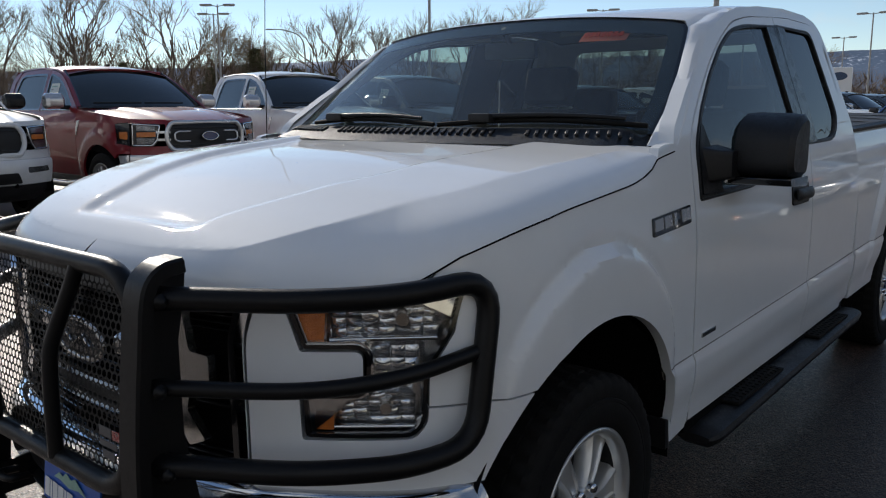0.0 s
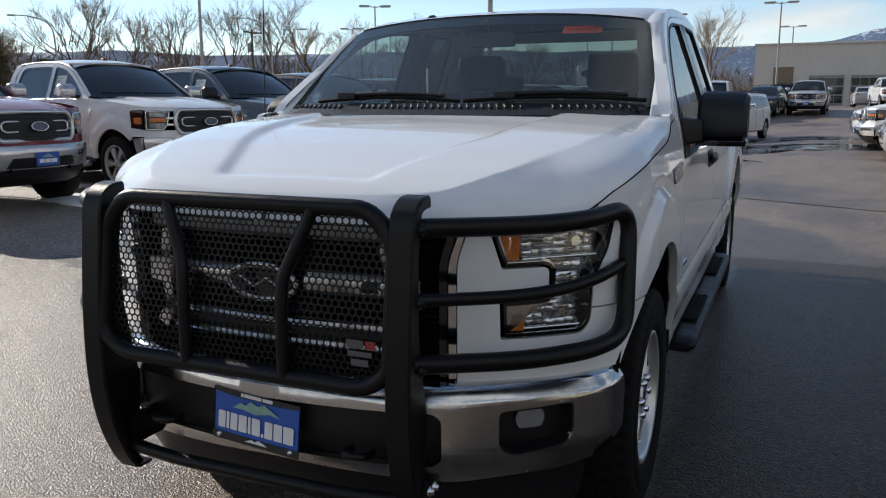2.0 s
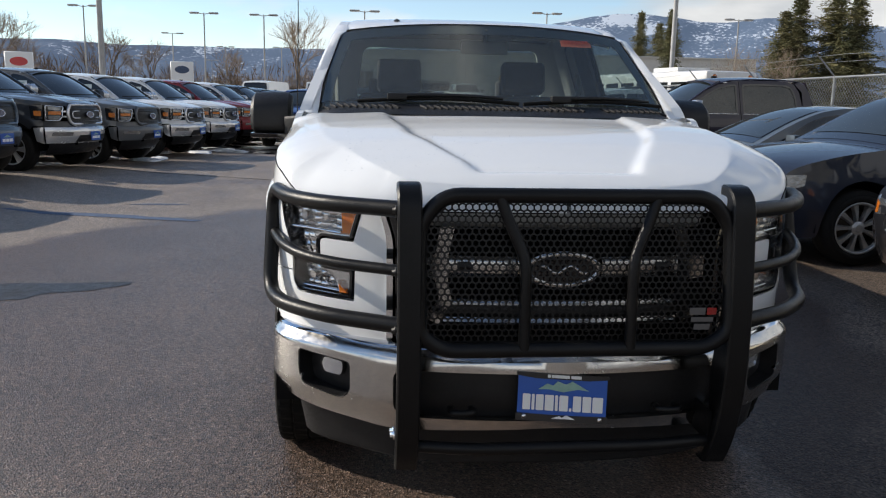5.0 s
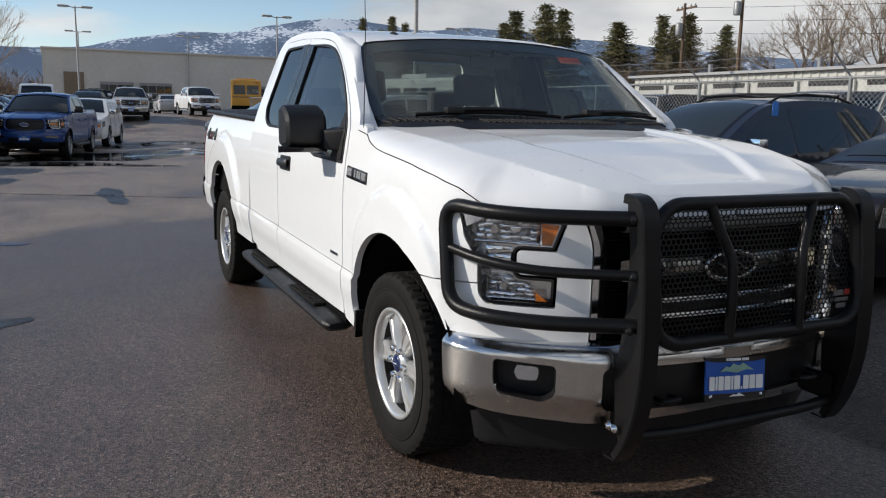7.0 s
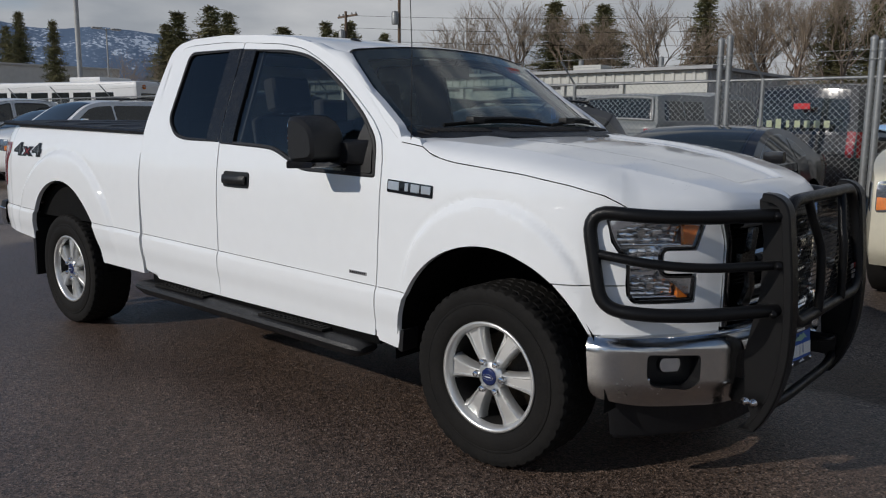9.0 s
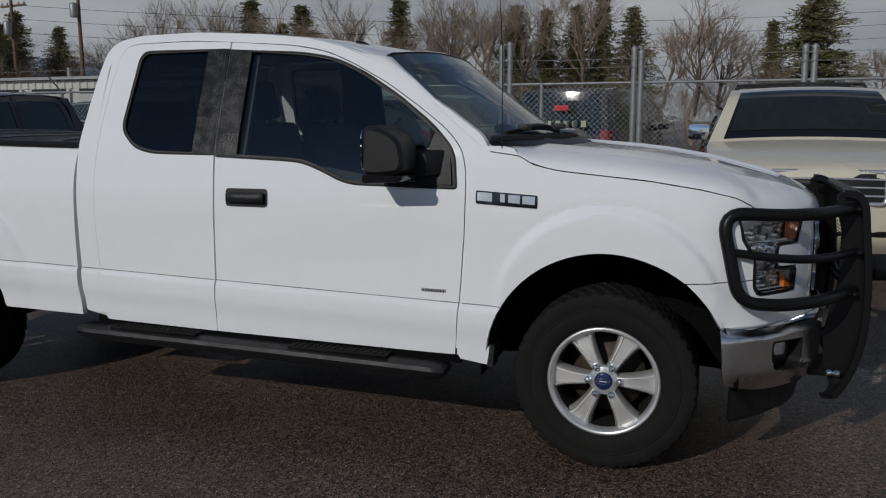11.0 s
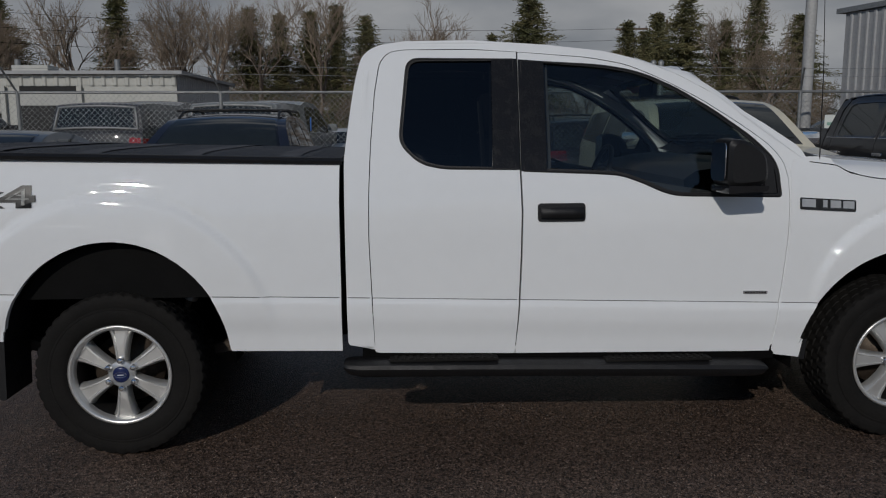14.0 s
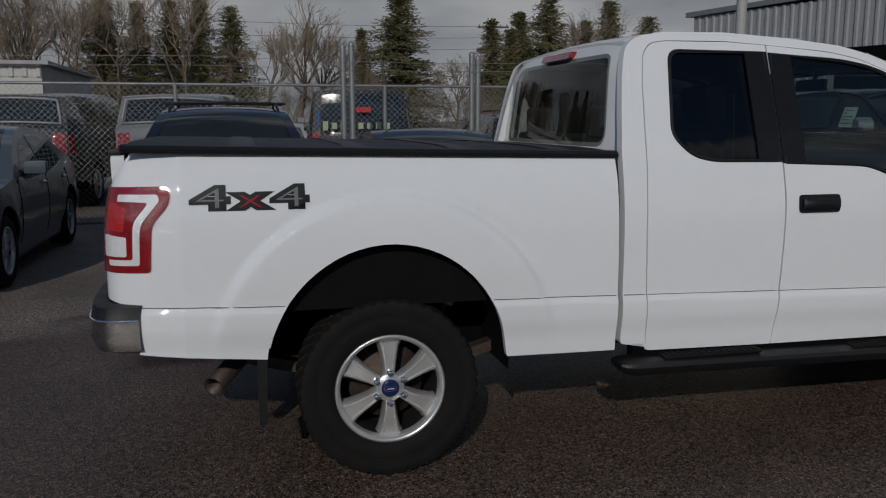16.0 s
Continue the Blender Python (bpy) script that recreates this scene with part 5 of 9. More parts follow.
grille = part("grille", loft([[(front_x(y) - 0.07, y, z) for y in GRILLE_Y] for z in (0.64, 0.75, 0.85, 0.95, 1.085)]), DARK, truck, "dark grille with three grey bars")
def grille_strip(name, y0, y1, z, h, deep, material, out=0.0):
    rows = [[(front_x(y) - 0.035 + out + deep * math.cos(a), y, z + h * math.sin(a)) for y in np.linspace(y0, y1, 25)] for a in np.linspace(-2.0, 2.0, 7)]
    return part(name, loft(rows), material, grille)


grille_strip("grille_bar", -0.45, 0.45, 1.062, 0.034, 0.03, GALV)
for z in (1.018, 0.840, 0.700):
    for k in range(3):
        grille_strip("grille_vane", -0.50, 0.50, z - 0.016 * k, 0.004, 0.012, GLOSS, -0.015)
for s in (1, -1):
    # bar beside the emblem, with a dark slot in it
    grille_strip("grille_bar", s * 0.12, s * 0.385, 0.902, 0.033, 0.026, STEEL)
    grille_strip("bar_slot", s * 0.30, s * 0.345, 0.902, 0.020, 0.020, PLASTIC, 0.012)
    # hooked blocks that close the bars at each end
    hook = [(0.355, 1.03), (0.40, 1.03), (0.415, 0.94), (0.47, 0.935), (0.47, 0.865), (0.415, 0.860), (0.40, 0.80), (0.45, 0.735), (0.40, 0.715), (0.36, 0.79), (0.375, 0.87), (0.375, 0.935)]
    part("grille_hook", extrude(fillet(hook, 0.008, 3), 0.02, lambda a, b, c, s=s: Vector((front_x(a) - 0.02 + c, s * a, b))), STEEL, grille, "satin chrome hooked grille block")
for z in (0.785, 0.728):
    grille_strip("grille_bar", -0.385, 0.385, z, 0.013, 0.022, STEEL)
grille_strip("bar_inlay", -0.38, 0.38, 0.757, 0.016, 0.010, PLASTIC)
oval = [(0.885, 0.116 * math.cos(2 * math.pi * k / 40) - 0.012, 0.900 + 0.050 * math.sin(2 * math.pi * k / 40)) for k in range(40)]
emb = part("emblem", extrude([(p[1], p[2]) for p in oval], 0.012, lambda a, b, c: Vector((0.878 + c, a, b))), GLOSS, grille, "dark oval emblem with a chrome rim, plain")
part("emblem_rim", tube(oval, 0.010, 8, closed=True), STEEL, emb)
part("emblem_stroke", tube([(0.893, y - 0.012, 0.900 + 0.012 * math.sin(y * 70)) for y in np.linspace(-0.075, 0.075, 24)], 0.006, 6), STEEL, emb)
part("radiator", box((0.02, 1.1, 0.42), (0.72, 0, 0.86), 0.004), DARK, truck)

BLINE = curve([(0.455, 0.962), (0.53, 0.950), (0.61, 0.905), (0.70, 0.808), (0.79, 0.680), (0.862, 0.562), (0.905, 0.42), (0.935, 0.2), (0.942, 0.0)], 10)
BUMP_AT, BUMP_LEN = plan_of(BLINE)


def bumper_skin(s):
    def at(u, z, off=0.0):
        x, y, dx, dy = BUMP_AT(u)
        nx, ny = abs(dy), abs(dx)
        d = off - 0.030 * smoothstep(0.60, 0.645, z) - 0.045 * smoothstep(0.47, 0.36, z) + 0.0
        return Vector((x + nx * d, s * (y + ny * d), z))
    return at


for s in (1, -1):
    skin = bumper_skin(s)
    L = BUMP_LEN
    fog_hole = fillet([(0.235, 0.585, 0.02), (0.455, 0.572, 0.02), (0.455, 0.465, 0.03), (0.41, 0.437, 0.02), (0.255, 0.462, 0.03), (0.235, 0.50, 0.02)], 0.02)
    outer = fillet([(0.0, 0.638, 0.01), (L, 0.634, 0.0), (L, 0.572, 0.0), (0.64, 0.575, 0.03), (0.615, 0.555, 0.02), (0.615, 0.435, 0.02), (0.64, 0.408, 0.02), (L, 0.405, 0.0), (L, 0.375, 0.0), (0.55, 0.355, 0.05), (0.25, 0.372, 0.05), (0.02, 0.405, 0.03)], 0.02)
    bmp = part("front_bumper", panel_mesh(outer, skin, 0.03, 0.03, holes=[fog_hole]), STEEL, truck, "brushed chrome front bumper")
    part("bumper_top", loft([[skin(u, zz, oo) for u in np.linspace(0, L, 40)] for zz, oo in ((0.637, 0.0), (0.648, -0.012), (0.652, -0.05), (0.652, -0.12))]), CHROME, bmp)
    part("top_gap", loft([[skin(u, zz, oo) for u in np.linspace(0, L, 30)] for zz, oo in ((0.645, -0.07), (0.70, -0.10))]), DARK, bmp)
    part("fog_pocket", panel_mesh(shrink(fog_hole, -0.01), lambda u, z, o, f=skin: f(u, z, o * 2.0 - 0.06), 0.03, 0.0), PLASTIC, bmp)
    part("fog_bezel", panel_mesh(shrink(fog_hole, -0.006), lambda u, z, o, f=skin: f(u, z, o * 3 - 0.002), 0.03, 0.02, holes=[shrink(fog_hole, 0.004)]), PLASTIC, bmp)
    fog_at = fillet([(0.315, 0.500), (0.300, 0.530), (0.312, 0.560), (0.392, 0.556), (0.400, 0.530), (0.388, 0.498)], 0.012)
    fog = part("fog_lamp", panel_mesh(fog_at, lambda u, z, o, f=skin: f(u, z, o - 0.050), 0.02, 0.010), PLASTIC, bmp, "small clear fog lamp")
    part("reflector", panel_mesh(shrink(fog_at, 0.004), lambda u, z, o, f=skin: f(u, z, o - 0.044), 0.02, 0), REFLECTOR, fog)
    part("fog_lens", panel_mesh(fog_at, lambda u, z, o, f=skin: f(u, z, o - 0.036), 0.02, 0.0), LENS, fog)
    part("fog_lip", tube([skin(u, z, -0.006) for u, z in fillet([(0.462, 0.53), (0.462, 0.462, 0.03), (0.412, 0.430, 0.02), (0.250, 0.455, 0.03), (0.242, 0.49)], 0.01)[1:-1]], 0.006, 6), CHROME, bmp)
    part("bumper_mouth", panel_mesh(fillet([(0.60, 0.59), (L, 0.59), (L, 0.39), (0.60, 0.395)], 0.004), lambda u, z, o, f=skin: f(u, z, o - 0.035), 0.05, 0.0), PLASTIC, bmp, "black bumper insert")
    part("air_dam", panel_mesh([(0.10, 0.235), (0.08, 0.40), (L, 0.40), (L, 0.235)], lambda u, z, o, f=skin: f(u, 0.45, o - 0.075 + 0.18 * (z - 0.4)) * 1.0 + Vector((0, 0, z - 0.45)), 0.05, 0.02), PLASTIC, truck, "black lower air dam")
    part("skid_edge", tube([skin(u, 0.42, -0.11) + Vector((0, 0, -0.19)) for u in np.linspace(0.12, L, 24)], 0.014, 8), PLASTIC, truck)
    part("tow_hook", tube(curve([(0.93, s * 0.30, 0.46), (0.975, s * 0.30, 0.465), (0.985, s * 0.335, 0.465), (0.975, s * 0.365, 0.465), (0.93, s * 0.365, 0.46)], 6), 0.011, 8), GUARD, truck)
plate_y, plate_z = -0.010, 0.496


def on_plate(a, b, x):
    """A point of the plate, which leans back and hangs 4 degrees askew."""
    return Vector((x - 0.08 * b, plate_y + a * 0.95 + 0.03 * b, plate_z + b * 0.9 - 0.077 * a))


pl = part("dealer_plate", extrude(fillet([(-0.152, -0.080), (-0.152, 0.080), (0.152, 0.080), (0.152, -0.080)], 0.008), 0.006, lambda a, b, c: on_plate(a, b, 0.941 + c)), BLUE, truck, "blue dealer plate with plain pale shapes")
plate_at = lambda off: (lambda a, b, c: on_plate(a, b, 0.947 + off + c))
part("plate_frame", extrude(fillet([(-0.158, -0.086), (-0.158, -0.060), (-0.05, -0.062), (0.05, -0.062), (0.158, -0.060), (0.158, -0.086)], 0.004), 0.003, plate_at(0.0005)), BLACKPRINT, pl)
part("plate_frame", extrude(fillet([(-0.158, 0.086), (-0.158, 0.074), (-0.09, 0.066), (0.09, 0.066), (0.158, 0.074), (0.158, 0.086)], 0.004), 0.003, plate_at(0.0005)), BLACKPRINT, pl)
for k, w in enumerate((0.026, 0.010, 0.026, 0.030, 0.010, 0.030, 0.008, 0.028, 0.030, 0.036)):
    y0 = -0.136 + sum((0.026, 0.010, 0.026, 0.030, 0.010, 0.030, 0.008, 0.028, 0.030, 0.036)[:k]) + 0.0045 * k
    h = 0.056 if w != 0.008 else 0.012
    part("plate_mark", extrude(fillet([(y0, -0.046), (y0, -0.046 + h), (y0 + w, -0.046 + h), (y0 + w, -0.046)], 0.004), 0.001, plate_at(0.004)), WHITEPRINT, pl, "plain pale bar")
for pts_ in ([(-0.085, 0.028), (-0.055, 0.050), (-0.035, 0.044), (-0.02, 0.060), (0.01, 0.050), (0.03, 0.062), (0.09, 0.030), (0.05, 0.034), (0.0, 0.022), (-0.05, 0.030)],):
    part("plate_hill", extrude(pts_, 0.001, plate_at(0.004)), GREENPRINT, pl, "pale green hill shape")
part("plate_hill", extrude([(-0.035, -0.074), (-0.01, -0.064), (0.0, -0.069), (0.015, -0.060), (0.045, -0.074)], 0.001, plate_at(0.0042)), WHITEPRINT, pl)
for a0, a1 in ((-0.055, -0.045), (-0.042, 0.02), (0.025, 0.06)):
    part("plate_mark", extrude([(a0, 0.071), (a0, 0.082), (a1, 0.082), (a1, 0.071)], 0.001, plate_at(0.0042)), WHITEPRINT, pl)
for y in (-0.13, 0.13):
    part("plate_bolt", lathe([(0.008, 0.0), (0.008, 0.006), (0.0004, 0.007)], 12), CHROME, pl).matrix_basis = Matrix.Translation(on_plate(y, -0.07, 0.950)) @ pose(0, 0, 0, 0, 0, -90)

# brush guard
POST_Y = 0.506
guard = new("brush_guard")
guard.parent = truck
guard["label"] = "black steel brush guard with punched mesh"
for s in (1, -1):
    front = curve([(0.925, 1.168), (0.975, 1.160), (1.012, 1.118), (1.028, 1.00), (1.043, 0.85), (1.050, 0.70), (1.045, 0.56), (1.020, 0.43), (0.980, 0.33), (0.945, 0.275)], 5)
    back = [(0.905, 0.275), (0.925, 0.32), (0.90, 0.40), (0.885, 0.55), (0.905, 0.66), (0.93, 0.80), (0.93, 1.00), (0.91, 1.10), (0.905, 1.15)]
    post = part("post", extrude([(a, b) for a, b in front] + back, 0.008, lambda a, b, c: Vector((a, s * (POST_Y - 0.005 + c), b))), GUARD, guard)
    rows = []
    for i, (a, b) in enumerate(front):
        j = min(i + 1, len(front) - 1)
        k = max(i - 1, 0)
        t = Vector((front[j][0] - front[k][0], 0, front[j][1] - front[k][1])).normalized()
        nrm = Vector((-t.z, 0, t.x))
        c = Vector((a, 0, b))
        ring = []
        for q, d in ((-1, -0.020), (-1, 0.004), (-0.85, 0.010), (0.85, 0.010), (1, 0.004), (1, -0.020), (0.9, -0.022), (0.86, -0.002), (-0.86, -0.002), (-0.9, -0.022)):
            p = c + nrm * d * (1 if nrm.x > -0.2 else 1)
            ring.append((p.x, s * (POST_Y + 0.036 * q), p.z))
        rows.append(ring)
    part("post_flange", loft(rows, closed=True, caps=True), GUARD, post)
    part("post_foot", box((0.055, 0.072, 0.008), (0.918, s * POST_Y, 0.270), 0.003), GUARD, post)
    def bend(points, r):
        out = [Vector(points[0])]
        for i in range(1, len(points) - 1):
            a, b, c = (Vector(p) for p in points[i - 1:i + 2])
            d1, d2 = (a - b), (c - b)
            t = min(r, d1.length * 0.48, d2.length * 0.48)
            p1, p2 = b + d1.normalized() * t, b + d2.normalized() * t
            for k in range(7):
                q = k / 6
                out.append((1 - q) ** 2 * p1 + 2 * q * (1 - q) * b + q * q * p2)
        return out + [Vector(points[-1])]
    wingloop = bend([(0.985, s * 0.49, 1.098), (0.80, s * 0.77, 1.096), (0.635, s * 0.895, 1.098), (0.435, s * 0.950, 1.112), (0.515, s * 0.965, 0.758), (0.67, s * 0.915, 0.746), (0.83, s * 0.77, 0.744), (0.995, s * 0.49, 0.745)], 0.10)
    part("wing_tube", tube(wingloop, 0.0255, 14), GUARD, guard)
    mid = curve([(1.00, s * 0.49, 0.915), (0.85, s * 0.72, 0.915), (0.74, s * 0.835, 0.922), (0.62, s * 0.905, 0.935), (0.475, s * 0.950, 0.955)], 5)
    part("wing_rail", tube(mid, 0.0175, 12), GUARD, guard)
    for bx, bz in ((0.985, 1.098), (1.0, 0.915), (0.992, 0.735), (0.945, 0.385), (0.915, 0.385)):
        part("bolt", lathe([(0.016, 0.0), (0.016, 0.005), (0.009, 0.006), (0.009, 0.014), (0.0004, 0.015)], 10, centre=(bx, 0, bz)), CHROME if bz < 0.5 else GUARD, guard).matrix_basis = Matrix.Translation((0, s * (POST_Y + 0.036), 0)) @ Matrix.Diagonal((1, s, 1, 1))
    part("post_bracket", box((0.22, 0.012, 0.10), (0.86, s * 0.475, 0.40), 0.004), GUARD, guard)
ring = []
for p in fillet([(-0.478, 0.735), (-0.478, 1.06), (-0.405, 1.145), (0.405, 1.145), (0.478, 1.06), (0.478, 0.735), (0.405, 0.685), (-0.405, 0.685)], 0.05, 5):
    ring.append((1.000 + 0.045 * smoothstep(1.15, 0.75, p[1]) - 0.02 * abs(p[0]), p[0], p[1]))
part("centre_frame", tube(ring, 0.0235, 12, closed=True), GUARD, guard)
for s in (1, -1):
    bar = curve([(0.998, s * 0.240, 1.142), (1.010, s * 0.217, 1.08), (1.030, s * 0.176, 0.985), (1.040, s * 0.165, 0.94), (1.046, s * 0.163, 0.86), (1.048, s * 0.163, 0.69)], 4)
    part("centre_bar", tube(bar, 0.0175, 10), GUARD, guard)
part("lower_tube", tube(bend([(0.95, -0.51, 0.35), (0.98, -0.3, 0.345), (0.98, 0.3, 0.345), (0.95, 0.51, 0.35)], 0.15), 0.02, 12), GUARD, guard)
bm = bmesh.new()
pitch = 0.0205
for j in range(int(0.45 / (pitch * 0.866)) + 1):
    for i in range(int(0.93 / pitch) + 1):
        y, z = -0.462 + i * pitch + (pitch / 2 if j % 2 else 0), 0.700 + j * pitch * 0.866
        if abs(y) > 0.463 or (abs(y) > 0.405 and z > 1.06 and (abs(y) - 0.405) * 1.2 + (z - 1.06) > 0.09) or z > 1.135:
            continue
        o, h = [], []
        for k in range(6):
            a = math.pi / 6 + math.pi / 3 * k
            for rr, lst in ((pitch / 1.732, o), (pitch / 1.732 * 0.735, h)):
                yy, zz = y + rr * math.cos(a), z + rr * math.sin(a)
                lst.append(bm.verts.new((0.985 + 0.045 * smoothstep(1.15, 0.75, zz) - 0.02 * abs(yy), yy, zz)))
        for k in range(6):
            bm.faces.new((o[k], o[(k + 1) % 6], h[(k + 1) % 6], h[k]))
part("punched_mesh", bm, GUARD, guard, "black hexagon-punched mesh", smooth=False)
for k, (w, m) in enumerate(((0.05, WHITEPRINT), (0.03, REDPRINT))):
    part("maker_mark", box((0.002, w, 0.022), (1.034, 0.375 + (0.0 if k == 0 else 0.045), 0.80), 0.0005, 1), mat("grey_mark", (0.09, 0.085, 0.085), 0.5) if k == 0 else REDLENS, guard, "plain small mark")
part("maker_mark", box((0.002, 0.07, 0.014), (1.036, 0.39, 0.775), 0.0005, 1), bpy.data.materials["grey_mark"], guard)
part("maker_mark", box((0.002, 0.05, 0.018), (1.037, 0.39, 0.752), 0.0005, 1), bpy.data.materials["grey_mark"], guard)

# cowl, wipers, antenna
def cowl_at(d, y):
    t = (d + 0.08) / 0.17
    return Vector((-0.335 - 0.16 * (abs(y) / 0.8) ** 2.2 + d, y, 1.405 - 0.030 * t - 0.012 * t * t - 0.055 * smoothstep(0.74, 0.92, abs(y))))


cowl = part("cowl_panel", loft([[cowl_at(d, y) for y in np.linspace(-0.91, 0.91, 41)] for d in (-0.08, -0.03, 0.02, 0.11)]), PLASTIC, truck, "black slotted cowl panel")
for k in range(52):
    y = -0.80 + k * 1.6 / 51
    if abs(abs(y) - 0.42) > 0.05:
        part("cowl_slat", box((0.066, 0.011, 0.010), cowl_at(0.0, y) + Vector((0, 0, 0.003)), 0.002, 1, turn=Matrix.Rotation(0.45, 3, "Z") @ Matrix.Rotation(0.2, 3, "Y")), PLASTIC, cowl)
for y0, y1 in ((0.30, 0.80), (-0.46, 0.06)):
    w = part("wiper", tube([windshield(y0 + (y1 - y0) * t, 1.412 + 0.010 * math.sin(t * 3), 0.036 - 0.016 * t) for t in np.linspace(-0.05, 0.9, 12)], 0.010, 8, taper=0.007), PLASTIC, truck, "black wiper arm and blade")
    part("blade", tube([windshield(y0 - 0.20 + (y1 - y0 + 0.22) * t, 1.400 + 0.018 * math.sin(t * 3.1), 0.014) for t in np.linspace(0, 1, 14)], 0.009, 6), RUBBER, w)
    part("wiper_pivot", box((0.05, 0.09, 0.03), windshield(y0 - 0.02, 1.412, 0.03), 0.01), PLASTIC, w)
part("antenna_base", lathe([(0.014, -0.03), (0.017, 0.0), (0.011, 0.03), (0.004, 0.045)], 12), PLASTIC, truck).matrix_basis = pose(-0.450, -0.928, 1.285, 90, 0, 0)
part("antenna", tube([(-0.450, -0.935, 1.285), (-0.455, -0.925, 1.75), (-0.475, -0.925, 2.15)], 0.0028, 6, taper=0.0015), PLASTIC, truck, "thin black antenna")

# underbody and cabin
part("frame", box((5.1, 0.9, 0.16), (-1.95, 0, 0.50), 0.02), DARK, truck)
part("floor_pan", box((2.10, 1.78, 0.06), (-1.58, 0, 0.52), 0.01), DARK, truck)
part("firewall", box((0.05, 1.70, 0.72), (-0.50, 0, 0.92), 0.01), DARK, truck)
part("engine_bay", box((1.15, 1.02, 0.40), (0.10, 0, 0.80), 0.05), DARK, truck)
part("axle", tube([(0, -0.72, 0.385), (0, 0.72, 0.385)], 0.05, 10), DARK, truck)
part("axle", tube([(-3.683, -0.72, 0.385), (-3.683, 0.72, 0.385)], 0.06, 10), DARK, truck)
part("spare_tyre", lathe([(0.18, -0.1), (0.38, -0.11), (0.39, 0), (0.38, 0.11), (0.18, 0.1)], 32, close=True), RUBBER, truck).matrix_basis = pose(-4.30, 0, 0.58, 90, 0, 0)
for s in (1, -1):
    part("door_card", extrude(fillet([(-2.48, 0.56), (-2.48, 1.28), (-1.3, 1.26), (-0.70, 1.16), (-0.66, 0.56)], 0.02), 0.03, lambda a, b, c: Vector((a, s * (0.865 + c), b))), DASH, truck)
    part("pillar_lining", extrude(fillet([(-1.99, 1.25), (-1.97, 1.80), (-1.70, 1.80), (-1.70, 1.25)], 0.02), 0.02, lambda a, b, c: Vector((a, s * (0.86 + c - 0.36 * (b - 1.41)), b))), DASH, truck)
dash_rows = []
for y in np.linspace(-0.80, 0.80, 33):
    hump = 0.035 * math.exp(-((y - 0.37) / 0.16) ** 2)
    f = 0.16 * (abs(y) / 0.8) ** 2.2
    dash_rows.append([(-0.42 - f, y, 1.32), (-0.55 - f * 0.7, y, 1.325), (-0.80, y, 1.312 + hump), (-0.98, y, 1.292 + hump), (-1.04, y, 1.25), (-1.03, y, 1.15), (-0.98, y, 1.00), (-0.90, y, 0.85)])
part("dashboard", loft(dash_rows), DASH, truck)
part("centre_console", box((0.75, 0.30, 0.34), (-1.35, 0, 0.75), 0.03), DASH, truck)
wheel = [(-1.16 + 0.055 * math.sin(a) * 1.0, 0.37 + 0.185 * math.cos(a), 1.205 + 0.175 * math.sin(a)) for a in np.linspace(0, 2 * math.pi, 40, endpoint=False)]
sw = part("steering_wheel", tube(wheel, 0.016, 10, closed=True), DASH, truck, "black steering wheel")
part("wheel_hub", box((0.06, 0.20, 0.11), (-1.13, 0.37, 1.20), 0.03), DASH, sw)
for y in (0.37 - 0.13, 0.37 + 0.13):
    part("wheel_spoke", box((0.03, 0.11, 0.035), (-1.145, y, 1.205), 0.01), GALV, sw)
part("steering_column", tube([(-1.12, 0.37, 1.20), (-0.85, 0.37, 1.10)], 0.05, 10), DASH, sw)


def seat(y, x0=-1.55, wide=0.52, rest=True):
    st = new("seat")
    st.parent = truck
    part("cushion", box((0.52, wide, 0.18), (x0 + 0.05, y, 0.82), 0.06, 3), CLOTH, st)
    lean = Matrix.Rotation(-0.22, 3, "Y")
    part("backrest", box((0.16, wide, 0.66), (x0 - 0.28, y, 1.13), 0.06, 3, turn=lean), CLOTH, st)
    if rest:
        part("headrest", box((0.11, 0.28, 0.20), (x0 - 0.38, y, 1.575), 0.045, 3, turn=lean), CLOTH, st)
        for q in (-0.06, 0.06):
            part("headrest_post", tube([(x0 - 0.36, y + q, 1.44), (x0 - 0.375, y + q, 1.52)], 0.006, 6), CHROME, st)
    return st


seat(0.40)
seat(-0.40)
part("jump_seat", box((0.16, 0.30, 0.50), (-1.80, 0, 1.10), 0.05, 3), CLOTH, truck)
rear = new("rear_bench")
rear.parent = truck
part("cushion", box((0.42, 1.45, 0.16), (-2.22, 0, 0.84), 0.05, 3), CLOTH, rear)
part("backrest", box((0.12, 1.50, 0.56), (-2.48, 0, 1.15), 0.04, 3), CLOTH, rear)
for y in (-0.45, 0.45):
    part("headrest", box((0.10, 0.26, 0.17), (-2.50, y, 1.49), 0.04, 3), CLOTH, rear)
mirror = part("rear_view_mirror", box((0.03, 0.25, 0.07), (-0.985, 0.0, 1.70), 0.012), DASH, truck)
part("mirror_stem", tube([(-0.97, 0, 1.73), (-0.93, 0, 1.785)], 0.012, 8), DASH, mirror)
for y in (0.38, -0.38):
    part("sun_visor", box((0.16, 0.42, 0.018), (-1.16, y, 1.772), 0.008, 2, turn=Matrix.Rotation(0.18, 3, "Y")), LINING, truck)
for s in (1, -1):
    part("seat_belt", tube([(-2.02, s * 0.80, 1.62), (-1.98, s * 0.78, 1.10), (-1.90, s * 0.72, 0.80)], 0.020, 6, flat=0.15), GALV, truck, "grey seat belt")


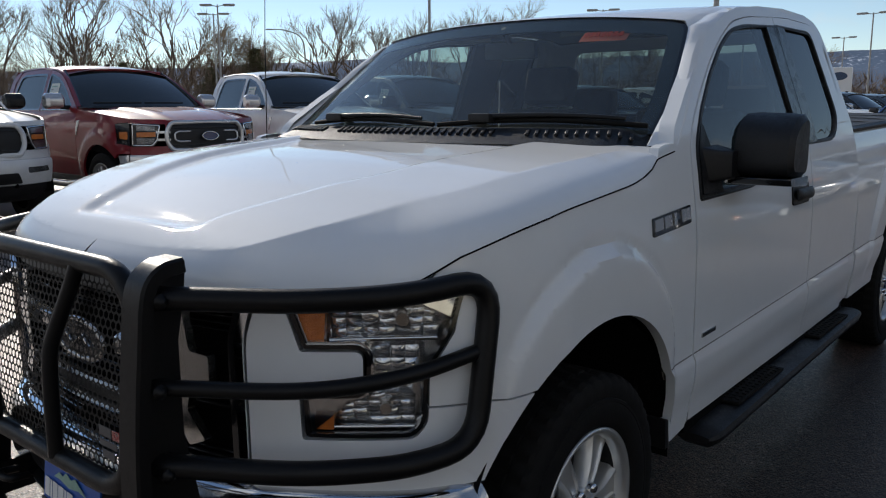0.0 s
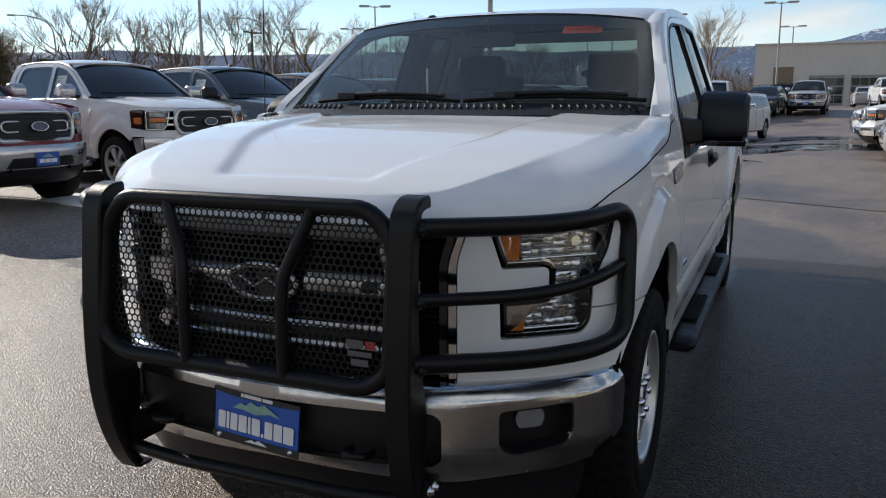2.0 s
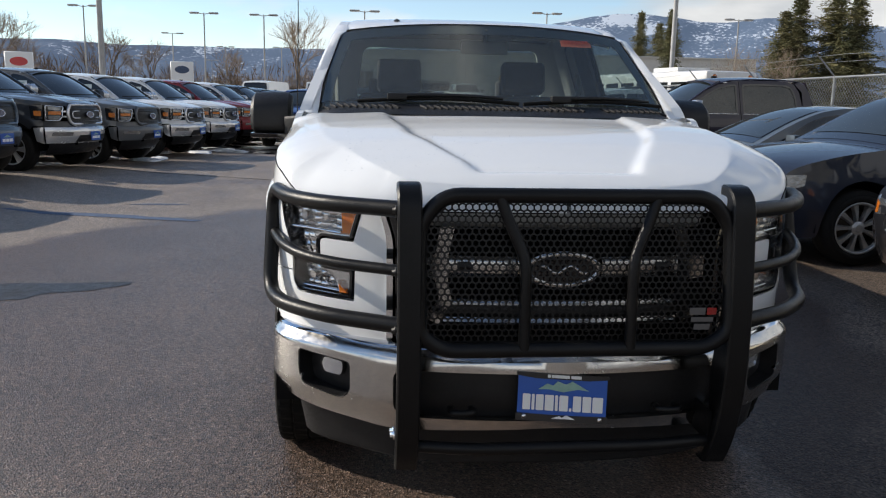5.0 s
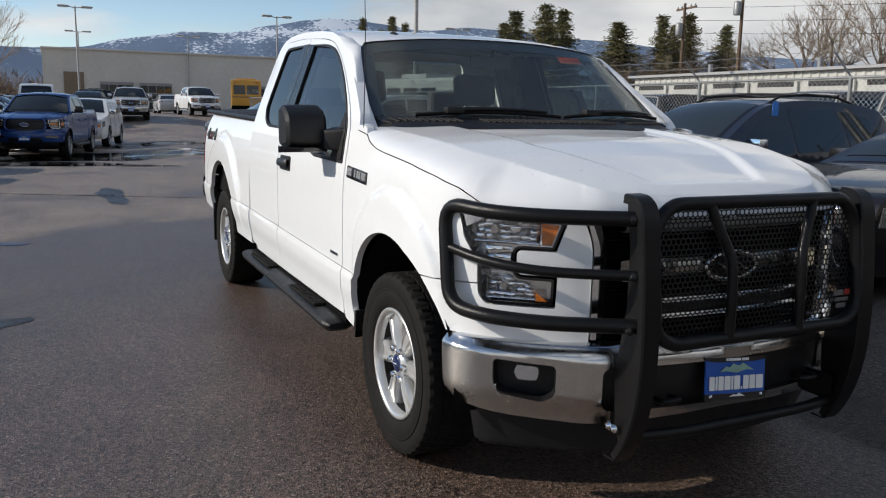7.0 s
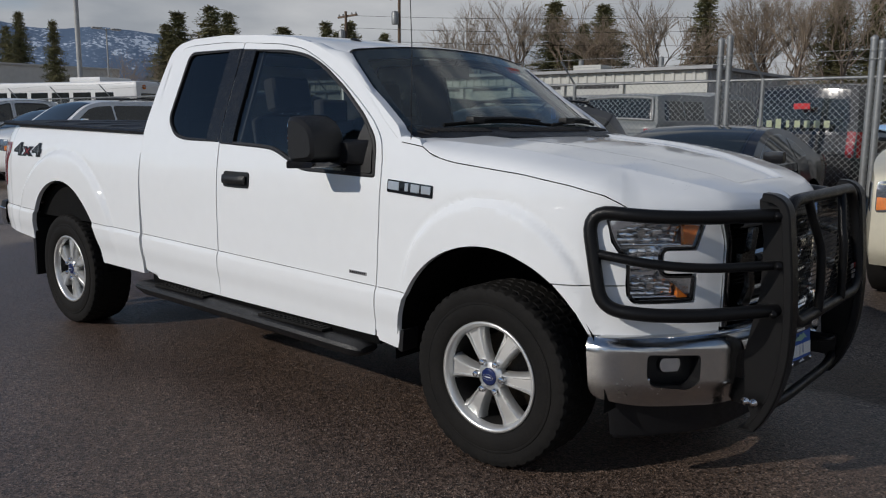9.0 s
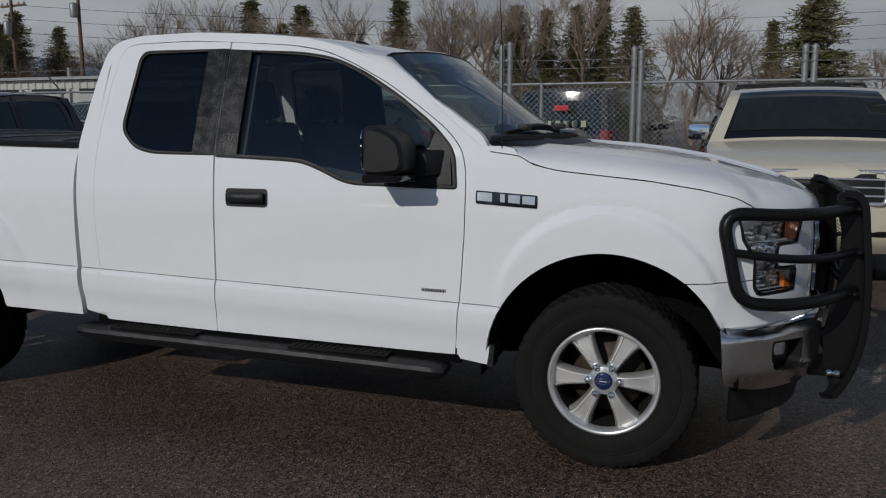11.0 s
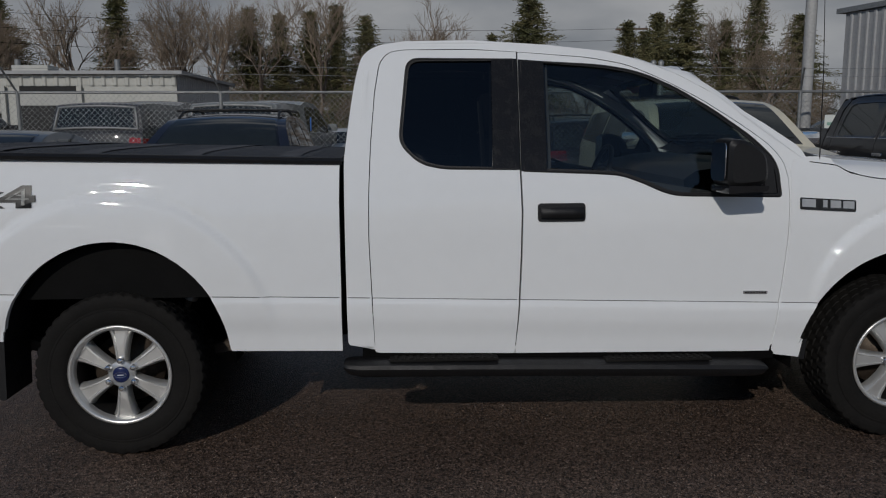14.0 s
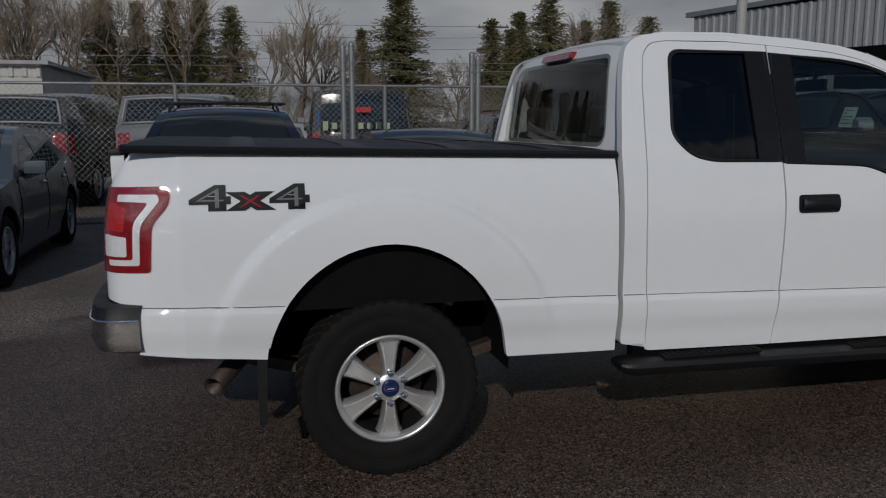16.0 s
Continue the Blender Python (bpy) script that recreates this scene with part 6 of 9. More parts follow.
# ---- other vehicles: x forward, the middle of the footprint at the origin ----
CHEAP_ALLOY = mat("plain_alloy", (0.45, 0.45, 0.45), 0.35, metal=0.7, vary=0.2, scale=8)
KINDS = {
    "pickup": dict(W=1.0, wheels=(2.02, -1.66), r=0.40, belt=1.30, slope=0.30, bow=0.16,
                   top=[(2.80, 0.42), (2.93, 0.55), (2.955, 0.80), (2.93, 1.06), (2.86, 1.165), (2.6, 1.225), (2.1, 1.30), (1.55, 1.355), (1.46, 1.37), (1.10, 1.63), (0.84, 1.80), (0.62, 1.885), (0.2, 1.93), (-0.3, 1.94),
                        (-0.80, 1.905), (-0.94, 1.85), (-1.04, 1.55), (-1.08, 1.39), (-1.14, 1.37), (-2.0, 1.375), (-2.80, 1.385), (-2.88, 1.34), (-2.93, 1.1), (-2.93, 0.62), (-2.86, 0.50)],
                   low=0.50, screen=(8, 10), back=(15, 17),
                   windows=([(1.26, 1.385), (0.78, 1.78), (0.66, 1.80), (0.30, 1.815), (0.28, 1.345), (0.92, 1.335), (1.02, 1.355)], [(0.20, 1.345), (0.22, 1.815), (-0.52, 1.82), (-0.70, 1.70), (-0.80, 1.45), (-0.74, 1.355)]),
                   grille=(0.62, 0.74, 1.10), lamps=(0.66, 0.97, 0.80, 1.10), bumper=(0.46, 0.70), plate=(0.60, 0.20), tails=(0.74, 0.97, 0.95, 1.30), doors=(1.36, 0.25, -0.80), handle=1.10),
    "canopy": None,
    "suv": dict(W=0.935, wheels=(1.34, -1.30), r=0.36, belt=1.02, slope=0.42, bow=0.22,
                top=[(2.20, 0.24), (2.31, 0.40), (2.34, 0.60), (2.28, 0.78), (2.10, 0.90), (1.6, 1.01), (1.12, 1.075), (1.02, 1.095), (0.62, 1.34), (0.32, 1.50), (0.05, 1.585), (-0.4, 1.635), (-1.1, 1.625), (-1.62, 1.555), (-1.74, 1.50),
                     (-2.00, 1.22), (-2.14, 1.02), (-2.25, 0.90), (-2.30, 0.60), (-2.20, 0.30)],
                low=0.27, screen=(7, 10), back=(14, 16),
                windows=([(0.74, 1.085), (0.30, 1.40), (0.12, 1.475), (-0.08, 1.52), (-0.10, 1.055), (0.55, 1.035)], [(-0.17, 1.06), (-0.15, 1.53), (-0.95, 1.53), (-0.98, 1.09)], [(-1.05, 1.10), (-1.02, 1.52), (-1.42, 1.46), (-1.72, 1.17), (-1.6, 1.12)]),
                grille=(0.45, 0.52, 0.80), lamps=(0.48, 0.93, 0.68, 0.83), bumper=None, plate=(0.45, 0.18), tails=(0.55, 0.92, 0.85, 1.02), doors=(0.80, -0.13, -1.02), handle=0.93),
    "big_suv": dict(W=1.0, wheels=(1.55, -1.40), r=0.39, belt=1.22, slope=0.40, bow=0.14,
                    top=[(2.42, 0.34), (2.55, 0.48), (2.58, 0.75), (2.56, 0.97), (2.46, 1.055), (2.0, 1.16), (1.42, 1.25), (1.34, 1.275), (1.02, 1.52), (0.80, 1.67), (0.58, 1.75), (0.2, 1.80), (-1.2, 1.81), (-2.1, 1.78), (-2.25, 1.71),
                         (-2.38, 1.40), (-2.44, 1.25), (-2.50, 0.95), (-2.52, 0.60), (-2.42, 0.42)],
                    low=0.38, screen=(7, 10), back=(14, 16),
                    windows=([(1.12, 1.29), (0.72, 1.61), (0.55, 1.66), (0.22, 1.69), (0.20, 1.255), (0.95, 1.245)], [(0.12, 1.255), (0.14, 1.69), (-0.85, 1.70), (-0.88, 1.26)], [(-0.97, 1.27), (-0.95, 1.695), (-1.95, 1.66), (-2.12, 1.33)]),
                    grille=(0.52, 0.76, 1.00), lamps=(0.58, 0.97, 0.76, 0.98), bumper=None, plate=(0.58, 0.18), tails=(0.78, 0.97, 0.90, 1.50), doors=(1.18, 0.16, -0.92), handle=1.10),
    "sedan": dict(W=0.91, wheels=(1.42, -1.37), r=0.335, belt=0.93, slope=0.48, bow=0.28,
                  top=[(2.20, 0.20), (2.36, 0.36), (2.40, 0.52), (2.34, 0.66), (2.10, 0.77), (1.5, 0.90), (1.05, 0.955), (0.95, 0.975), (0.50, 1.20), (0.16, 1.34), (-0.1, 1.41), (-0.45, 1.445), (-0.85, 1.42), (-1.10, 1.37), (-1.20, 1.345),
                       (-1.65, 1.13), (-1.80, 1.075), (-2.2, 1.03), (-2.36, 0.95), (-2.40, 0.55), (-2.28, 0.28)],
                  low=0.22, screen=(7, 10), back=(14, 16),
                  windows=([(0.66, 0.985), (0.20, 1.245), (0.0, 1.315), (-0.22, 1.345), (-0.26, 0.965), (0.5, 0.945)], [(-0.33, 0.97), (-0.29, 1.35), (-0.85, 1.335), (-1.25, 1.14), (-1.30, 1.04), (-1.2, 1.0)]),
                  grille=(0.42, 0.40, 0.62), lamps=(0.46, 0.90, 0.56, 0.72), bumper=None, plate=(0.40, 0.18), tails=(0.52, 0.90, 0.80, 0.96), doors=(0.86, -0.29, -1.30), handle=0.86),
    "coupe": dict(W=0.94, wheels=(1.42, -1.30), r=0.345, belt=0.95, slope=0.50, bow=0.20,
                  top=[(2.22, 0.20), (2.36, 0.34), (2.40, 0.55), (2.36, 0.74), (2.18, 0.84), (1.5, 0.93), (0.85, 0.985), (0.75, 1.00), (0.30, 1.20), (-0.02, 1.31), (-0.25, 1.355), (-0.55, 1.375), (-0.85, 1.35), (-1.02, 1.31), (-1.10, 1.29),
                       (-1.60, 1.09), (-1.75, 1.045), (-2.2, 1.02), (-2.36, 0.94), (-2.39, 0.55), (-2.28, 0.30)],
                  low=0.22, screen=(7, 10), back=(14, 16),
                  windows=([(0.48, 1.01), (0.02, 1.21), (-0.15, 1.265), (-0.42, 1.295), (-0.62, 1.285), (-0.70, 0.99), (0.3, 0.975)], [(-0.80, 1.02), (-0.74, 1.25), (-0.95, 1.20), (-1.20, 1.06)]),
                  grille=(0.52, 0.50, 0.76), lamps=(0.56, 0.93, 0.60, 0.76), bumper=None, plate=(0.44, 0.18), tails=(0.30, 0.90, 0.76, 0.92), doors=(0.62, -0.74, -0.74), handle=0.88),
    "van": dict(W=1.0, wheels=(1.75, -1.55), r=0.36, belt=1.22, slope=0.17, bow=0.14,
                top=[(2.62, 0.34), (2.74, 0.50), (2.75, 0.80), (2.66, 1.02), (2.4, 1.14), (2.10, 1.20), (1.98, 1.24), (1.90, 1.27), (1.45, 1.72), (1.22, 1.93), (0.95, 2.02), (0.3, 2.06), (-1.6, 2.06), (-2.45, 2.02), (-2.56, 1.95),
                     (-2.66, 1.40), (-2.70, 1.22), (-2.74, 0.95), (-2.74, 0.58), (-2.64, 0.44)],
                low=0.38, screen=(7, 9), back=(14, 16),
                windows=([(1.62, 1.29), (1.18, 1.74), (1.0, 1.80), (0.62, 1.81), (0.60, 1.26), (1.45, 1.25)], [(0.45, 1.30), (0.46, 1.80), (-0.85, 1.80), (-0.86, 1.30)], [(-0.98, 1.30), (-0.97, 1.80), (-2.3, 1.79), (-2.36, 1.32)]),
                grille=(0.50, 0.70, 0.98), lamps=(0.60, 0.95, 0.72, 0.98), bumper=None, plate=(0.55, 0.18), tails=(0.84, 0.98, 0.90, 1.30), doors=(1.68, 0.52, 0.52), handle=1.08),
    "high_van": None,
}
KINDS["pickup"]["top"] = [(x, z if z < 0.6 else 0.6 + (z - 0.6) * 1.05) for x, z in KINDS["pickup"]["top"]]
KINDS["pickup"]["windows"] = tuple([(x, 0.6 + (z - 0.6) * 1.05) for x, z in w] for w in KINDS["pickup"]["windows"])
KINDS["pickup"]["belt"] = 1.335
KINDS["canopy"] = dict(KINDS["pickup"], top=KINDS["pickup"]["top"][:14] + [(-0.80, 1.93), (-1.1, 1.93), (-1.6, 1.935), (-2.3, 1.93), (-2.62, 1.90), (-2.70, 1.84), (-2.82, 1.45), (-2.88, 1.36), (-2.93, 1.1), (-2.93, 0.62), (-2.86, 0.50)], back=(19, 20),
                       windows=KINDS["pickup"]["windows"] + ([(-1.20, 1.48), (-1.18, 1.80), (-1.85, 1.80), (-1.86, 1.48)], [(-1.93, 1.48), (-1.92, 1.80), (-2.50, 1.80), (-2.60, 1.48)]))
KINDS["high_van"] = dict(KINDS["van"], top=[(x, z if z < 1.9 else z + 0.42) for x, z in KINDS["van"]["top"]], windows=KINDS["van"]["windows"][:1])


def build_vehicle(kind, name, label, category, color, group="", trim=CHROME, grille_mat=PLASTIC, plate=BLUE, rails=False, spokes=6, alloy=CHEAP_ALLOY, mirror_mat=None):
    """One parked vehicle with body sides, top skin, panes, lamps, grille, doors' shut lines, mirrors and wheels."""
    k = KINDS[kind]
    W, r = k["W"], k["r"]
    owner = thing(name, label, category, group)
    top = k["top"]
    line = curve(top, 3)
    xf, xr = max(p[0] for p in top), min(p[0] for p in top)

    def half(z):
        low = W - 0.05 * smoothstep(0.55, 0.25, z) - 0.02 * smoothstep(k["belt"] - 0.35, k["belt"], z)
        return low - max(0, z - k["belt"]) * k["slope"]

    def plan(x):
        e = max((x - (xf - 0.9)) / 0.9, ((xr + 0.7) - x) / 0.7, 0)
        return 1 - 0.13 * e ** 2.2

    def bow(x, q):
        e = max((x - (xf - 0.9)) / 0.9, 0) ** 1.5
        e2 = max(((xr + 0.7) - x) / 0.7, 0) ** 1.5
        return -k["bow"] * e * q * q + 0.6 * k["bow"] * e2 * q * q

    def flank(s):
        def at(x, z, off=0.0):
            d = off
            for ax in k["wheels"]:
                d += 0.018 * smoothstep(r + 0.26, r + 0.12, math.hypot(x - ax, z - r)) * smoothstep(0.2, 0.5, z)
            return Vector((x + bow(x, 1.0), s * (half(z) * plan(x) + d), z))
        return at

    def skin(p, q, off=0.0):
        x, z = p
        crown = 0.035 * (1 - q * q) * smoothstep(0.7, 1.0, z)
        return Vector((x + bow(x, q) + (off if x > (xf + xr) / 2 else -off), q * half(z) * plan(x), z + crown + off))

    wr = r + 0.065
    outline = [p for p in line]
    outline += [(k["wheels"][1] - wr - 0.02, k["low"])] + arc(k["wheels"][1], r + 0.01, wr, 186, -6, 14) + [(k["wheels"][1] + wr + 0.03, k["low"]), (k["wheels"][0] - wr - 0.03, k["low"])] + arc(k["wheels"][0], r + 0.01, wr, 186, -6, 14)
    outline += [(k["wheels"][0] + wr + 0.02, k["low"])]
    body_parts = []
    for s in (1, -1):
        body_parts.append(part("body_side", panel_mesh(outline, flank(s), 0.14, 0.02), PAINT, owner))
        for w in k["windows"]:
            rim = fillet(w, 0.035, 4)
            part("window_surround", panel_mesh(shrink(rim, -0.018), lambda x, z, o, f=flank(s): f(x, z, o + 0.002), 0.25, 0.004), GLOSS, owner)
            part("side_window", panel_mesh(rim, lambda x, z, o, f=flank(s): f(x, z, o + 0.005), 0.25, 0.002), CARGLASS, owner)
        for xd in set(k["doors"]):
            lo, hi = k["low"] + 0.10, k["belt"] + 0.02
            part("shut_line", tube([flank(s)(xd + (0.04 if z < 0.6 else 0), z, 0.0) for z in np.linspace(lo, hi, 8)], 0.006, 4), DARK, owner)
        for xd in k["doors"][1:]:
            part("door_handle", box((0.17, 0.03, 0.035), flank(s)(xd + 0.16, k["handle"], 0.012), 0.01, 1), trim, owner)
        mx = k["windows"][0][0][0] - 0.14
        mz = k["windows"][0][0][1] + 0.06
        part("wing_mirror", box((0.13, 0.22, 0.16 if r > 0.37 else 0.13), flank(s)(mx, mz, 0.14), 0.045, 2), mirror_mat or (PAINT if kind != "pickup" else PLASTIC), owner)
        if mirror_mat is None and kind != "pickup":
            body_parts.append(owner.children[-1])
        part("mirror_arm", box((0.06, 0.12, 0.04), flank(s)(mx + 0.02, mz - 0.05, 0.03), 0.01, 1), PLASTIC, owner)
        part("sill", box((k["wheels"][0] - k["wheels"][1] - 2 * wr - 0.1, 0.10, 0.07), ((k["wheels"][0] + k["wheels"][1]) / 2, s * (W - 0.10), k["low"] - 0.01), 0.02, 1), PLASTIC, owner)
        for ax in k["wheels"]:
            wheel_parts(owner, ax, s * (W - 0.13), s, z=r, r=r, rim_r=r * 0.66, width=0.24, spokes=spokes, alloy=alloy, cap=alloy, detail=False)
            pts = arc(ax, r + 0.01, wr - 0.004, -8, 188, 12)
            part("wheel_well", loft([[(px, s * yy, pz) for px, pz in pts] for yy in (W - 0.03, W - 0.32)] + [[(ax + (px - ax) * 0.05, s * (W - 0.32), pz) for px, pz in pts]]), DARK, owner)
        y0, y1, z0, z1 = k["lamps"]
        front_pt = lambda z: (float(np.interp(z, [p[1] for p in top[:6]], [p[0] for p in top[:6]])), z)
        lamp = part("headlight", panel_mesh(fillet([(y0, z0 + 0.03), (y0 + 0.02, z1), (y1, z1 + 0.01), (y1, z0)], 0.03, 3), lambda q, z, o, s=s: skin(front_pt(z), s * q, o + 0.008), 0.08, 0.01), LAMP_UNIT, owner, "clear headlight")
        part("lamp_corner", panel_mesh([(xf - 0.34, z0 + 0.06), (xf - 0.36, z1 + 0.01), (xf - 0.10, z1), (xf - 0.06, z0)] if kind != "coupe" else [(xf - 0.3, z0), (xf - 0.3, z1), (xf - 0.1, z1), (xf - 0.06, z0)], lambda x, z, o, f=flank(s): f(x, z, o + 0.004), 0.08, 0.004), LAMP_UNIT, lamp)
        part("lamp_amber", panel_mesh(fillet([(y1 - 0.10, z0 + 0.02), (y1 - 0.10, z0 + 0.10), (y1 - 0.01, z0 + 0.11), (y1 - 0.01, z0 + 0.01)], 0.01, 2), lambda q, z, o, s=s: skin(front_pt(z), s * q, o + 0.011), 0.08, 0.004), AMBER, lamp)
        if kind in ("pickup", "canopy"):
            frame_line = fillet([(y0 + 0.01, z0 + 0.035), (y0 + 0.025, z1 - 0.012), (y1 - 0.012, z1 - 0.004), (y1 - 0.012, z0 + 0.012)], 0.02, 3)
            part("lamp_frame", tube([skin(front_pt(z), s * q, 0.012) for q, z in frame_line], 0.008, 5, closed=True), CHROME, lamp)
            part("lamp_bar", tube([skin(front_pt((z0 + z1) / 2 + 0.02), s * q, 0.014) for q in np.linspace(y0 + 0.02, y1 - 0.02, 5)], 0.010, 5), CHROME, lamp)
            part("lamp_pod", panel_mesh(fillet([(y0 + 0.05, z0 + 0.07), (y0 + 0.05, z1 - 0.04), (y1 - 0.12, z1 - 0.04), (y1 - 0.12, z0 + 0.07)], 0.02, 3), lambda q, z, o, s=s: skin(front_pt(z), s * q, o + 0.012), 0.08, 0.004), GLOSS, lamp)
            part("fog_lamp", panel_mesh(fillet([(0.66, 0.555), (0.66, 0.62), (0.86, 0.63), (0.86, 0.56)], 0.02, 3), lambda q, z, o, s=s: skin(front_pt(z), s * q, o + 0.105), 0.08, 0.004), LAMP_UNIT, owner)
            part("wing_vent", panel_mesh(fillet([(1.42, 1.02), (1.40, 1.20), (1.46, 1.22), (1.50, 1.06)], 0.01, 3), lambda x, z, o, f=flank(s): f(x, z, o + 0.006), 0.08, 0.004), CHROME, owner)
            part("window_trim", tube([flank(s)(x, z, 0.004) for x, z in ((1.05, 1.375), (0.25, 1.375), (-0.72, 1.385))], 0.008, 4), CHROME, owner)
        y0, y1, z0, z1 = k["tails"]
        rear_pt = lambda z: (float(np.interp(z, [p[1] for p in top[:-6:-1]], [p[0] for p in top[:-6:-1]])), z)
        tail = part("tail_light", panel_mesh(fillet([(y0, z0), (y0, z1), (y1, z1), (y1, z0)], 0.02, 3), lambda q, z, o, s=s: skin(rear_pt(z), s * q, o + 0.006), 0.08, 0.006), REDLENS, owner, "red tail light")
        part("tail_corner", panel_mesh([(xr + 0.04, z0), (xr + 0.04, z1), (xr + 0.22, z1), (xr + 0.18, z0)], lambda x, z, o, f=flank(s): f(x, z, o + 0.005), 0.08, 0.004), REDLENS, tail)
    cols = np.linspace(-1, 1, 15)
    body_parts.append(part("top_skin", loft([[skin(p, q) for q in cols] for p in line]), PAINT, owner))
    for name2, (i0, i1), lab in (("windscreen", k["screen"], ""), ("rear_window", k["back"], "")):
        seg = [p for p in line[i0 * 3:i1 * 3 + 1]]
        part("glass_surround", loft([[skin(p, q, 0.003) for q in np.linspace(-0.86, 0.86, 13)] for p in seg]), GLOSS, owner)
        seg2 = curve([seg[0], *seg[1:-1], seg[-1]], 1)[1:-1] if len(seg) > 4 else seg
        part(name2, loft([[skin(p, q, 0.007) for q in np.linspace(-0.825, 0.825, 13)] for p in seg2]), CARGLASS, owner)
    gy, g0, g1 = k["grille"]
    gr = part("grille", panel_mesh(fillet([(-gy, g0), (-gy, g1), (gy, g1), (gy, g0)], 0.05, 4), lambda q, z, o: skin(front_pt(z), q, o + 0.010), 0.10, 0.01), grille_mat, owner)
    ring = [skin(front_pt(z), q, 0.014) for q, z in fillet([(-gy, g0), (-gy, g1), (gy, g1), (gy, g0)], 0.05, 4)]
    part("grille_frame", tube(ring, 0.030 if kind == "pickup" else 0.020, 6, closed=True), BRIGHTWORK if trim is CHROME else trim, gr)
    for zz in (np.linspace(g0, g1, 5)[1:-1] if kind != "pickup" else (g0 + 0.12, g1 - 0.10)):
        part("grille_bar", tube([skin(front_pt(zz), q, 0.014) for q in np.linspace(-gy, gy, 9)], 0.011 if kind != "pickup" else 0.020, 5), BRIGHTWORK if kind in ("pickup", "canopy", "big_suv") else GLOSS, gr)
    zm = (g0 + g1) / 2
    part("emblem", extrude([(0.11 * math.cos(a), 0.045 * math.sin(a)) for a in np.linspace(0, 2 * math.pi, 20, endpoint=False)], 0.012, lambda a, b, c: skin(front_pt(zm + b), a / half(zm), 0.022) + Vector((c, 0, 0))), EMBLEM if kind in ("pickup", "canopy") else CHROME, gr)
    if k["bumper"]:
        b0, b1 = k["bumper"]
        rows = [[skin(front_pt(z), q, off) for q in np.linspace(-1, 1, 17)] for z, off in ((b0, 0.0), (b0 + 0.02, 0.07), (b0 + 0.10, 0.10), (b1 - 0.03, 0.10), (b1, 0.075), (b1 + 0.005, 0.0))]
        part("front_bumper", loft(rows), BRIGHTWORK, owner)
        part("bumper_mouth", panel_mesh(fillet([(-0.45, b0 + 0.03), (-0.45, b1 - 0.07), (0.45, b1 - 0.07), (0.45, b0 + 0.03)], 0.02, 3), lambda q, z, o: skin(front_pt(z), q, o + 0.104), 0.15, 0.004), PLASTIC, owner)
        rows = [[skin(rear_pt(z), q, off) for q in np.linspace(-1, 1, 17)] for z, off in ((0.52, 0.0), (0.53, 0.06), (0.72, 0.07), (0.74, 0.0))]
        part("rear_bumper", loft(rows), trim, owner)
    else:
        part("lower_intake", panel_mesh(fillet([(-0.6, k["low"] + 0.06), (-0.6, k["low"] + 0.18), (0.6, k["low"] + 0.18), (0.6, k["low"] + 0.06)], 0.03, 3), lambda q, z, o: skin(front_pt(z), q, o + 0.008), 0.12, 0.004), PLASTIC, owner)
    if plate:
        pz, ph = k["plate"][0], 0.15
        part("plate", panel_mesh(fillet([(-0.155, pz - 0.075), (-0.155, pz + 0.075), (0.155, pz + 0.075), (0.155, pz - 0.075)], 0.01, 2), lambda q, z, o: skin(front_pt(pz), q, o + 0.112) + Vector((0, 0, z - pz)), 0.1, 0.006), plate, owner, "plain dealer plate")
        part("plate_mark", panel_mesh([(-0.12, pz - 0.045), (-0.12, pz + 0.01), (0.12, pz + 0.01), (0.12, pz - 0.045)], lambda q, z, o: skin(front_pt(pz), q, o + 0.116) + Vector((0, 0, z - pz)), 0.1, 0.002), WHITEPRINT, owner)
    if kind == "canopy":
        seg = line[k["back"][0] * 3:k["back"][1] * 3 + 1]
        edge_line = [skin(seg[0], q, 0.012) for q in np.linspace(-0.90, 0.90, 9)] + [skin(p, 0.90, 0.012) for p in seg[1:]] + [skin(seg[-1], q, 0.012) for q in np.linspace(0.90, -0.90, 9)] + [skin(p, -0.90, 0.012) for p in seg[-2:0:-1]]
        part("canopy_frame", tube(edge_line, 0.022, 6, closed=True), GALV, owner, "pale frame round the canopy door")
    if kind == "pickup":
        part("bed_cover", loft([[(x, y, 1.425 + 0.012 * (1 - (y / 0.9) ** 4)) for y in np.linspace(-0.84, 0.84, 7)] for x in (-1.12, -1.9, -2.78)]), VINYL, owner)
        part("window_sticker", panel_mesh([(0.55, 1.42), (0.55, 1.70), (0.85, 1.66), (0.85, 1.42)], lambda x, z, o: flank(-1)(x, z, o + 0.008), 0.3, 0.001), PAPER, owner, "white price sheet in the window")
    lift = max(p[1] for p in top) - 1.635
    if rails:
        for s in (1, -1):
            part("roof_rail", tube([flank(s)(x, half_z + lift, -0.10) + Vector((0, 0, dz)) for x, half_z, dz in ((0.05, 1.56, 0.02), (-0.15, 1.60, 0.075), (-0.6, 1.62, 0.09), (-1.1, 1.61, 0.08), (-1.45, 1.57, 0.02))], 0.016, 6), PLASTIC, owner)
        for x in (-0.3, -1.0):
            part("roof_bar", tube([(x, -0.68, 1.70 + lift), (x, 0, 1.715 + lift), (x, 0.68, 1.70 + lift)], 0.014, 6), PLASTIC, owner)
    part("underbody", box((xf - xr - 0.5, 2 * W - 0.3, 0.10), ((xf + xr) / 2, 0, k["low"] + 0.08), 0.02, 1), DARK, owner)
    for ob in owner.children_recursive:
        if ob.type == "MESH" and PAINT.name in ob.data.materials:
            ob.color = (*color, 1)
    return owner


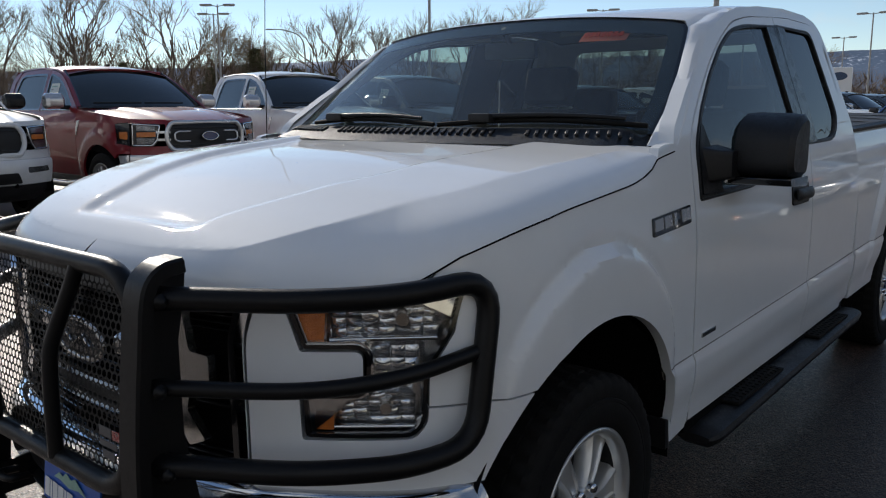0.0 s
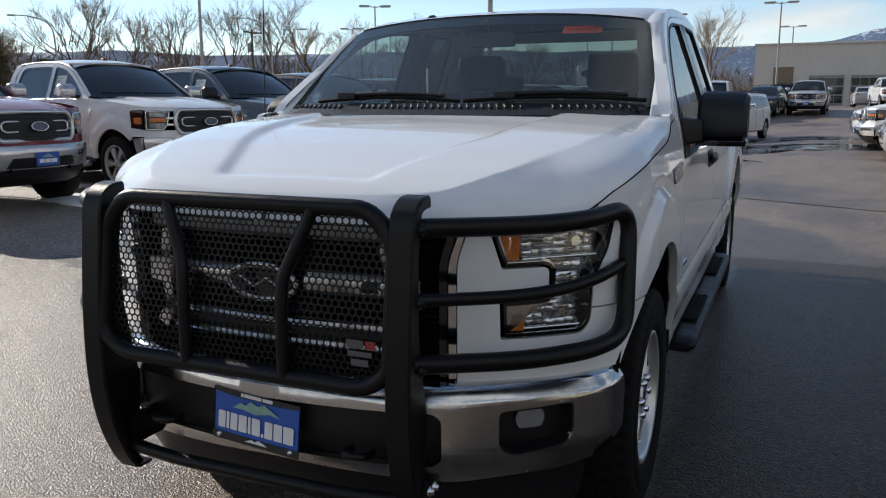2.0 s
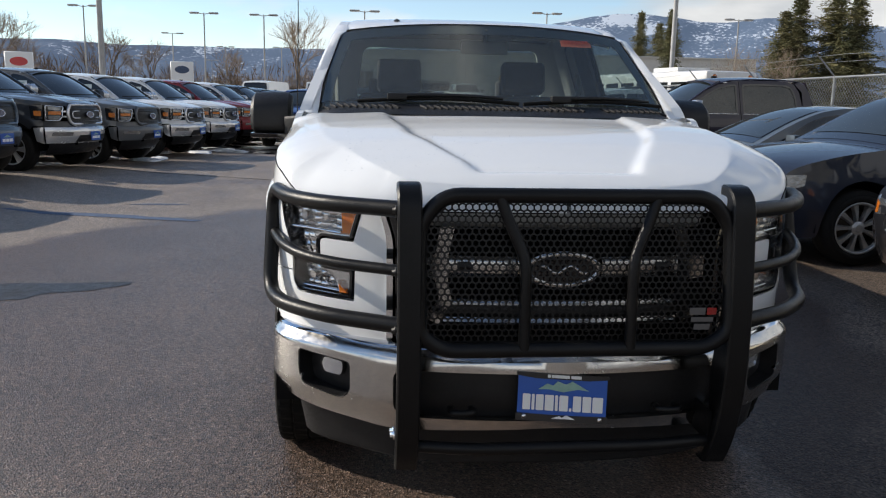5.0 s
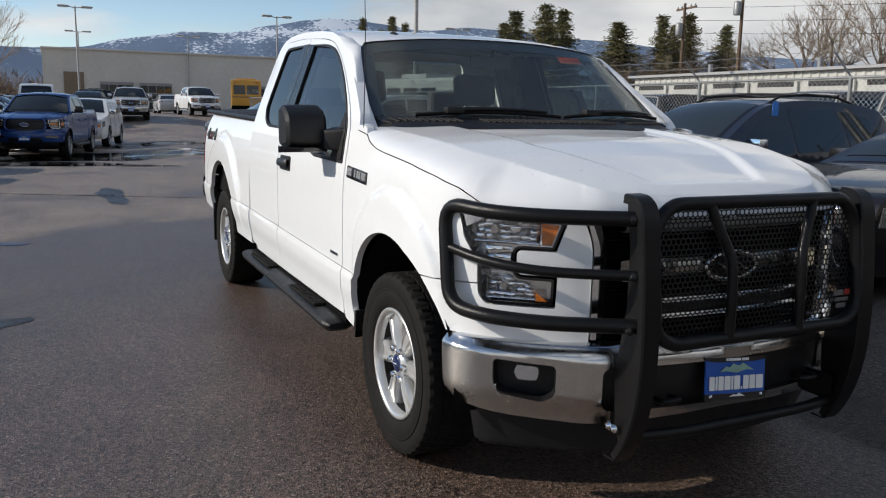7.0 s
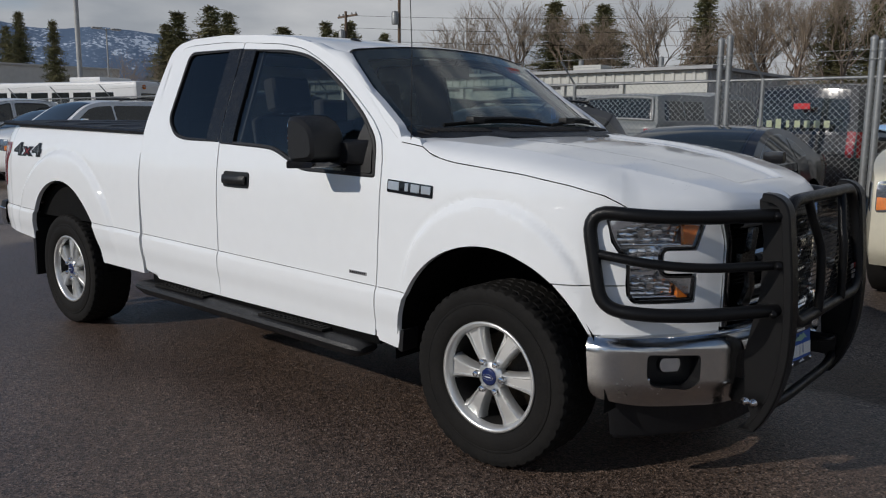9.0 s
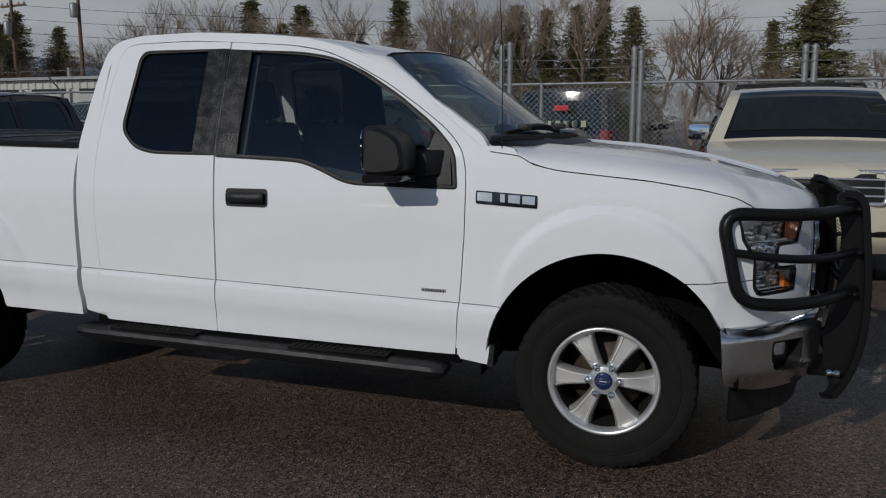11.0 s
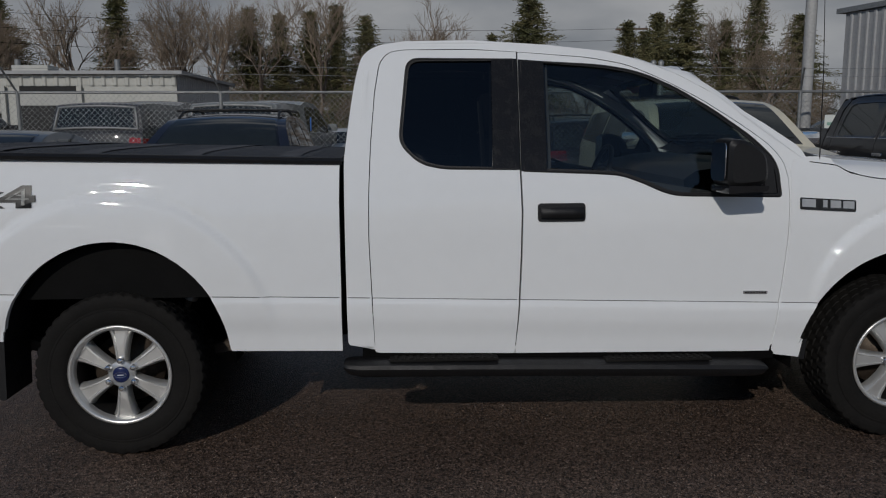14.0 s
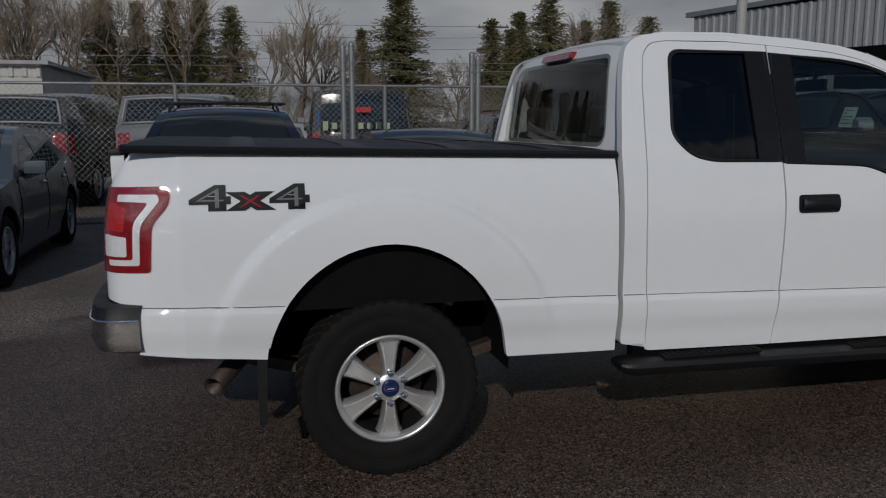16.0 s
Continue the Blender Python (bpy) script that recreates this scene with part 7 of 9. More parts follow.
CREW_W = soft_table([(0.40, 0.950), (0.55, 0.980), (0.75, 1.0), (0.95, 1.0), (1.12, 0.992), (1.24, 0.975), (1.31, 0.955), (1.37, 0.925), (1.50, 0.882), (1.65, 0.830), (1.80, 0.775), (1.88, 0.735), (1.96, 0.68)])
CREW_TOP = soft_table([(-1.10, 1.80), (-0.98, 1.87), (-0.80, 1.915), (-0.4, 1.942), (0.0, 1.945), (0.4, 1.925), (0.62, 1.895), (0.80, 1.85), (0.95, 1.79)])
CREW_RAIL = [(-1.03, 1.44), (-0.98, 1.70), (-0.92, 1.82), (-0.80, 1.872), (-0.4, 1.895), (0.0, 1.895), (0.40, 1.865), (0.62, 1.815), (0.80, 1.730), (1.00, 1.600), (1.20, 1.465), (1.36, 1.355)]


def crew_pickup(name, label, color, group, bright=True):
    """A crew-cab pickup: fenders, doors, bed, hood, glazed cab, nose with lamps and grille; bright means chrome trim."""
    owner = thing(name, label, "pickup truck", group)
    axles, r = (2.02, -1.66), 0.405
    trim = BRIGHTWORK if bright else GLOSS
    shell = BRIGHTWORK if bright else PAINT

    def flank(s):
        def at(x, z, off=0.0):
            k = 1 - 0.115 * max(0.0, (x - 2.10) / 0.48) ** 2 - 0.03 * max(0.0, (-2.5 - x) / 0.4) ** 2
            d = off
            for ax in axles:
                d += 0.022 * smoothstep(0.645, 0.61, math.hypot(x - ax, z - 0.43)) * smoothstep(0.40, 0.60, z)
            d -= 0.016 * smoothstep(0.70, 0.60, z) * smoothstep(1.5, 1.3, x) * smoothstep(-1.1, -0.9, x)
            return Vector((x, s * (CREW_W(z) * k + d), z))
        return at

    nose_x = soft_table([(0.36, 2.74), (0.48, 2.86), (0.58, 2.93), (0.70, 2.95), (0.80, 2.93), (0.86, 2.90), (1.00, 2.895), (1.12, 2.87), (1.18, 2.83), (1.24, 2.74)])

    def nose(q, z, off=0.0):
        b = 1 - q * q
        x = 2.58 + 0.315 * (1 - abs(q) ** 2.6) + (nose_x(z) - 2.895) * b
        return Vector((x + off * (1 - 0.4 * q * q), q * (CREW_W(z) * 0.885 + off * 0.5 * abs(q)), z))

    def wedge(outline, m, nm, off=0.0, thick=0.012, lab="", parent=None, step=0.07, holes=()):
        return part(nm, panel_mesh(outline, lambda q, z, o: nose(q, z, o + off), step, thick, holes=holes), m, parent or owner, lab)

    for s in (1, -1):
        f = flank(s)
        arch = lambda ax, a0, a1: arc(ax, 0.43, 0.475, a0, a1, 18)
        part("front_fender", panel_mesh([(1.395, 0.47), (1.51, 0.47)] + arch(2.02, 175, 42) + [(2.42, 0.80), (2.575, 0.80), (2.575, 0.895), (2.40, 0.92), (2.37, 1.16), (2.575, 1.175), (2.575, 1.215), (2.2, 1.262), (1.8, 1.298), (1.50, 1.325), (1.395, 1.335)], f, 0.05, 0.03), PAINT, owner)
        d1 = [(1.385, 0.47), (1.385, 1.33), (1.345, 1.352), (1.20, 1.452), (1.00, 1.587), (0.80, 1.717), (0.62, 1.802), (0.40, 1.852), (0.255, 1.868), (0.255, 0.47)]
        w1 = fillet([(1.17, 1.370), (0.97, 1.535), (0.77, 1.665), (0.60, 1.745), (0.40, 1.795), (0.31, 1.803), (0.31, 1.338), (1.02, 1.338)], 0.03, 3)
        d2 = [(0.245, 0.47), (0.245, 1.868), (0.0, 1.882), (-0.40, 1.882), (-0.62, 1.870), (-0.72, 1.835), (-0.80, 1.70), (-0.835, 1.45), (-0.84, 1.10), (-0.82, 0.90), (-0.95, 0.80), (-1.02, 0.47)]
        w2 = fillet([(0.19, 1.338), (0.19, 1.805), (-0.10, 1.815), (-0.55, 1.808), (-0.66, 1.775), (-0.72, 1.62), (-0.745, 1.345)], 0.04, 3)
        for d, w, hx in ((d1, w1, 0.38), (d2, w2, -0.68)):
            door = part("door", panel_mesh(d, f, 0.12, 0.03, holes=[w]), PAINT, owner)
            part("window_frame", panel_mesh(shrink(w, -0.014), lambda x, z, o, f=f: f(x, z, o + 0.002), 0.2, 0.01, holes=[shrink(w, 0.016)]), GLOSS, door)
            part("window_pane", panel_mesh(w, lambda x, z, o, f=f: f(x, z, o - 0.008), 0.25, 0), CARGLASS, door)
            part("door_handle", box((0.20, 0.03, 0.045), f(hx, 1.12, 0.015), 0.012, 2), trim if bright else PAINT, door)
            part("belt_trim", tube([f(x, 1.326, 0.003) for x in np.linspace(min(p[0] for p in d) + 0.04, max(p[0] for p in w) + 0.02, 8)], 0.008, 5), trim, door)
        if s < 0:
            sheet = part("price_sheet", panel_mesh([(0.40, 1.40), (0.40, 1.68), (0.66, 1.68), (0.66, 1.40)], lambda x, z, o: f(x, z, o - 0.004), 0.3, 0.001), PAPER, owner, "white price sheet in the window")
            for zz, x1 in ((1.63, 0.60), (1.59, 0.50), (1.54, 0.62), (1.50, 0.56), (1.45, 0.62)):
                part("sheet_bar", panel_mesh([(0.43, zz), (0.43, zz + 0.018), (x1, zz + 0.018), (x1, zz)], lambda x, z, o: f(x, z, o - 0.001), 0.3, 0.001), GREENPRINT if zz > 1.6 else GALV, sheet)
        part("cab_corner", panel_mesh([(-0.848, 1.70), (-0.735, 1.842), (-0.80, 1.868), (-0.92, 1.82), (-0.98, 1.70), (-1.03, 1.44), (-1.03, 0.82), (-0.96, 0.812), (-0.832, 0.905), (-0.852, 1.10), (-0.847, 1.45)], f, 0.12, 0.03), PAINT, owner)
        part("bed_side", panel_mesh([(-1.05, 0.50), (-1.05, 1.425), (-2.0, 1.435), (-2.86, 1.445), (-2.90, 1.40), (-2.90, 0.72), (-2.84, 0.60), (-2.2, 0.56)] + arch(-1.66, 164, 8), f, 0.06, 0.03), PAINT, owner)
        part("rocker", box((2.55, 0.10, 0.10), (0.20, s * 0.91, 0.45), 0.02, 1), PLASTIC, owner)
        part("step_bar", tube([(1.35, s * 0.97, 0.40), (1.20, s * 1.03, 0.37), (-0.75, s * 1.03, 0.37), (-0.95, s * 0.97, 0.40)], 0.045, 8), BRIGHTWORK if bright else PLASTIC, owner)
        part("backing", panel_mesh([(2.40, 0.75), (2.38, 1.15), (1.40, 1.28), (-2.8, 1.30), (-2.8, 0.72), (-1.2, 0.95), (-1.1, 0.52), (1.45, 0.52), (1.6, 0.85)], lambda x, z, o, f=f: f(x, z, o - 0.045), 0.3, 0), DARK, owner)
        part("tail_light", panel_mesh(fillet([(-2.895, 0.98), (-2.895, 1.36), (-2.76, 1.36), (-2.79, 0.98)], 0.03, 3), lambda x, z, o, f=f: f(x, z, o + 0.006), 0.1, 0.006), REDLENS, owner, "red tail light")
        # vent on the fender, chrome on the bright trim
        part("wing_vent", panel_mesh(fillet([(1.42, 1.19), (1.50, 1.20), (1.43, 1.02), (1.405, 1.00)], 0.01, 2), lambda x, z, o, f=f: f(x, z, o + 0.008), 0.1, 0.01), trim, owner)
        mir = part("wing_mirror", loft([[(1.10 + a * k, s * yy, 1.435 + b * k) for a, b in fillet([(-0.07, -0.10), (-0.07, 0.10), (0.03, 0.11), (0.10, 0.04), (0.10, -0.07)], 0.03, 3)] for yy, k in ((1.00, 0.75), (1.03, 1.0), (1.20, 1.0), (1.235, 0.7))], closed=True, caps=True), trim if bright else PLASTIC, owner)
        part("mirror_arm", box((0.07, 0.16, 0.05), (1.10, s * 0.96, 1.36), 0.015, 1), PLASTIC, mir)
        # lamp: dark housing wrapped round the corner, bright frame, amber middle, two square projectors
        house = fillet([(0.66, 1.145), (0.985, 1.165), (0.985, 0.885), (0.76, 0.885), (0.70, 0.96)], 0.015, 3)
        side = lambda pts: [(s * q, z) for q, z in pts]
        lamp = wedge(side(house), GLOSS, "headlight", 0.004, 0.02, "clear headlight in a dark housing", step=0.05)
        part("lamp_wrap", panel_mesh([(2.575, 0.90), (2.405, 0.925), (2.378, 1.155), (2.575, 1.168)], lambda x, z, o, f=f: f(x, z, o + 0.001), 0.06, 0.01), GLOSS, lamp)
        part("side_marker", panel_mesh(fillet([(2.555, 0.97), (2.45, 0.98), (2.44, 1.06), (2.555, 1.065)], 0.01, 2), lambda x, z, o, f=f: f(x, z, o + 0.005), 0.06, 0.006), AMBER, lamp)
        wedge(side(fillet([(0.73, 1.075), (0.73, 1.125), (0.93, 1.138), (0.93, 1.075)], 0.008, 2)), LAMP_UNIT, "projector", 0.010, 0.006, parent=lamp)
        wedge(side(fillet([(0.76, 0.915), (0.74, 0.985), (0.93, 0.985), (0.93, 0.915)], 0.008, 2)), LAMP_UNIT, "projector", 0.010, 0.006, parent=lamp)
        wedge(side(fillet([(0.73, 1.000), (0.73, 1.055), (0.93, 1.055), (0.93, 1.000)], 0.008, 2)), AMBER, "lamp_amber", 0.010, 0.006, parent=lamp)
        part("lamp_frame", tube([nose(s * q, z, 0.012) for q, z in fillet([(0.675, 1.135), (0.97, 1.152), (0.97, 0.90), (0.77, 0.898), (0.715, 0.965)], 0.015, 3)], 0.009, 5, closed=True), CHROME, lamp)
        for zz in (0.965, 1.055):
            wedge(side([(0.55, zz - 0.014), (0.55, zz + 0.014), (0.72, zz + 0.014), (0.72, zz - 0.014)]), trim, "grille_wing", 0.010, 0.02)
        wedge(side(fillet([(0.60, 0.635), (0.58, 0.70), (0.90, 0.70), (0.93, 0.64)], 0.015, 3)), LAMP_UNIT, "fog_lamp", 0.062, 0.01)
        part("tow_hook", box((0.08, 0.03, 0.05), (2.86, s * 0.40, 0.50), 0.01, 1), DARK, owner)
        for ax in axles:
            wheel_parts(owner, ax, s * 0.87, s, z=r, r=r, rim_r=r * 0.66, width=0.26, spokes=6 if bright else 10, alloy=CHEAP_ALLOY, cap=CHEAP_ALLOY, detail=False)
            pts = arc(ax, 0.43, 0.472, -6, 186, 14)
            part("wheel_well", loft([[(px, s * yy, pz) for px, pz in pts] for yy in (0.95, 0.66)] + [[(ax + (px - ax) * 0.05, s * 0.66, pz) for px, pz in pts]]), DARK, owner)
        # pillar between the screen and the door frame
        rail = [f(x, z, 0.0) for x, z in CREW_RAIL]
        lip = [Vector((p.x, p.y - s * 0.05, p.z + 0.016)) for p in rail]
        part("roof_rail", loft([[a for a in rail], [a * 0.5 + b * 0.5 + Vector((0, s * 0.008, 0.008)) for a, b in zip(rail, lip)], lip]), PAINT, owner)
    # roof, screens
    def roof(x, q):
        rz = float(np.interp(x, [p[0] for p in CREW_RAIL], [p[1] for p in CREW_RAIL]))
        half = CREW_W(rz) - 0.045
        return Vector((x, q * half, rz + 0.014 + (CREW_TOP(x) - rz) * (1 - abs(q) ** 2.2)))

    part("roof", loft([[roof(x, q) for q in np.linspace(-1, 1, 17)] for x in np.linspace(-0.95, 0.70, 16)]), PAINT, owner)
    screen = lambda q, t: Vector((1.46 - 0.80 * t - 0.17 * (1 - 0.35 * t) * q * q, q * (0.885 - 0.165 * t), 1.365 + 0.512 * t + 0.03 * math.sin(math.pi * t) - 0.028 * t * q * q))
    glass_ = part("windscreen", loft([[screen(q, t) for q in np.linspace(-1, 1, 17)] for t in np.linspace(0, 1.0, 9)]), CARGLASS, owner)
    for q in (-0.97, 0.97):
        part("screen_edge", tube([screen(q, t) + Vector((0.006, 0, 0.006)) for t in np.linspace(0, 1, 7)], 0.018, 5), GLOSS, glass_)
    part("screen_header", tube([screen(q, 0.985) + Vector((0.004, 0, 0.006)) for q in np.linspace(-1, 1, 13)], 0.022, 5), PAINT, owner)
    part("cowl", loft([[(x - 0.17 * q * q, 0.90 * q, z) for q in np.linspace(-1, 1, 13)] for x, z in ((1.46, 1.366), (1.55, 1.352))]), PLASTIC, owner)
    for y0, y1 in ((0.55, -0.05), (-0.10, -0.70)):
        part("wiper", tube([screen(y / 0.87, 0.05) + Vector((0.03, 0, 0.02)) for y in np.linspace(y0, y1, 6)], 0.012, 5), PLASTIC, owner)
    part("cab_back", loft([[(-1.04 + 0.10 * t, q * (0.93 - 0.20 * t), 1.40 + 0.47 * t) for q in np.linspace(-1, 1, 9)] for t in np.linspace(0, 1, 5)]), PAINT, owner)
    part("rear_window", loft([[(-1.047 + 0.10 * t, q * (0.80 - 0.16 * t), 1.40 + 0.47 * t) for q in np.linspace(-1, 1, 9)] for t in np.linspace(0.15, 0.85, 4)]), CARGLASS, owner)
    # hood: outer slopes, raised shoulders and a flat middle
    hood_rows = []
    for t in np.linspace(0, 1, 24):
        row = []
        for q in np.linspace(-1, 1, 37):
            a = abs(q)
            x = (1.54 - 0.16 * q * q) * (1 - t) + (2.835 - 0.25 * a ** 2.6) * t
            half = (0.945 - 0.07 * t ** 2) * (1 - 0.02 * t)
            z = 1.352 - 0.05 * t - 0.115 * t ** 3.2 + 0.020 * smoothstep(0.62, 0.54, a) - 0.012 * smoothstep(0.46, 0.38, a) - 0.03 * a * a - 0.035 * smoothstep(0.86, 1.0, a) * (1 - t)
            row.append((x, q * half, z))
        hood_rows.append(row)
    part("hood", loft(hood_rows), PAINT, owner)
    # nose panels
    wedge([(-1, 1.168), (-1, 1.215), (-0.6, 1.205), (0, 1.20), (0.6, 1.205), (1, 1.215), (1, 1.168), (0.66, 1.15), (-0.66, 1.15)], PAINT, "hood_lip", 0.0)
    wedge([(-1, 0.78), (-1, 0.885), (-0.60, 0.885), (-0.60, 1.15), (0.60, 1.15), (0.60, 0.885), (1, 0.885), (1, 0.78)], PAINT, "front_panel", -0.004)
    octo = [(-0.60, 0.93), (-0.60, 1.07), (-0.53, 1.165), (0.53, 1.165), (0.60, 1.07), (0.60, 0.93), (0.53, 0.835), (-0.53, 0.835)]
    gr = wedge(fillet(octo, 0.04, 4), PLASTIC, "grille", 0.004, 0.02, step=0.06)
    part("grille_frame", tube([nose(q, z, 0.020) for q, z in fillet(octo, 0.05, 5)], 0.030, 6, closed=True), BRIGHTWORK if bright else PAINT, gr)
    if bright:
        inner = [(-0.50, 0.965), (-0.50, 1.035), (-0.45, 1.06), (0.45, 1.06), (0.50, 1.035), (0.50, 0.965), (0.45, 0.94), (-0.45, 0.94)]
        part("inner_frame", tube([nose(q, z, 0.016) for q, z in fillet(inner, 0.02, 3)], 0.014, 6, closed=True), BRIGHTWORK, gr)
    for zz in (0.89, 1.10):
        part("grille_slat", tube([nose(q, zz, 0.010) for q in np.linspace(-0.54, 0.54, 9)], 0.006, 4), GLOSS, gr)
    emb = part("emblem", extrude([(0.125 * math.cos(a), 0.052 * math.sin(a)) for a in np.linspace(0, 2 * math.pi, 24, endpoint=False)], 0.02, lambda a, b, c: nose(a, 1.0 + b, 0.02) + Vector((c, 0, 0))), EMBLEM, gr)
    part("emblem_rim", tube([nose(0.125 * math.cos(a), 1.0 + 0.052 * math.sin(a), 0.04) for a in np.linspace(0, 2 * math.pi, 24, endpoint=False)], 0.008, 5, closed=True), CHROME, emb)
    # bumper, mouth, valance, plate
    part("front_bumper", loft([[nose(q, z, off) for q in np.linspace(-1, 1, 25)] for z, off in ((0.50, 0.015), (0.51, 0.045), (0.60, 0.058), (0.70, 0.060), (0.765, 0.056), (0.785, 0.040), (0.79, 0.0))]), shell, owner)
    for s in (1, -1):
        part("bumper_end", panel_mesh([(2.58, 0.50), (2.58, 0.785), (2.44, 0.775), (2.47, 0.55)], lambda x, z, o, f=flank(s): f(x, z, o + 0.02 * (x - 2.4) / 0.18), 0.06, 0.02), shell, owner)
    wedge(fillet([(-0.52, 0.525), (-0.45, 0.645), (0.45, 0.645), (0.52, 0.525)], 0.02, 3), PLASTIC, "bumper_mouth", 0.064, 0.01)
    part("valance", loft([[nose(q, 0.50, off) + Vector((0, 0, z - 0.50)) for q in np.linspace(-0.96, 0.96, 21)] for z, off in ((0.505, 0.02), (0.44, 0.0), (0.34, -0.10), (0.30, -0.22))]), PLASTIC, owner)
    pl = part("plate", extrude([(-0.155, -0.078), (-0.155, 0.078), (0.155, 0.078), (0.155, -0.078)], 0.008, lambda a, b, c: Vector((3.012 + c, a, 0.625 + b))), BLUE, owner, "plain blue dealer plate")
    for a0, a1 in ((-0.12, -0.05), (-0.04, 0.03), (0.04, 0.12)):
        part("plate_mark", extrude([(a0, -0.045), (a0, 0.0), (a1, 0.0), (a1, -0.045)], 0.002, lambda a, b, c: Vector((3.021 + c, a, 0.625 + b))), WHITEPRINT, pl)
    part("plate_hill", extrude([(-0.09, 0.02), (0.0, 0.06), (0.09, 0.02)], 0.002, lambda a, b, c: Vector((3.021 + c, a, 0.625 + b))), GREENPRINT, pl)
    part("bed_cover", loft([[(x, y, 1.44 + 0.012 * (1 - (y / 0.9) ** 4)) for y in np.linspace(-0.90, 0.90, 7)] for x in (-1.06, -1.9, -2.86)]), VINYL, owner)
    part("tailgate", panel_mesh(fillet([(-0.80, 0.72), (-0.80, 1.42), (0.80, 1.42), (0.80, 0.72)], 0.03, 3), lambda y, z, o: Vector((-2.91 - o, y, z)), 0.2, 0.04), PAINT, owner)
    part("rear_bumper", box((0.16, 1.86, 0.20), (-2.92, 0, 0.64), 0.03, 2), BRIGHTWORK if bright else PLASTIC, owner)
    part("underbody", box((5.2, 1.25, 0.16), (0.0, 0, 0.50), 0.02, 1), DARK, owner)
    part("cabin_floor", box((2.4, 1.7, 0.10), (0.2, 0, 0.60), 0.02, 1), DARK, owner)
    part("roof_antenna", box((0.10, 0.04, 0.03), (0.35, 0, 1.955), 0.01, 1), PLASTIC, owner)
    for ob in owner.children_recursive:
        if ob.type == "MESH" and PAINT.name in ob.data.materials:
            ob.color = (*color, 1)
    return owner


def another(ob, m, label, color):
    """A copy of a vehicle in its own colour."""
    c = tagged(copy_thing(ob, m), label)
    for o in c.children_recursive:
        if o.type == "MESH" and PAINT.name in o.data.materials:
            o.color = (*color, 1)
    return c


C_WHITE, C_RED, C_SLATE, C_DARK, C_GREY, C_BLUE, C_SILVER, C_BLACK = (0.74, 0.75, 0.75), (0.20, 0.010, 0.016), (0.075, 0.11, 0.15), (0.022, 0.024, 0.028), (0.10, 0.105, 0.11), (0.012, 0.055, 0.21), (0.42, 0.43, 0.44), (0.008, 0.008, 0.010)
C_CREAM, C_NAVY, C_PURPLE = (0.62, 0.58, 0.46), (0.013, 0.017, 0.030), (0.018, 0.012, 0.024)


def stand(x_front, y_front, yaw, reach, z=0.0):
    """The pose of a vehicle whose front middle stands at a place, heading by yaw."""
    a = radians(yaw)
    return pose(x_front - reach * math.cos(a), y_front - reach * math.sin(a), z, 0, 0, yaw)


ROW = "new pickups parked in a row"
new_pickup = crew_pickup("pickup_truck", "dark red crew-cab pickup with a chrome grille", C_RED, ROW)
put(new_pickup, stand(-4.15, -6.75, 88, 2.95, rise(-4.3, -9.7)))
sport_pickup = crew_pickup("pickup_truck", "slate-blue crew-cab pickup with a black grille and painted bumper", C_SLATE, ROW, bright=False)
put(sport_pickup, stand(-4.15 - 2.62 * 2, -6.85 + 0.92, 78, 2.95, rise(-10.0, -8.7)))
colors = {-1: (C_WHITE, "white", 0), 1: (C_WHITE, "white", 1), 3: (C_DARK, "charcoal", 1), 4: (C_GREY, "grey", 0), 5: (C_WHITE, "white", 1), 6: (C_WHITE, "white", 1), 7: (C_RED, "dark red", 0), 8: (C_WHITE, "white", 1), 9: (C_DARK, "charcoal", 0), 10: (C_SLATE, "slate-blue", 1),
          11: (C_DARK, "charcoal", 0), 12: (C_GREY, "grey", 1)}
for n, (c, word, chrome) in colors.items():
    another(new_pickup if chrome else sport_pickup, stand(-4.15 - 2.62 * n - (0.10 if n < 0 else 0), -6.85 + 0.46 * n, 78 if n > 0 else 88, 2.95, rise(-4.75 - 2.62 * n, -9.6 + 0.46 * n)),
            f"{word} crew-cab pickup with a {'chrome' if chrome else 'black'} grille, in the sales row", c)
another(sport_pickup, stand(-22.8, -2.95, -12, 2.95, -0.15), "bright blue crew-cab pickup standing across the lane", C_BLUE)
far = "pickups and cars at the far end of the lot"
for x, y, yaw, c, word in ((-46.9, 1.85, -4, C_SILVER, "silver"), (-52.4, 7.05, 4, C_WHITE, "white")):
    tagged(another(new_pickup, stand(x, y, yaw, 2.95, rise(x - 1.5, y)), f"{word} pickup at the far end of the wet lot", c), group=far)

USED = "used cars parked in a row"
black_suv = build_vehicle("suv", "suv", "dark navy crossover with black roof rails and silver mirrors", "car", C_NAVY, USED, rails=True, plate=None, mirror_mat=CHROME, spokes=9)
put(black_suv, stand(-4.42, 2.88, -90, 2.34))
coupe = build_vehicle("coupe", "coupe", "black sports coupe with dark windows", "car", C_BLACK, USED, plate=PAPER, trim=GLOSS, spokes=10)
put(coupe, stand(-1.95, 3.30, -90, 2.40))
cream = build_vehicle("big_suv", "suv", "cream full-size off-roader with chrome mirrors", "car", C_CREAM, USED, plate=None, mirror_mat=CHROME, rails=True)
put(cream, stand(1.34, 3.15, -90, 2.58))
sedan = build_vehicle("sedan", "sedan", "steel-blue saloon with chrome door handles and sleek lamps", "car", (0.075, 0.092, 0.110), USED, plate=PAPER, spokes=10)
put(sedan, stand(-7.25, 2.85, -90, 2.40))
tagged(another(new_pickup, stand(-10.6, 2.95, -90, 2.95), "purple-black pickup with a large chrome bumper", C_PURPLE), group=USED)
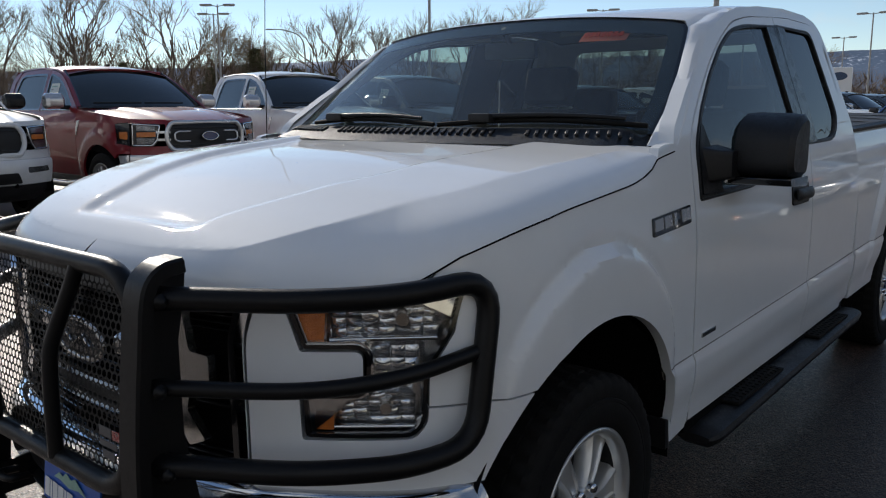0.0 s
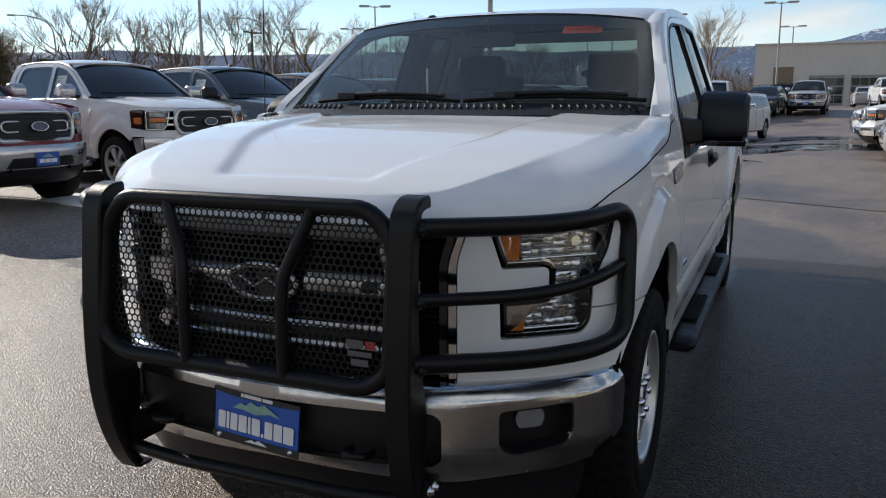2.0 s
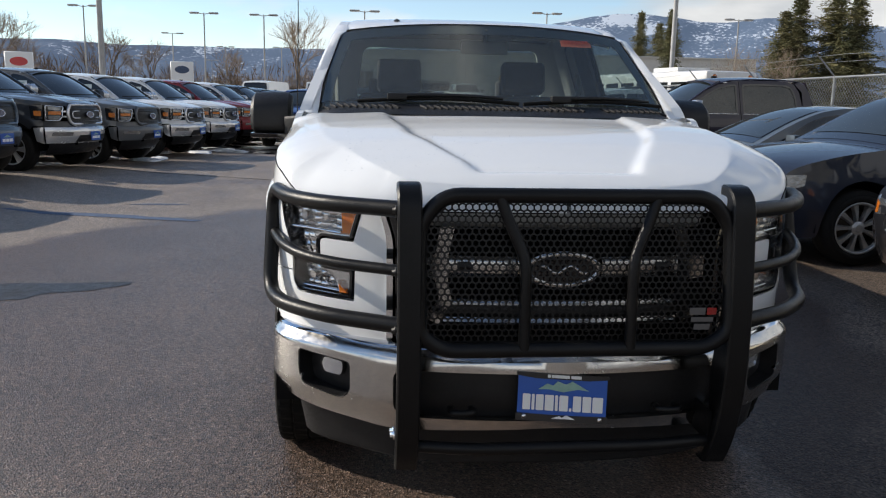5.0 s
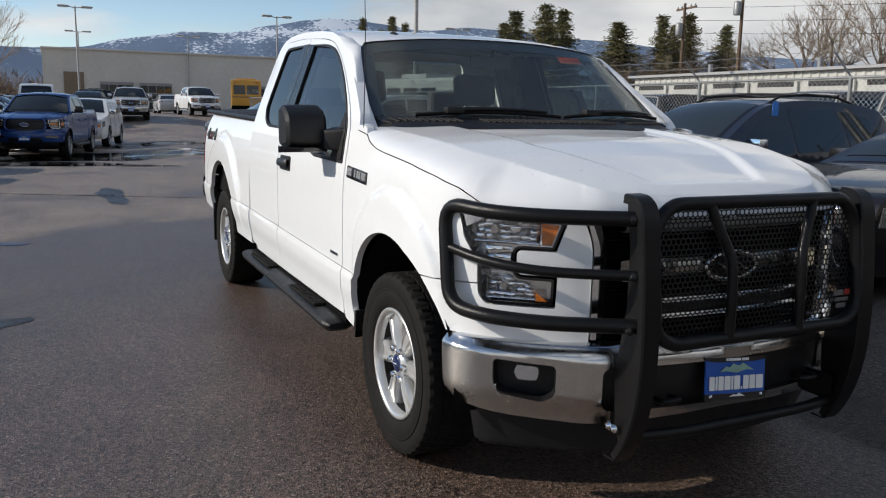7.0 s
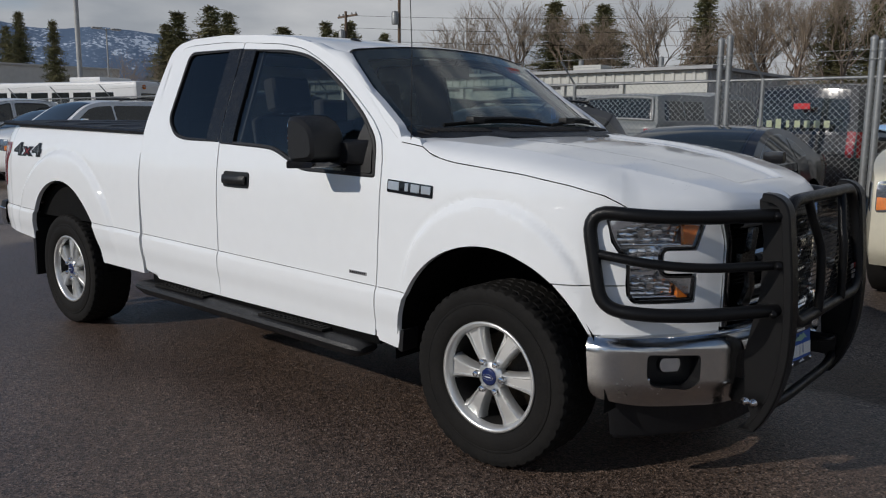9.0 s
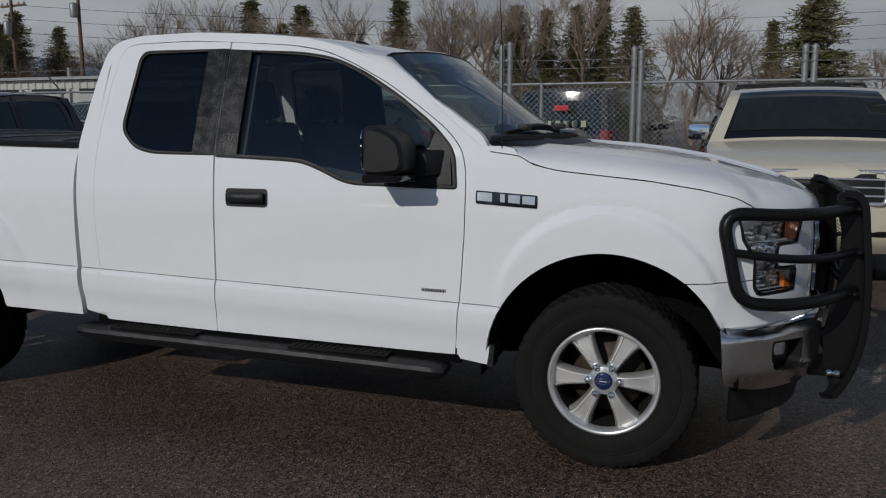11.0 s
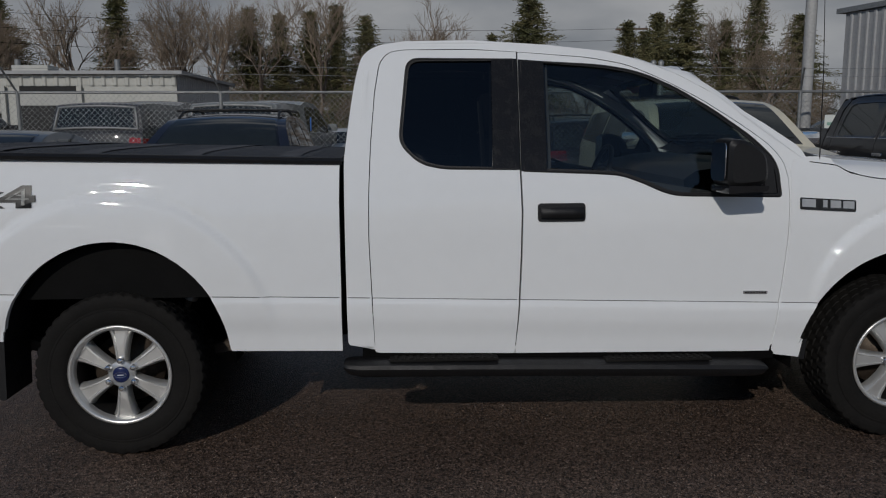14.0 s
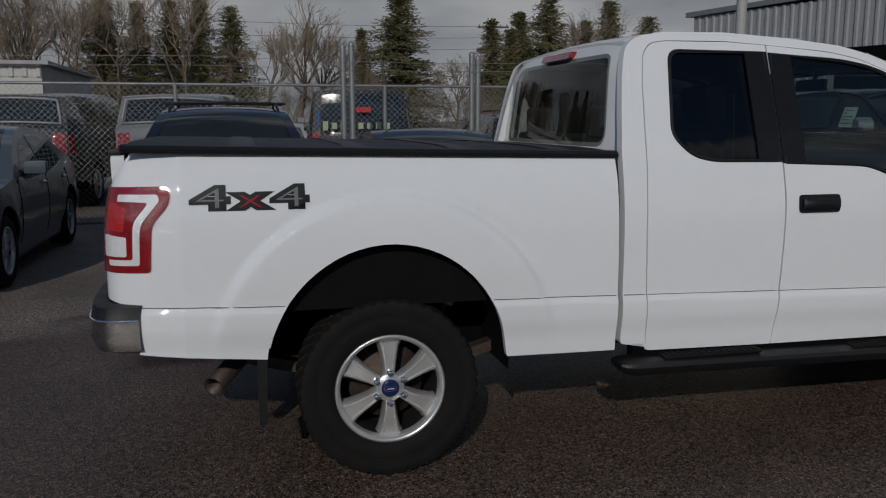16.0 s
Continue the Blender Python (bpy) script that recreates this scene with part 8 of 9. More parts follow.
tagged(another(new_pickup, stand(4.75, 3.0, -90, 2.95), "black pickup parked beside the cream off-roader", C_BLACK), group=USED)
tagged(another(sedan, stand(-13.3, 3.2, -90, 2.40), "silver saloon in the used-car row", C_SILVER), group=USED)
tagged(another(cream, stand(-16.0, 3.1, -90, 2.58), "white off-roader in the used-car row", C_WHITE), group=USED)
tagged(another(black_suv, stand(-18.6, 3.2, -90, 2.34), "silver crossover in the used-car row", C_SILVER), group=USED)
tagged(another(new_pickup, stand(-21.4, 2.9, -90, 2.95), "white pickup in the used-car row", C_WHITE), group=USED)
tagged(another(sedan, stand(-24.2, 3.2, -90, 2.40), "blue saloon in the used-car row", C_SLATE), group=USED)
tagged(another(cream, stand(-27.0, 3.1, -90, 2.58), "white off-roader in the used-car row", C_WHITE), group=USED)
tagged(another(black_suv, stand(-30.0, 3.2, -90, 2.34), "grey crossover in the used-car row", C_GREY), group=USED)
tagged(another(cream, stand(-29.2, -1.5, -12, 2.58, -0.13), "white off-roader behind the blue pickup", C_WHITE), group=far)
tagged(another(sedan, stand(-62.4, 6.0, 180, -2.4, rise(-60, 6.0)), "silver car seen from behind", C_SILVER), group=far)

tagged(another(black_suv, stand(-45.8, -0.63, -8, 2.34, rise(-48, -0.63)), "charcoal crossover at the far end of the lot", C_DARK), group=far)
tagged(another(black_suv, stand(-60.5, 3.6, 90, 2.34, rise(-60, 3.0)), "black crossover at the far end of the lot", C_BLACK), group=far)
YARD = "vehicles behind the chain-link fence"
canopy = build_vehicle("canopy", "pickup_truck", "dark grey pickup with a glazed bed canopy", "pickup truck", C_DARK, YARD, plate=None)
put(canopy, pose(-7.6, 13.2, 0, 0, 0, 84))
another(canopy, pose(-5.1, 12.85, 0, 0, 0, 84), "grey-green pickup with a bed canopy behind the fence", (0.15, 0.165, 0.165))
van = build_vehicle("van", "van", "black delivery van behind the fence", "van", C_BLACK, YARD, plate=None, trim=PLASTIC)
put(van, pose(-1.85, 12.95, 0, 0, 0, 83))
for k in range(8):
    part("side_mark", box((0.006, 0.09 if k != 3 else 0.05, 0.16 if k in (0, 2) else 0.11), (-2.80, 0.62 - 0.155 * k, 1.42), 0.002, 1), mat("faded_yellow_green", (0.38, 0.42, 0.26), 0.6) if k == 0 else bpy.data.materials["faded_yellow_green"], van, "plain pale sign shapes")
part("rear_mark", box((0.006, 0.26, 0.09), (-2.79, -0.05, 1.70), 0.002, 1), REDPRINT, van, "plain red sign shape")
tagged(another(black_suv, pose(1.2, 12.4, 0, 0, 0, 88), "black crossover behind the fence", C_BLACK), group=YARD)
tagged(another(new_pickup, pose(4.3, 13.2, 0, 0, 0, 85), "dark blue pickup behind the fence", C_NAVY), group=YARD)
tagged(another(sedan, pose(-3.4, 16.2, 0, 0, 0, 85), "pale car behind the fence", C_SILVER), group=YARD)
tagged(another(canopy, pose(-12.4, 13.4, 0, 0, 0, 80), "black pickup with a bed canopy behind the fence", C_BLACK), group=YARD)
tagged(another(black_suv, pose(7.6, 13.0, 0, 0, 0, 88), "slate-blue crossover behind the fence", C_SLATE), group=YARD)
hi_van = build_vehicle("high_van", "van", "white high-roof cargo van", "van", C_WHITE, far, plate=None, trim=PLASTIC)
put(hi_van, pose(-47, -6.4, 0, 0, 0, -14))
another(hi_van, pose(-46, -2.9, 0, 0, 0, 0), "white high-roof cargo van in the lot", C_WHITE)


def bus(name, label, color, at, long=9.0, group=""):
    owner = thing(name, label, "bus", group)
    b = part("body", box((long, 2.4, 2.3), (0, 0, 1.65), 0.22, 4), color, owner)
    part("roof_unit", box((1.6, 1.6, 0.22), (1.0, 0, 2.88), 0.08, 2), color, owner)
    for s in (1, -1):
        n = int(long / 1.15)
        for k in range(n):
            x = -long / 2 + 0.75 + k * (long - 1.2) / n
            part("window", box((0.92, 0.03, 0.75), (x, s * 1.20, 2.02), 0.012, 1), CARGLASS, owner)
        part("stripe", box((long - 0.4, 0.02, 0.06), (0, s * 1.205, 1.35), 0.004, 1), BLACKPRINT, owner)
        for ax in (-long / 2 + 2.0, long / 2 - 1.6):
            wheel_parts(owner, ax, s * 1.08, s, z=0.46, r=0.46, rim_r=0.27, width=0.26, alloy=CHEAP_ALLOY, cap=CHEAP_ALLOY, detail=False)
    for x in (-1, 1):
        for y in (-0.52, 0.52):
            part("end_window", box((0.04, 0.92, 0.72), (x * (long / 2 - 0.005), y, 2.0), 0.015, 1), CARGLASS, owner)
            part("end_lamp", lathe([(0.09, 0.0), (0.09, 0.03), (0.02, 0.05)], 10), REDLENS if x < 0 else AMBER, owner).matrix_basis = pose(x * (long / 2 + 0.0), y * 1.6, 2.58, 0, 0, -90 * x)
        part("end_bumper", box((0.14, 2.3, 0.24), (x * (long / 2 + 0.03), 0, 0.62), 0.03, 1), DARK, owner)
        part("end_stripe", box((0.02, 2.2, 0.07), (x * (long / 2 + 0.004), 0, 1.42), 0.004, 1), BLACKPRINT, owner)
    part("skirt", box((long - 0.5, 2.2, 0.3), (0, 0, 0.55), 0.03, 1), DARK, owner)
    put(owner, at)
    return owner


bus("shuttle_bus", "white shuttle bus with dark windows", mat("white_bus_paint", (0.68, 0.68, 0.67), 0.4, coat=0.4, vary=0.1, scale=1), pose(-30.0, 12.1, 0.0, 0, 0, 16), 8.0)
bus("school_bus", "yellow school bus far across the lot", YELLOW, pose(-68.0, 12.9, 0.9, 0, 0, -12), 8.5)

# ---- fence ----
fence = thing("chain_link_fence", "galvanised chain-link fence with barbed wire, round the back lot", "fence")
FY, FX0, FX1, FH = 8.2, -44.8, 13.0, 2.03
x = FX0
posts = [FX0 + 3.05 * k for k in range(20)]
for px in [p for p in posts if abs(p + 2.75) > 0.6 and abs(p - 1.6) > 0.6]:
    part("post", tube([(px, FY, 0), (px, FY, FH + 0.02)], 0.030, 8), GALV, fence)
    part("barb_arm", tube([(px, FY, FH), (px - 0.10, FY - 0.28, FH + 0.36)], 0.016, 5), GALV, fence)
for px, h in ((-2.73, 2.58), (-2.60, 2.62), (-0.72, 2.5), (-0.62, 2.45), (1.60, 2.46), (1.72, 2.46)):
    part("gate_post", tube([(px, FY, 0), (px, FY, h)], 0.045, 10), GALV, fence)
    part("post_cap", lathe([(0.05, 0), (0.05, 0.03), (0.02, 0.06), (0.001, 0.065)], 10), GALV, fence).matrix_basis = pose(px, FY, h, 90, 0, 0)
for z in (FH, 0.06):
    part("rail", tube([(FX0, FY, z), (FX1, FY, z)], 0.021, 6), GALV, fence)
for dy, dz in ((-0.19, 0.24), (-0.28, 0.36)):
    part("barbed_wire", tube([(px, FY + dy * (0.3 if abs(px) < 4 else 1), FH + dz + 0.02 * math.sin(px)) for px in np.linspace(FX0, FX1, 60)], 0.004, 4), GALV, fence)
bm = bmesh.new()
pitch, rad = 0.085, 0.0026
span = FH - 0.08
for sgn in (1, -1):
    n = int((FX1 - FX0 + span) / pitch)
    for k in range(n):
        xs = FX0 - (span if sgn > 0 else 0) + k * pitch
        a, b = (xs, 0.07), (xs + sgn * span, 0.07 + span)
        def clip(p, q):
            (x0, z0), (x1, z1) = p, q
            if x1 < x0:
                (x0, z0), (x1, z1) = (x1, z1), (x0, z0)
            if x1 <= FX0 or x0 >= FX1:
                return None
            f = (z1 - z0) / (x1 - x0)
            if x0 < FX0:
                x0, z0 = FX0, z0 + f * (FX0 - x0)
            if x1 > FX1:
                x1, z1 = FX1, z1 - f * (x1 - FX1)
            return (x0, z0), (x1, z1)
        seg = clip(a, b)
        if not seg:
            continue
        (x0, z0), (x1, z1) = seg
        yy = FY - 0.028 + sgn * 0.002
        ring0 = [bm.verts.new((x0 + ox, yy + oy, z0)) for ox, oy in ((-rad, -rad), (rad, -rad), (0, rad))]
        ring1 = [bm.verts.new((x1 + ox, yy + oy, z1)) for ox, oy in ((-rad, -rad), (rad, -rad), (0, rad))]
        for j in range(3):
            bm.faces.new((ring0[j], ring0[(j + 1) % 3], ring1[(j + 1) % 3], ring1[j]))
tagged(part("wire_mesh", bm, GALV, fence, "diamond wire mesh", smooth=False), kind="stuff")
sign = part("gate_sign", box((0.30, 0.01, 0.22), (4.55, FY - 0.05, 1.55), 0.004, 1), PAPER, fence, "small white sign with plain bars")
part("sign_bar", box((0.22, 0.004, 0.05), (4.55, FY - 0.058, 1.52), 0.001, 1), GREENPRINT, sign)

# ---- buildings ----
def ribbed(owner, a, b, z0, z1, material, pitch=0.30, depth=0.04, name="cladding"):
    """Ribbed metal sheet between two points of the plan."""
    a, b = Vector((*a, 0)), Vector((*b, 0))
    d = (b - a)
    n = max(1, int(d.length / pitch))
    u = d.normalized()
    nrm = Vector((u.y, -u.x, 0))
    row = []
    for k in range(n):
        for t, o in ((0.0, 0), (0.55, 0), (0.65, depth), (0.90, depth), (1.0, 0)):
            row.append(a + u * ((k + t) * d.length / n) + nrm * o)
    return part(name, loft([[p + Vector((0, 0, z)) for p in row] for z in (z0, z1)]), material, owner, smooth=False)


def solid(owner, name, x0, x1, y0, y1, z0, z1, material, label="", bevel=0.0):
    return part(name, box((x1 - x0, y1 - y0, z1 - z0), ((x0 + x1) / 2, (y0 + y1) / 2, (z0 + z1) / 2), bevel, 1), material, owner, label)


store = thing("storage_building", "long pale metal storage building with roll-up doors", "building")
solid(store, "wall", -35.2, -11.2, 28.35, 38, 0, 3.55, CREAMWALL)
ribbed(store, (-35.2, 28.33), (-11.2, 28.33), 3.12, 3.53, CREAMWALL, 0.45, 0.05)
ribbed(store, (-11.18, 28.3), (-11.18, 38), 0.0, 3.53, METALWALL, 0.35, 0.05)
solid(store, "roof", -35.5, -10.9, 28.05, 38.3, 3.55, 3.68, METALWALL)
# flat dark sheets on the wall stand in for shade inside the bays
BAY = mat("painted_bay_shade", (0.030, 0.030, 0.030), 0.9, vary=0.4, scale=1)
for k in range(7):
    x0 = -15.05 - 2.92 * k
    up = (2.35, 2.05, 0.0, 0.0, 0.0, 0.0, 0.9)[k]
    solid(store, "bay", x0 - 2.2, x0, 28.30, 28.345, 0, 3.10, BAY, "dark sheet painted as the shade of an open bay")
    door = solid(store, "roll_up_door", x0 - 2.2, x0, 28.22, 28.296, up, 2.86, mat("pale_door", (0.44, 0.44, 0.41), 0.6, vary=0.15, scale=1) if k == 0 else bpy.data.materials["pale_door"], "pale sectional door")
    for zz in (0.70, 1.40, 2.10):
        if zz > up:
            part("door_seam", box((2.2, 0.012, 0.02), (x0 - 1.1, 28.215, zz)), DARK, door)
    solid(store, "door_post", x0 + 0.02, x0 + 0.20, 28.20, 28.30, 0, 3.10, CREAMWALL)
for x0 in (-14, -18, -24, -31):
    part("roof_vent", tube([(x0, 30, 3.66), (x0, 30, 4.25)], 0.12, 10), GALV, store)
solid(store, "roof_box", -17.8, -16.4, 29, 30, 3.68, 3.95, CREAMWALL)

shop = thing("grey_workshop", "large grey block workshop with glazed roll-up doors", "building")
solid(shop, "wall", -116, -90, -2.9, 46, 0, 7.05, CEMENT)
solid(shop, "parapet", -116.2, -89.8, -3.0, 46.1, 7.05, 7.22, CEMENT)
for y0 in (2.4, 6.3, 18, 22):
    d = solid(shop, "roll_up_door", -89.98, -89.86, y0, y0 + 3.3, 0, 3.9, GALV, "glazed sectional door")
    for j in range(4):
        for i in range(4):
            part("pane", box((0.04, 0.72, 0.72), (-89.84, y0 + 0.45 + 0.80 * i, 0.6 + 0.88 * j), 0.01, 1), CARGLASS, d)
solid(shop, "tan_doorway", -89.97, -89.85, -1.0, 0.9, 0, 4.8, mat("tan_recess", (0.22, 0.17, 0.12), 0.8, vary=0.2, scale=1), "tan recessed doorway")
for k in range(10):
    solid(shop, "roof_unit", -97, -95.5, 3.4 + 0.75 * k, 3.9 + 0.75 * k, 7.22, 7.42, WHITEPRINT)

barn = thing("metal_workshop", "tall grey ribbed-metal workshop with a dark doorway", "building")
A, B = (24.4, 44.0), (36.0, 10.0)
ribbed(barn, A, B, 0, 8.1, METALWALL, 0.55, 0.09)
part("core", extrude([(24.5, 44.1), (36.2, 10.1), (60, 18), (48, 52)], 8.1, lambda a, b, c: Vector((a + 0.1, b, c))), METALWALL, barn)
part("roof", extrude([(24.0, 44.4), (35.9, 9.4), (60.5, 17.5), (48.3, 52.8)], 0.30, lambda a, b, c: Vector((a, b, 8.1 + c + 0.05 * (a - 24)))), GALV, barn)
# the wall has no opening here; a dark slab paints the doorway's shade
part("doorway", extrude([(27.6, 34.5), (30.6, 25.7), (30.8, 25.8), (27.8, 34.6)], 5.4, lambda a, b, c: Vector((a - 0.12, b, c))), DARK, barn, "dark slab painted as the shade of an open doorway")
part("flood_lamp", box((0.9, 1.2, 0.25), (26.3, 37.2, 6.0), 0.05, 1), POLE, barn)

# ---- lamp posts ----
def lamp_post(x, y, h=9.0, yaw=0.0, heads=2, label="grey car-park lamp post with two flat heads"):
    p = thing("lamp_post", label, "lamp post", "car-park lamp posts", pose(x, y, 0, 0, 0, yaw))
    part("base", lathe([(0.28, 0), (0.28, 0.7), (0.001, 0.71)], 12), CEMENT, p).matrix_basis = pose(0, 0, 0, 90, 0, 0)
    part("mast", tube([(0, 0, 0.6), (0, 0, h)], 0.085, 8, taper=0.055), POLE, p)
    for s in ((1, -1) if heads == 2 else (1,)):
        part("arm", tube([(0, 0, h - 0.12), (0, s * 0.45, h - 0.05)], 0.035, 6), POLE, p)
        head = part("head", box((0.36, 0.85, 0.14), (0, s * 0.85, h - 0.02), 0.04, 1), POLE, p)
        part("lens", box((0.28, 0.7, 0.02), (0, s * 0.85, h - 0.10), 0.004, 1), WHITELENS, head)
    return p


first = lamp_post(-98.5, -22.8, 9, 10)
for x, y, yaw in ((-73.8, -14.6, 0), (-122, -20.3, 0), (-73.9, -9.3, 0), (-68.0, -0.2, 5), (-65.4, 15.0, 5), (-65.6, 31.9, 0), (-64.2, 38.6, 0), (-71.8, -47.8, 20), (-56.9, -30.3, 30), (-91.1, 0.6, 0), (-73.8, -42, 20), (-157, -43, 0),
                  (-166, -30, 0), (-169, -13.3, 0), (-89.7, 11.4, 0), (-72.7, -37, 20), (-70.5, -24, 0), (-34.9, -50.0, 40), (-38, -55, 40), (-85, 24.0, 0), (-110, -60, 0), (-120, -12, 0)):
    copy_thing(first, pose(x, y, 0, 0, 0, yaw))
for x, y, h, rr, lab in ((-42.5, -36.0, 11, 0.13, "tall grey light mast"), (4.45, 8.9, 12, 0.10, "tall pale light mast behind the fence"), (-33, 13.5, 13, 0.12, "tall grey light mast"), (-30, -10.6, 13, 0.12, "tall grey light mast")):
    m = thing("light_mast", lab, "lamp post", "tall light masts", pose(x, y, 0))
    part("mast", tube([(0, 0, 0), (0, 0, h)], rr, 10, taper=rr * 0.7), POLE, m)
    part("base", lathe([(0.3, 0), (0.3, 0.5), (0.001, 0.51)], 12), CEMENT, m).matrix_basis = pose(0, 0, 0, 90, 0, 0)
    part("head", box((0.5, 1.6, 0.16), (0, 0, h), 0.05, 1), POLE, m)
for x, y in ((-51.8, -60.0), (-62, -44)):
    m = thing("street_lamp", "grey street lamp with a curved arm", "lamp post", "street lamps", pose(x, y, 0, 0, 0, -40))
    part("mast", tube(curve([(0, 0, 0), (0, 0, 6.5), (0.4, 0, 8.3), (1.8, 0, 8.9), (3.2, 0, 9.0)], 5), 0.09, 8, taper=0.045), POLE, m)
    part("head", box((0.7, 0.28, 0.14), (3.3, 0, 8.97), 0.05, 1), POLE, m)


def utility_pole(x, y, h, yaw):
    p = thing("utility_pole", "weathered wooden utility pole with cross-arm", "utility pole", "utility poles", pose(x, y, 0, 0, 0, yaw))
    part("mast", tube([(0, 0, 0), (0, 0, h)], 0.16, 8, taper=0.10), WOOD, p)
    part("cross_arm", box((0.12, 2.6, 0.14), (0.14, 0, h - 0.35), 0.01, 1), WOOD, p)
    for yy in (-1.15, -0.6, 0.6, 1.15):
        part("insulator", lathe([(0.05, 0), (0.07, 0.06), (0.05, 0.12), (0.02, 0.18)], 8), GALV, p).matrix_basis = pose(0.14, yy, h - 0.28, 90, 0, 0)
    part("transformer", lathe([(0.24, 0), (0.26, 0.1), (0.26, 0.8), (0.2, 0.9), (0.001, 0.95)], 14), GALV, p).matrix_basis = pose(-0.38, 0, h - 2.3, 90, 0, 0)
    return p


up = [(-44.6, 40.0, 9.6), (-39.5, 40.5, 10.6), (16.5, 62.0, 9.6), (22, 70, 11), (-70, -52, 9)]
for x, y, h in up:
    utility_pole(x, y, h, 80)
wires = thing("power_lines", "thin overhead power lines", "power line")
for dz in (0.0, -0.9, -1.8):
    pts = [(-44.6, 40.0, 9.3 + dz), (-12, 44, 8.0 + dz * 1.0), (16.5, 62.0, 9.3 + dz)]
    part("wire", tube([(-44.6 + 61.1 * t, 40 + 22 * t, 9.3 + dz - 3.2 * 4 * t * (1 - t) * 0.35) for t in np.linspace(0, 1, 24)], 0.014, 4), DARK, wires)

# ---- trees ----
def pine_mesh(seed, h=9.0, spread=2.1, dense=1.0):
    rnd = random.Random(seed)
    verts, faces = [], []
    levels = int(34 * dense)
    for i in range(levels):
        t = i / levels
        z = 0.10 * h + 0.90 * h * t
        reach = spread * (1 - t) ** 0.72 * (0.72 + 0.5 * rnd.random()) + 0.06
        for b in range(rnd.randint(8, 12)):
            a = rnd.random() * 2 * math.pi
            le = reach * (0.55 + 0.55 * rnd.random())
            n = max(3, int(le * 7))
            for k in range(n):
                f = (k + 0.6) / n
                cx, cy, cz = math.cos(a) * le * f, math.sin(a) * le * f, z - 0.28 * le * f * f + 0.16 * le * f
                for _ in range(6):
                    sz = (0.17 + 0.15 * rnd.random()) * (1.15 - 0.5 * f) * (0.6 + 0.05 * h)
                    d = Vector((rnd.gauss(0, 1), rnd.gauss(0, 1), rnd.gauss(0, 0.45))).normalized()
                    e = d.cross(Vector((rnd.gauss(0, 1), rnd.gauss(0, 1), rnd.gauss(0, 1)))).normalized()
                    o = Vector((cx, cy, cz)) + Vector((rnd.gauss(0, 0.06), rnd.gauss(0, 0.06), rnd.gauss(0, 0.05))) * (0.5 + 0.06 * h)
                    base = len(verts)
                    verts += [tuple(o - d * sz * 0.3), tuple(o + d * sz + e * sz * 0.10), tuple(o + d * sz * 0.9 - e * sz * 0.12)]
                    faces.append((base, base + 1, base + 2))
    me = bpy.data.meshes.new("crown")
    me.from_pydata(verts, [], faces)
    me.materials.append(NEEDLE)
    return me


def bare_mesh(seed, h=9.0, upright=0.6, depth=6, bush=False):
    rnd = random.Random(seed)
    bm_l, bm_t = bmesh.new(), bmesh.new()

    def grow(p, d, le, r, lev):
        q = p + d * le
        mid = p + d * le * 0.5 + Vector((rnd.gauss(0, 0.06), rnd.gauss(0, 0.06), rnd.gauss(0, 0.03))) * le
        tube([p, mid, q], r, 5 if lev < 2 else 3, taper=r * 0.6, caps=False, bm=bm_l if lev < 3 else bm_t)
        if lev >= depth:
            return
        for _ in range(3 if lev < 5 else 4):
            nd = (d + Vector((rnd.gauss(0, 0.46), rnd.gauss(0, 0.46), rnd.gauss(0.16 * upright * 2, 0.24)))).normalized()
            grow(p + d * le * (0.45 + 0.55 * rnd.random()), nd, le * (0.62 + 0.24 * rnd.random()), r * 0.60, lev + 1)
    if bush:
        for _ in range(6):
            d = Vector((rnd.gauss(0, 0.45), rnd.gauss(0, 0.45), 1)).normalized()
            grow(Vector((rnd.gauss(0, 0.25), rnd.gauss(0, 0.25), 0)), d, h * 0.34, 0.022 * h / 4, 2)
    else:
        grow(Vector((0, 0, 0)), Vector((rnd.gauss(0, 0.04), rnd.gauss(0, 0.04), 1)).normalized(), h * 0.25, 0.013 * h, 0)
    out = []
    for b, m in ((bm_l, BARK), (bm_t, TWIG)):
        me = bpy.data.meshes.new("limbs")
        for f in b.faces:
            f.smooth = True
        b.to_mesh(me)
        b.free()
        me.materials.append(m)
        out.append(me)
    return out


PINES = [pine_mesh(s, 9.0, sp, de) for s, sp, de in ((1, 1.9, 1.0), (2, 2.3, 1.1), (3, 1.6, 1.0), (4, 2.7, 0.9))]
BARES = [bare_mesh(s, 9.0, u) for s, u in ((11, 0.7), (12, 0.5), (13, 0.9), (14, 0.6))]
BUSHES = [bare_mesh(s, 4.0, 0.8, 6, True) for s in (21, 22)]
TRUNK = tube([(0, 0, 0), (0.03, 0, 3), (0, 0.03, 8.3)], 0.17, 7, taper=0.03)
TRUNK_ME = bpy.data.meshes.new("trunk")
TRUNK.to_mesh(TRUNK_ME)
TRUNK_ME.materials.append(BARK)
rt = random.Random(7)


def pine(x, y, h, v=0, wide=1.0):
    t = thing("pine_tree", "brownish-green conifer with gaps between drooping boughs", "tree", "conifers beyond the lot", pose(x, y, 0, 0, 0, rt.random() * 360))
    t.scale = (h / 9 * wide * 1.55, h / 9 * wide * 1.55, h / 9)
    for nm, me in (("trunk", TRUNK_ME), ("crown", PINES[v % 4])):
        o = new(nm, me)
        o.parent = t


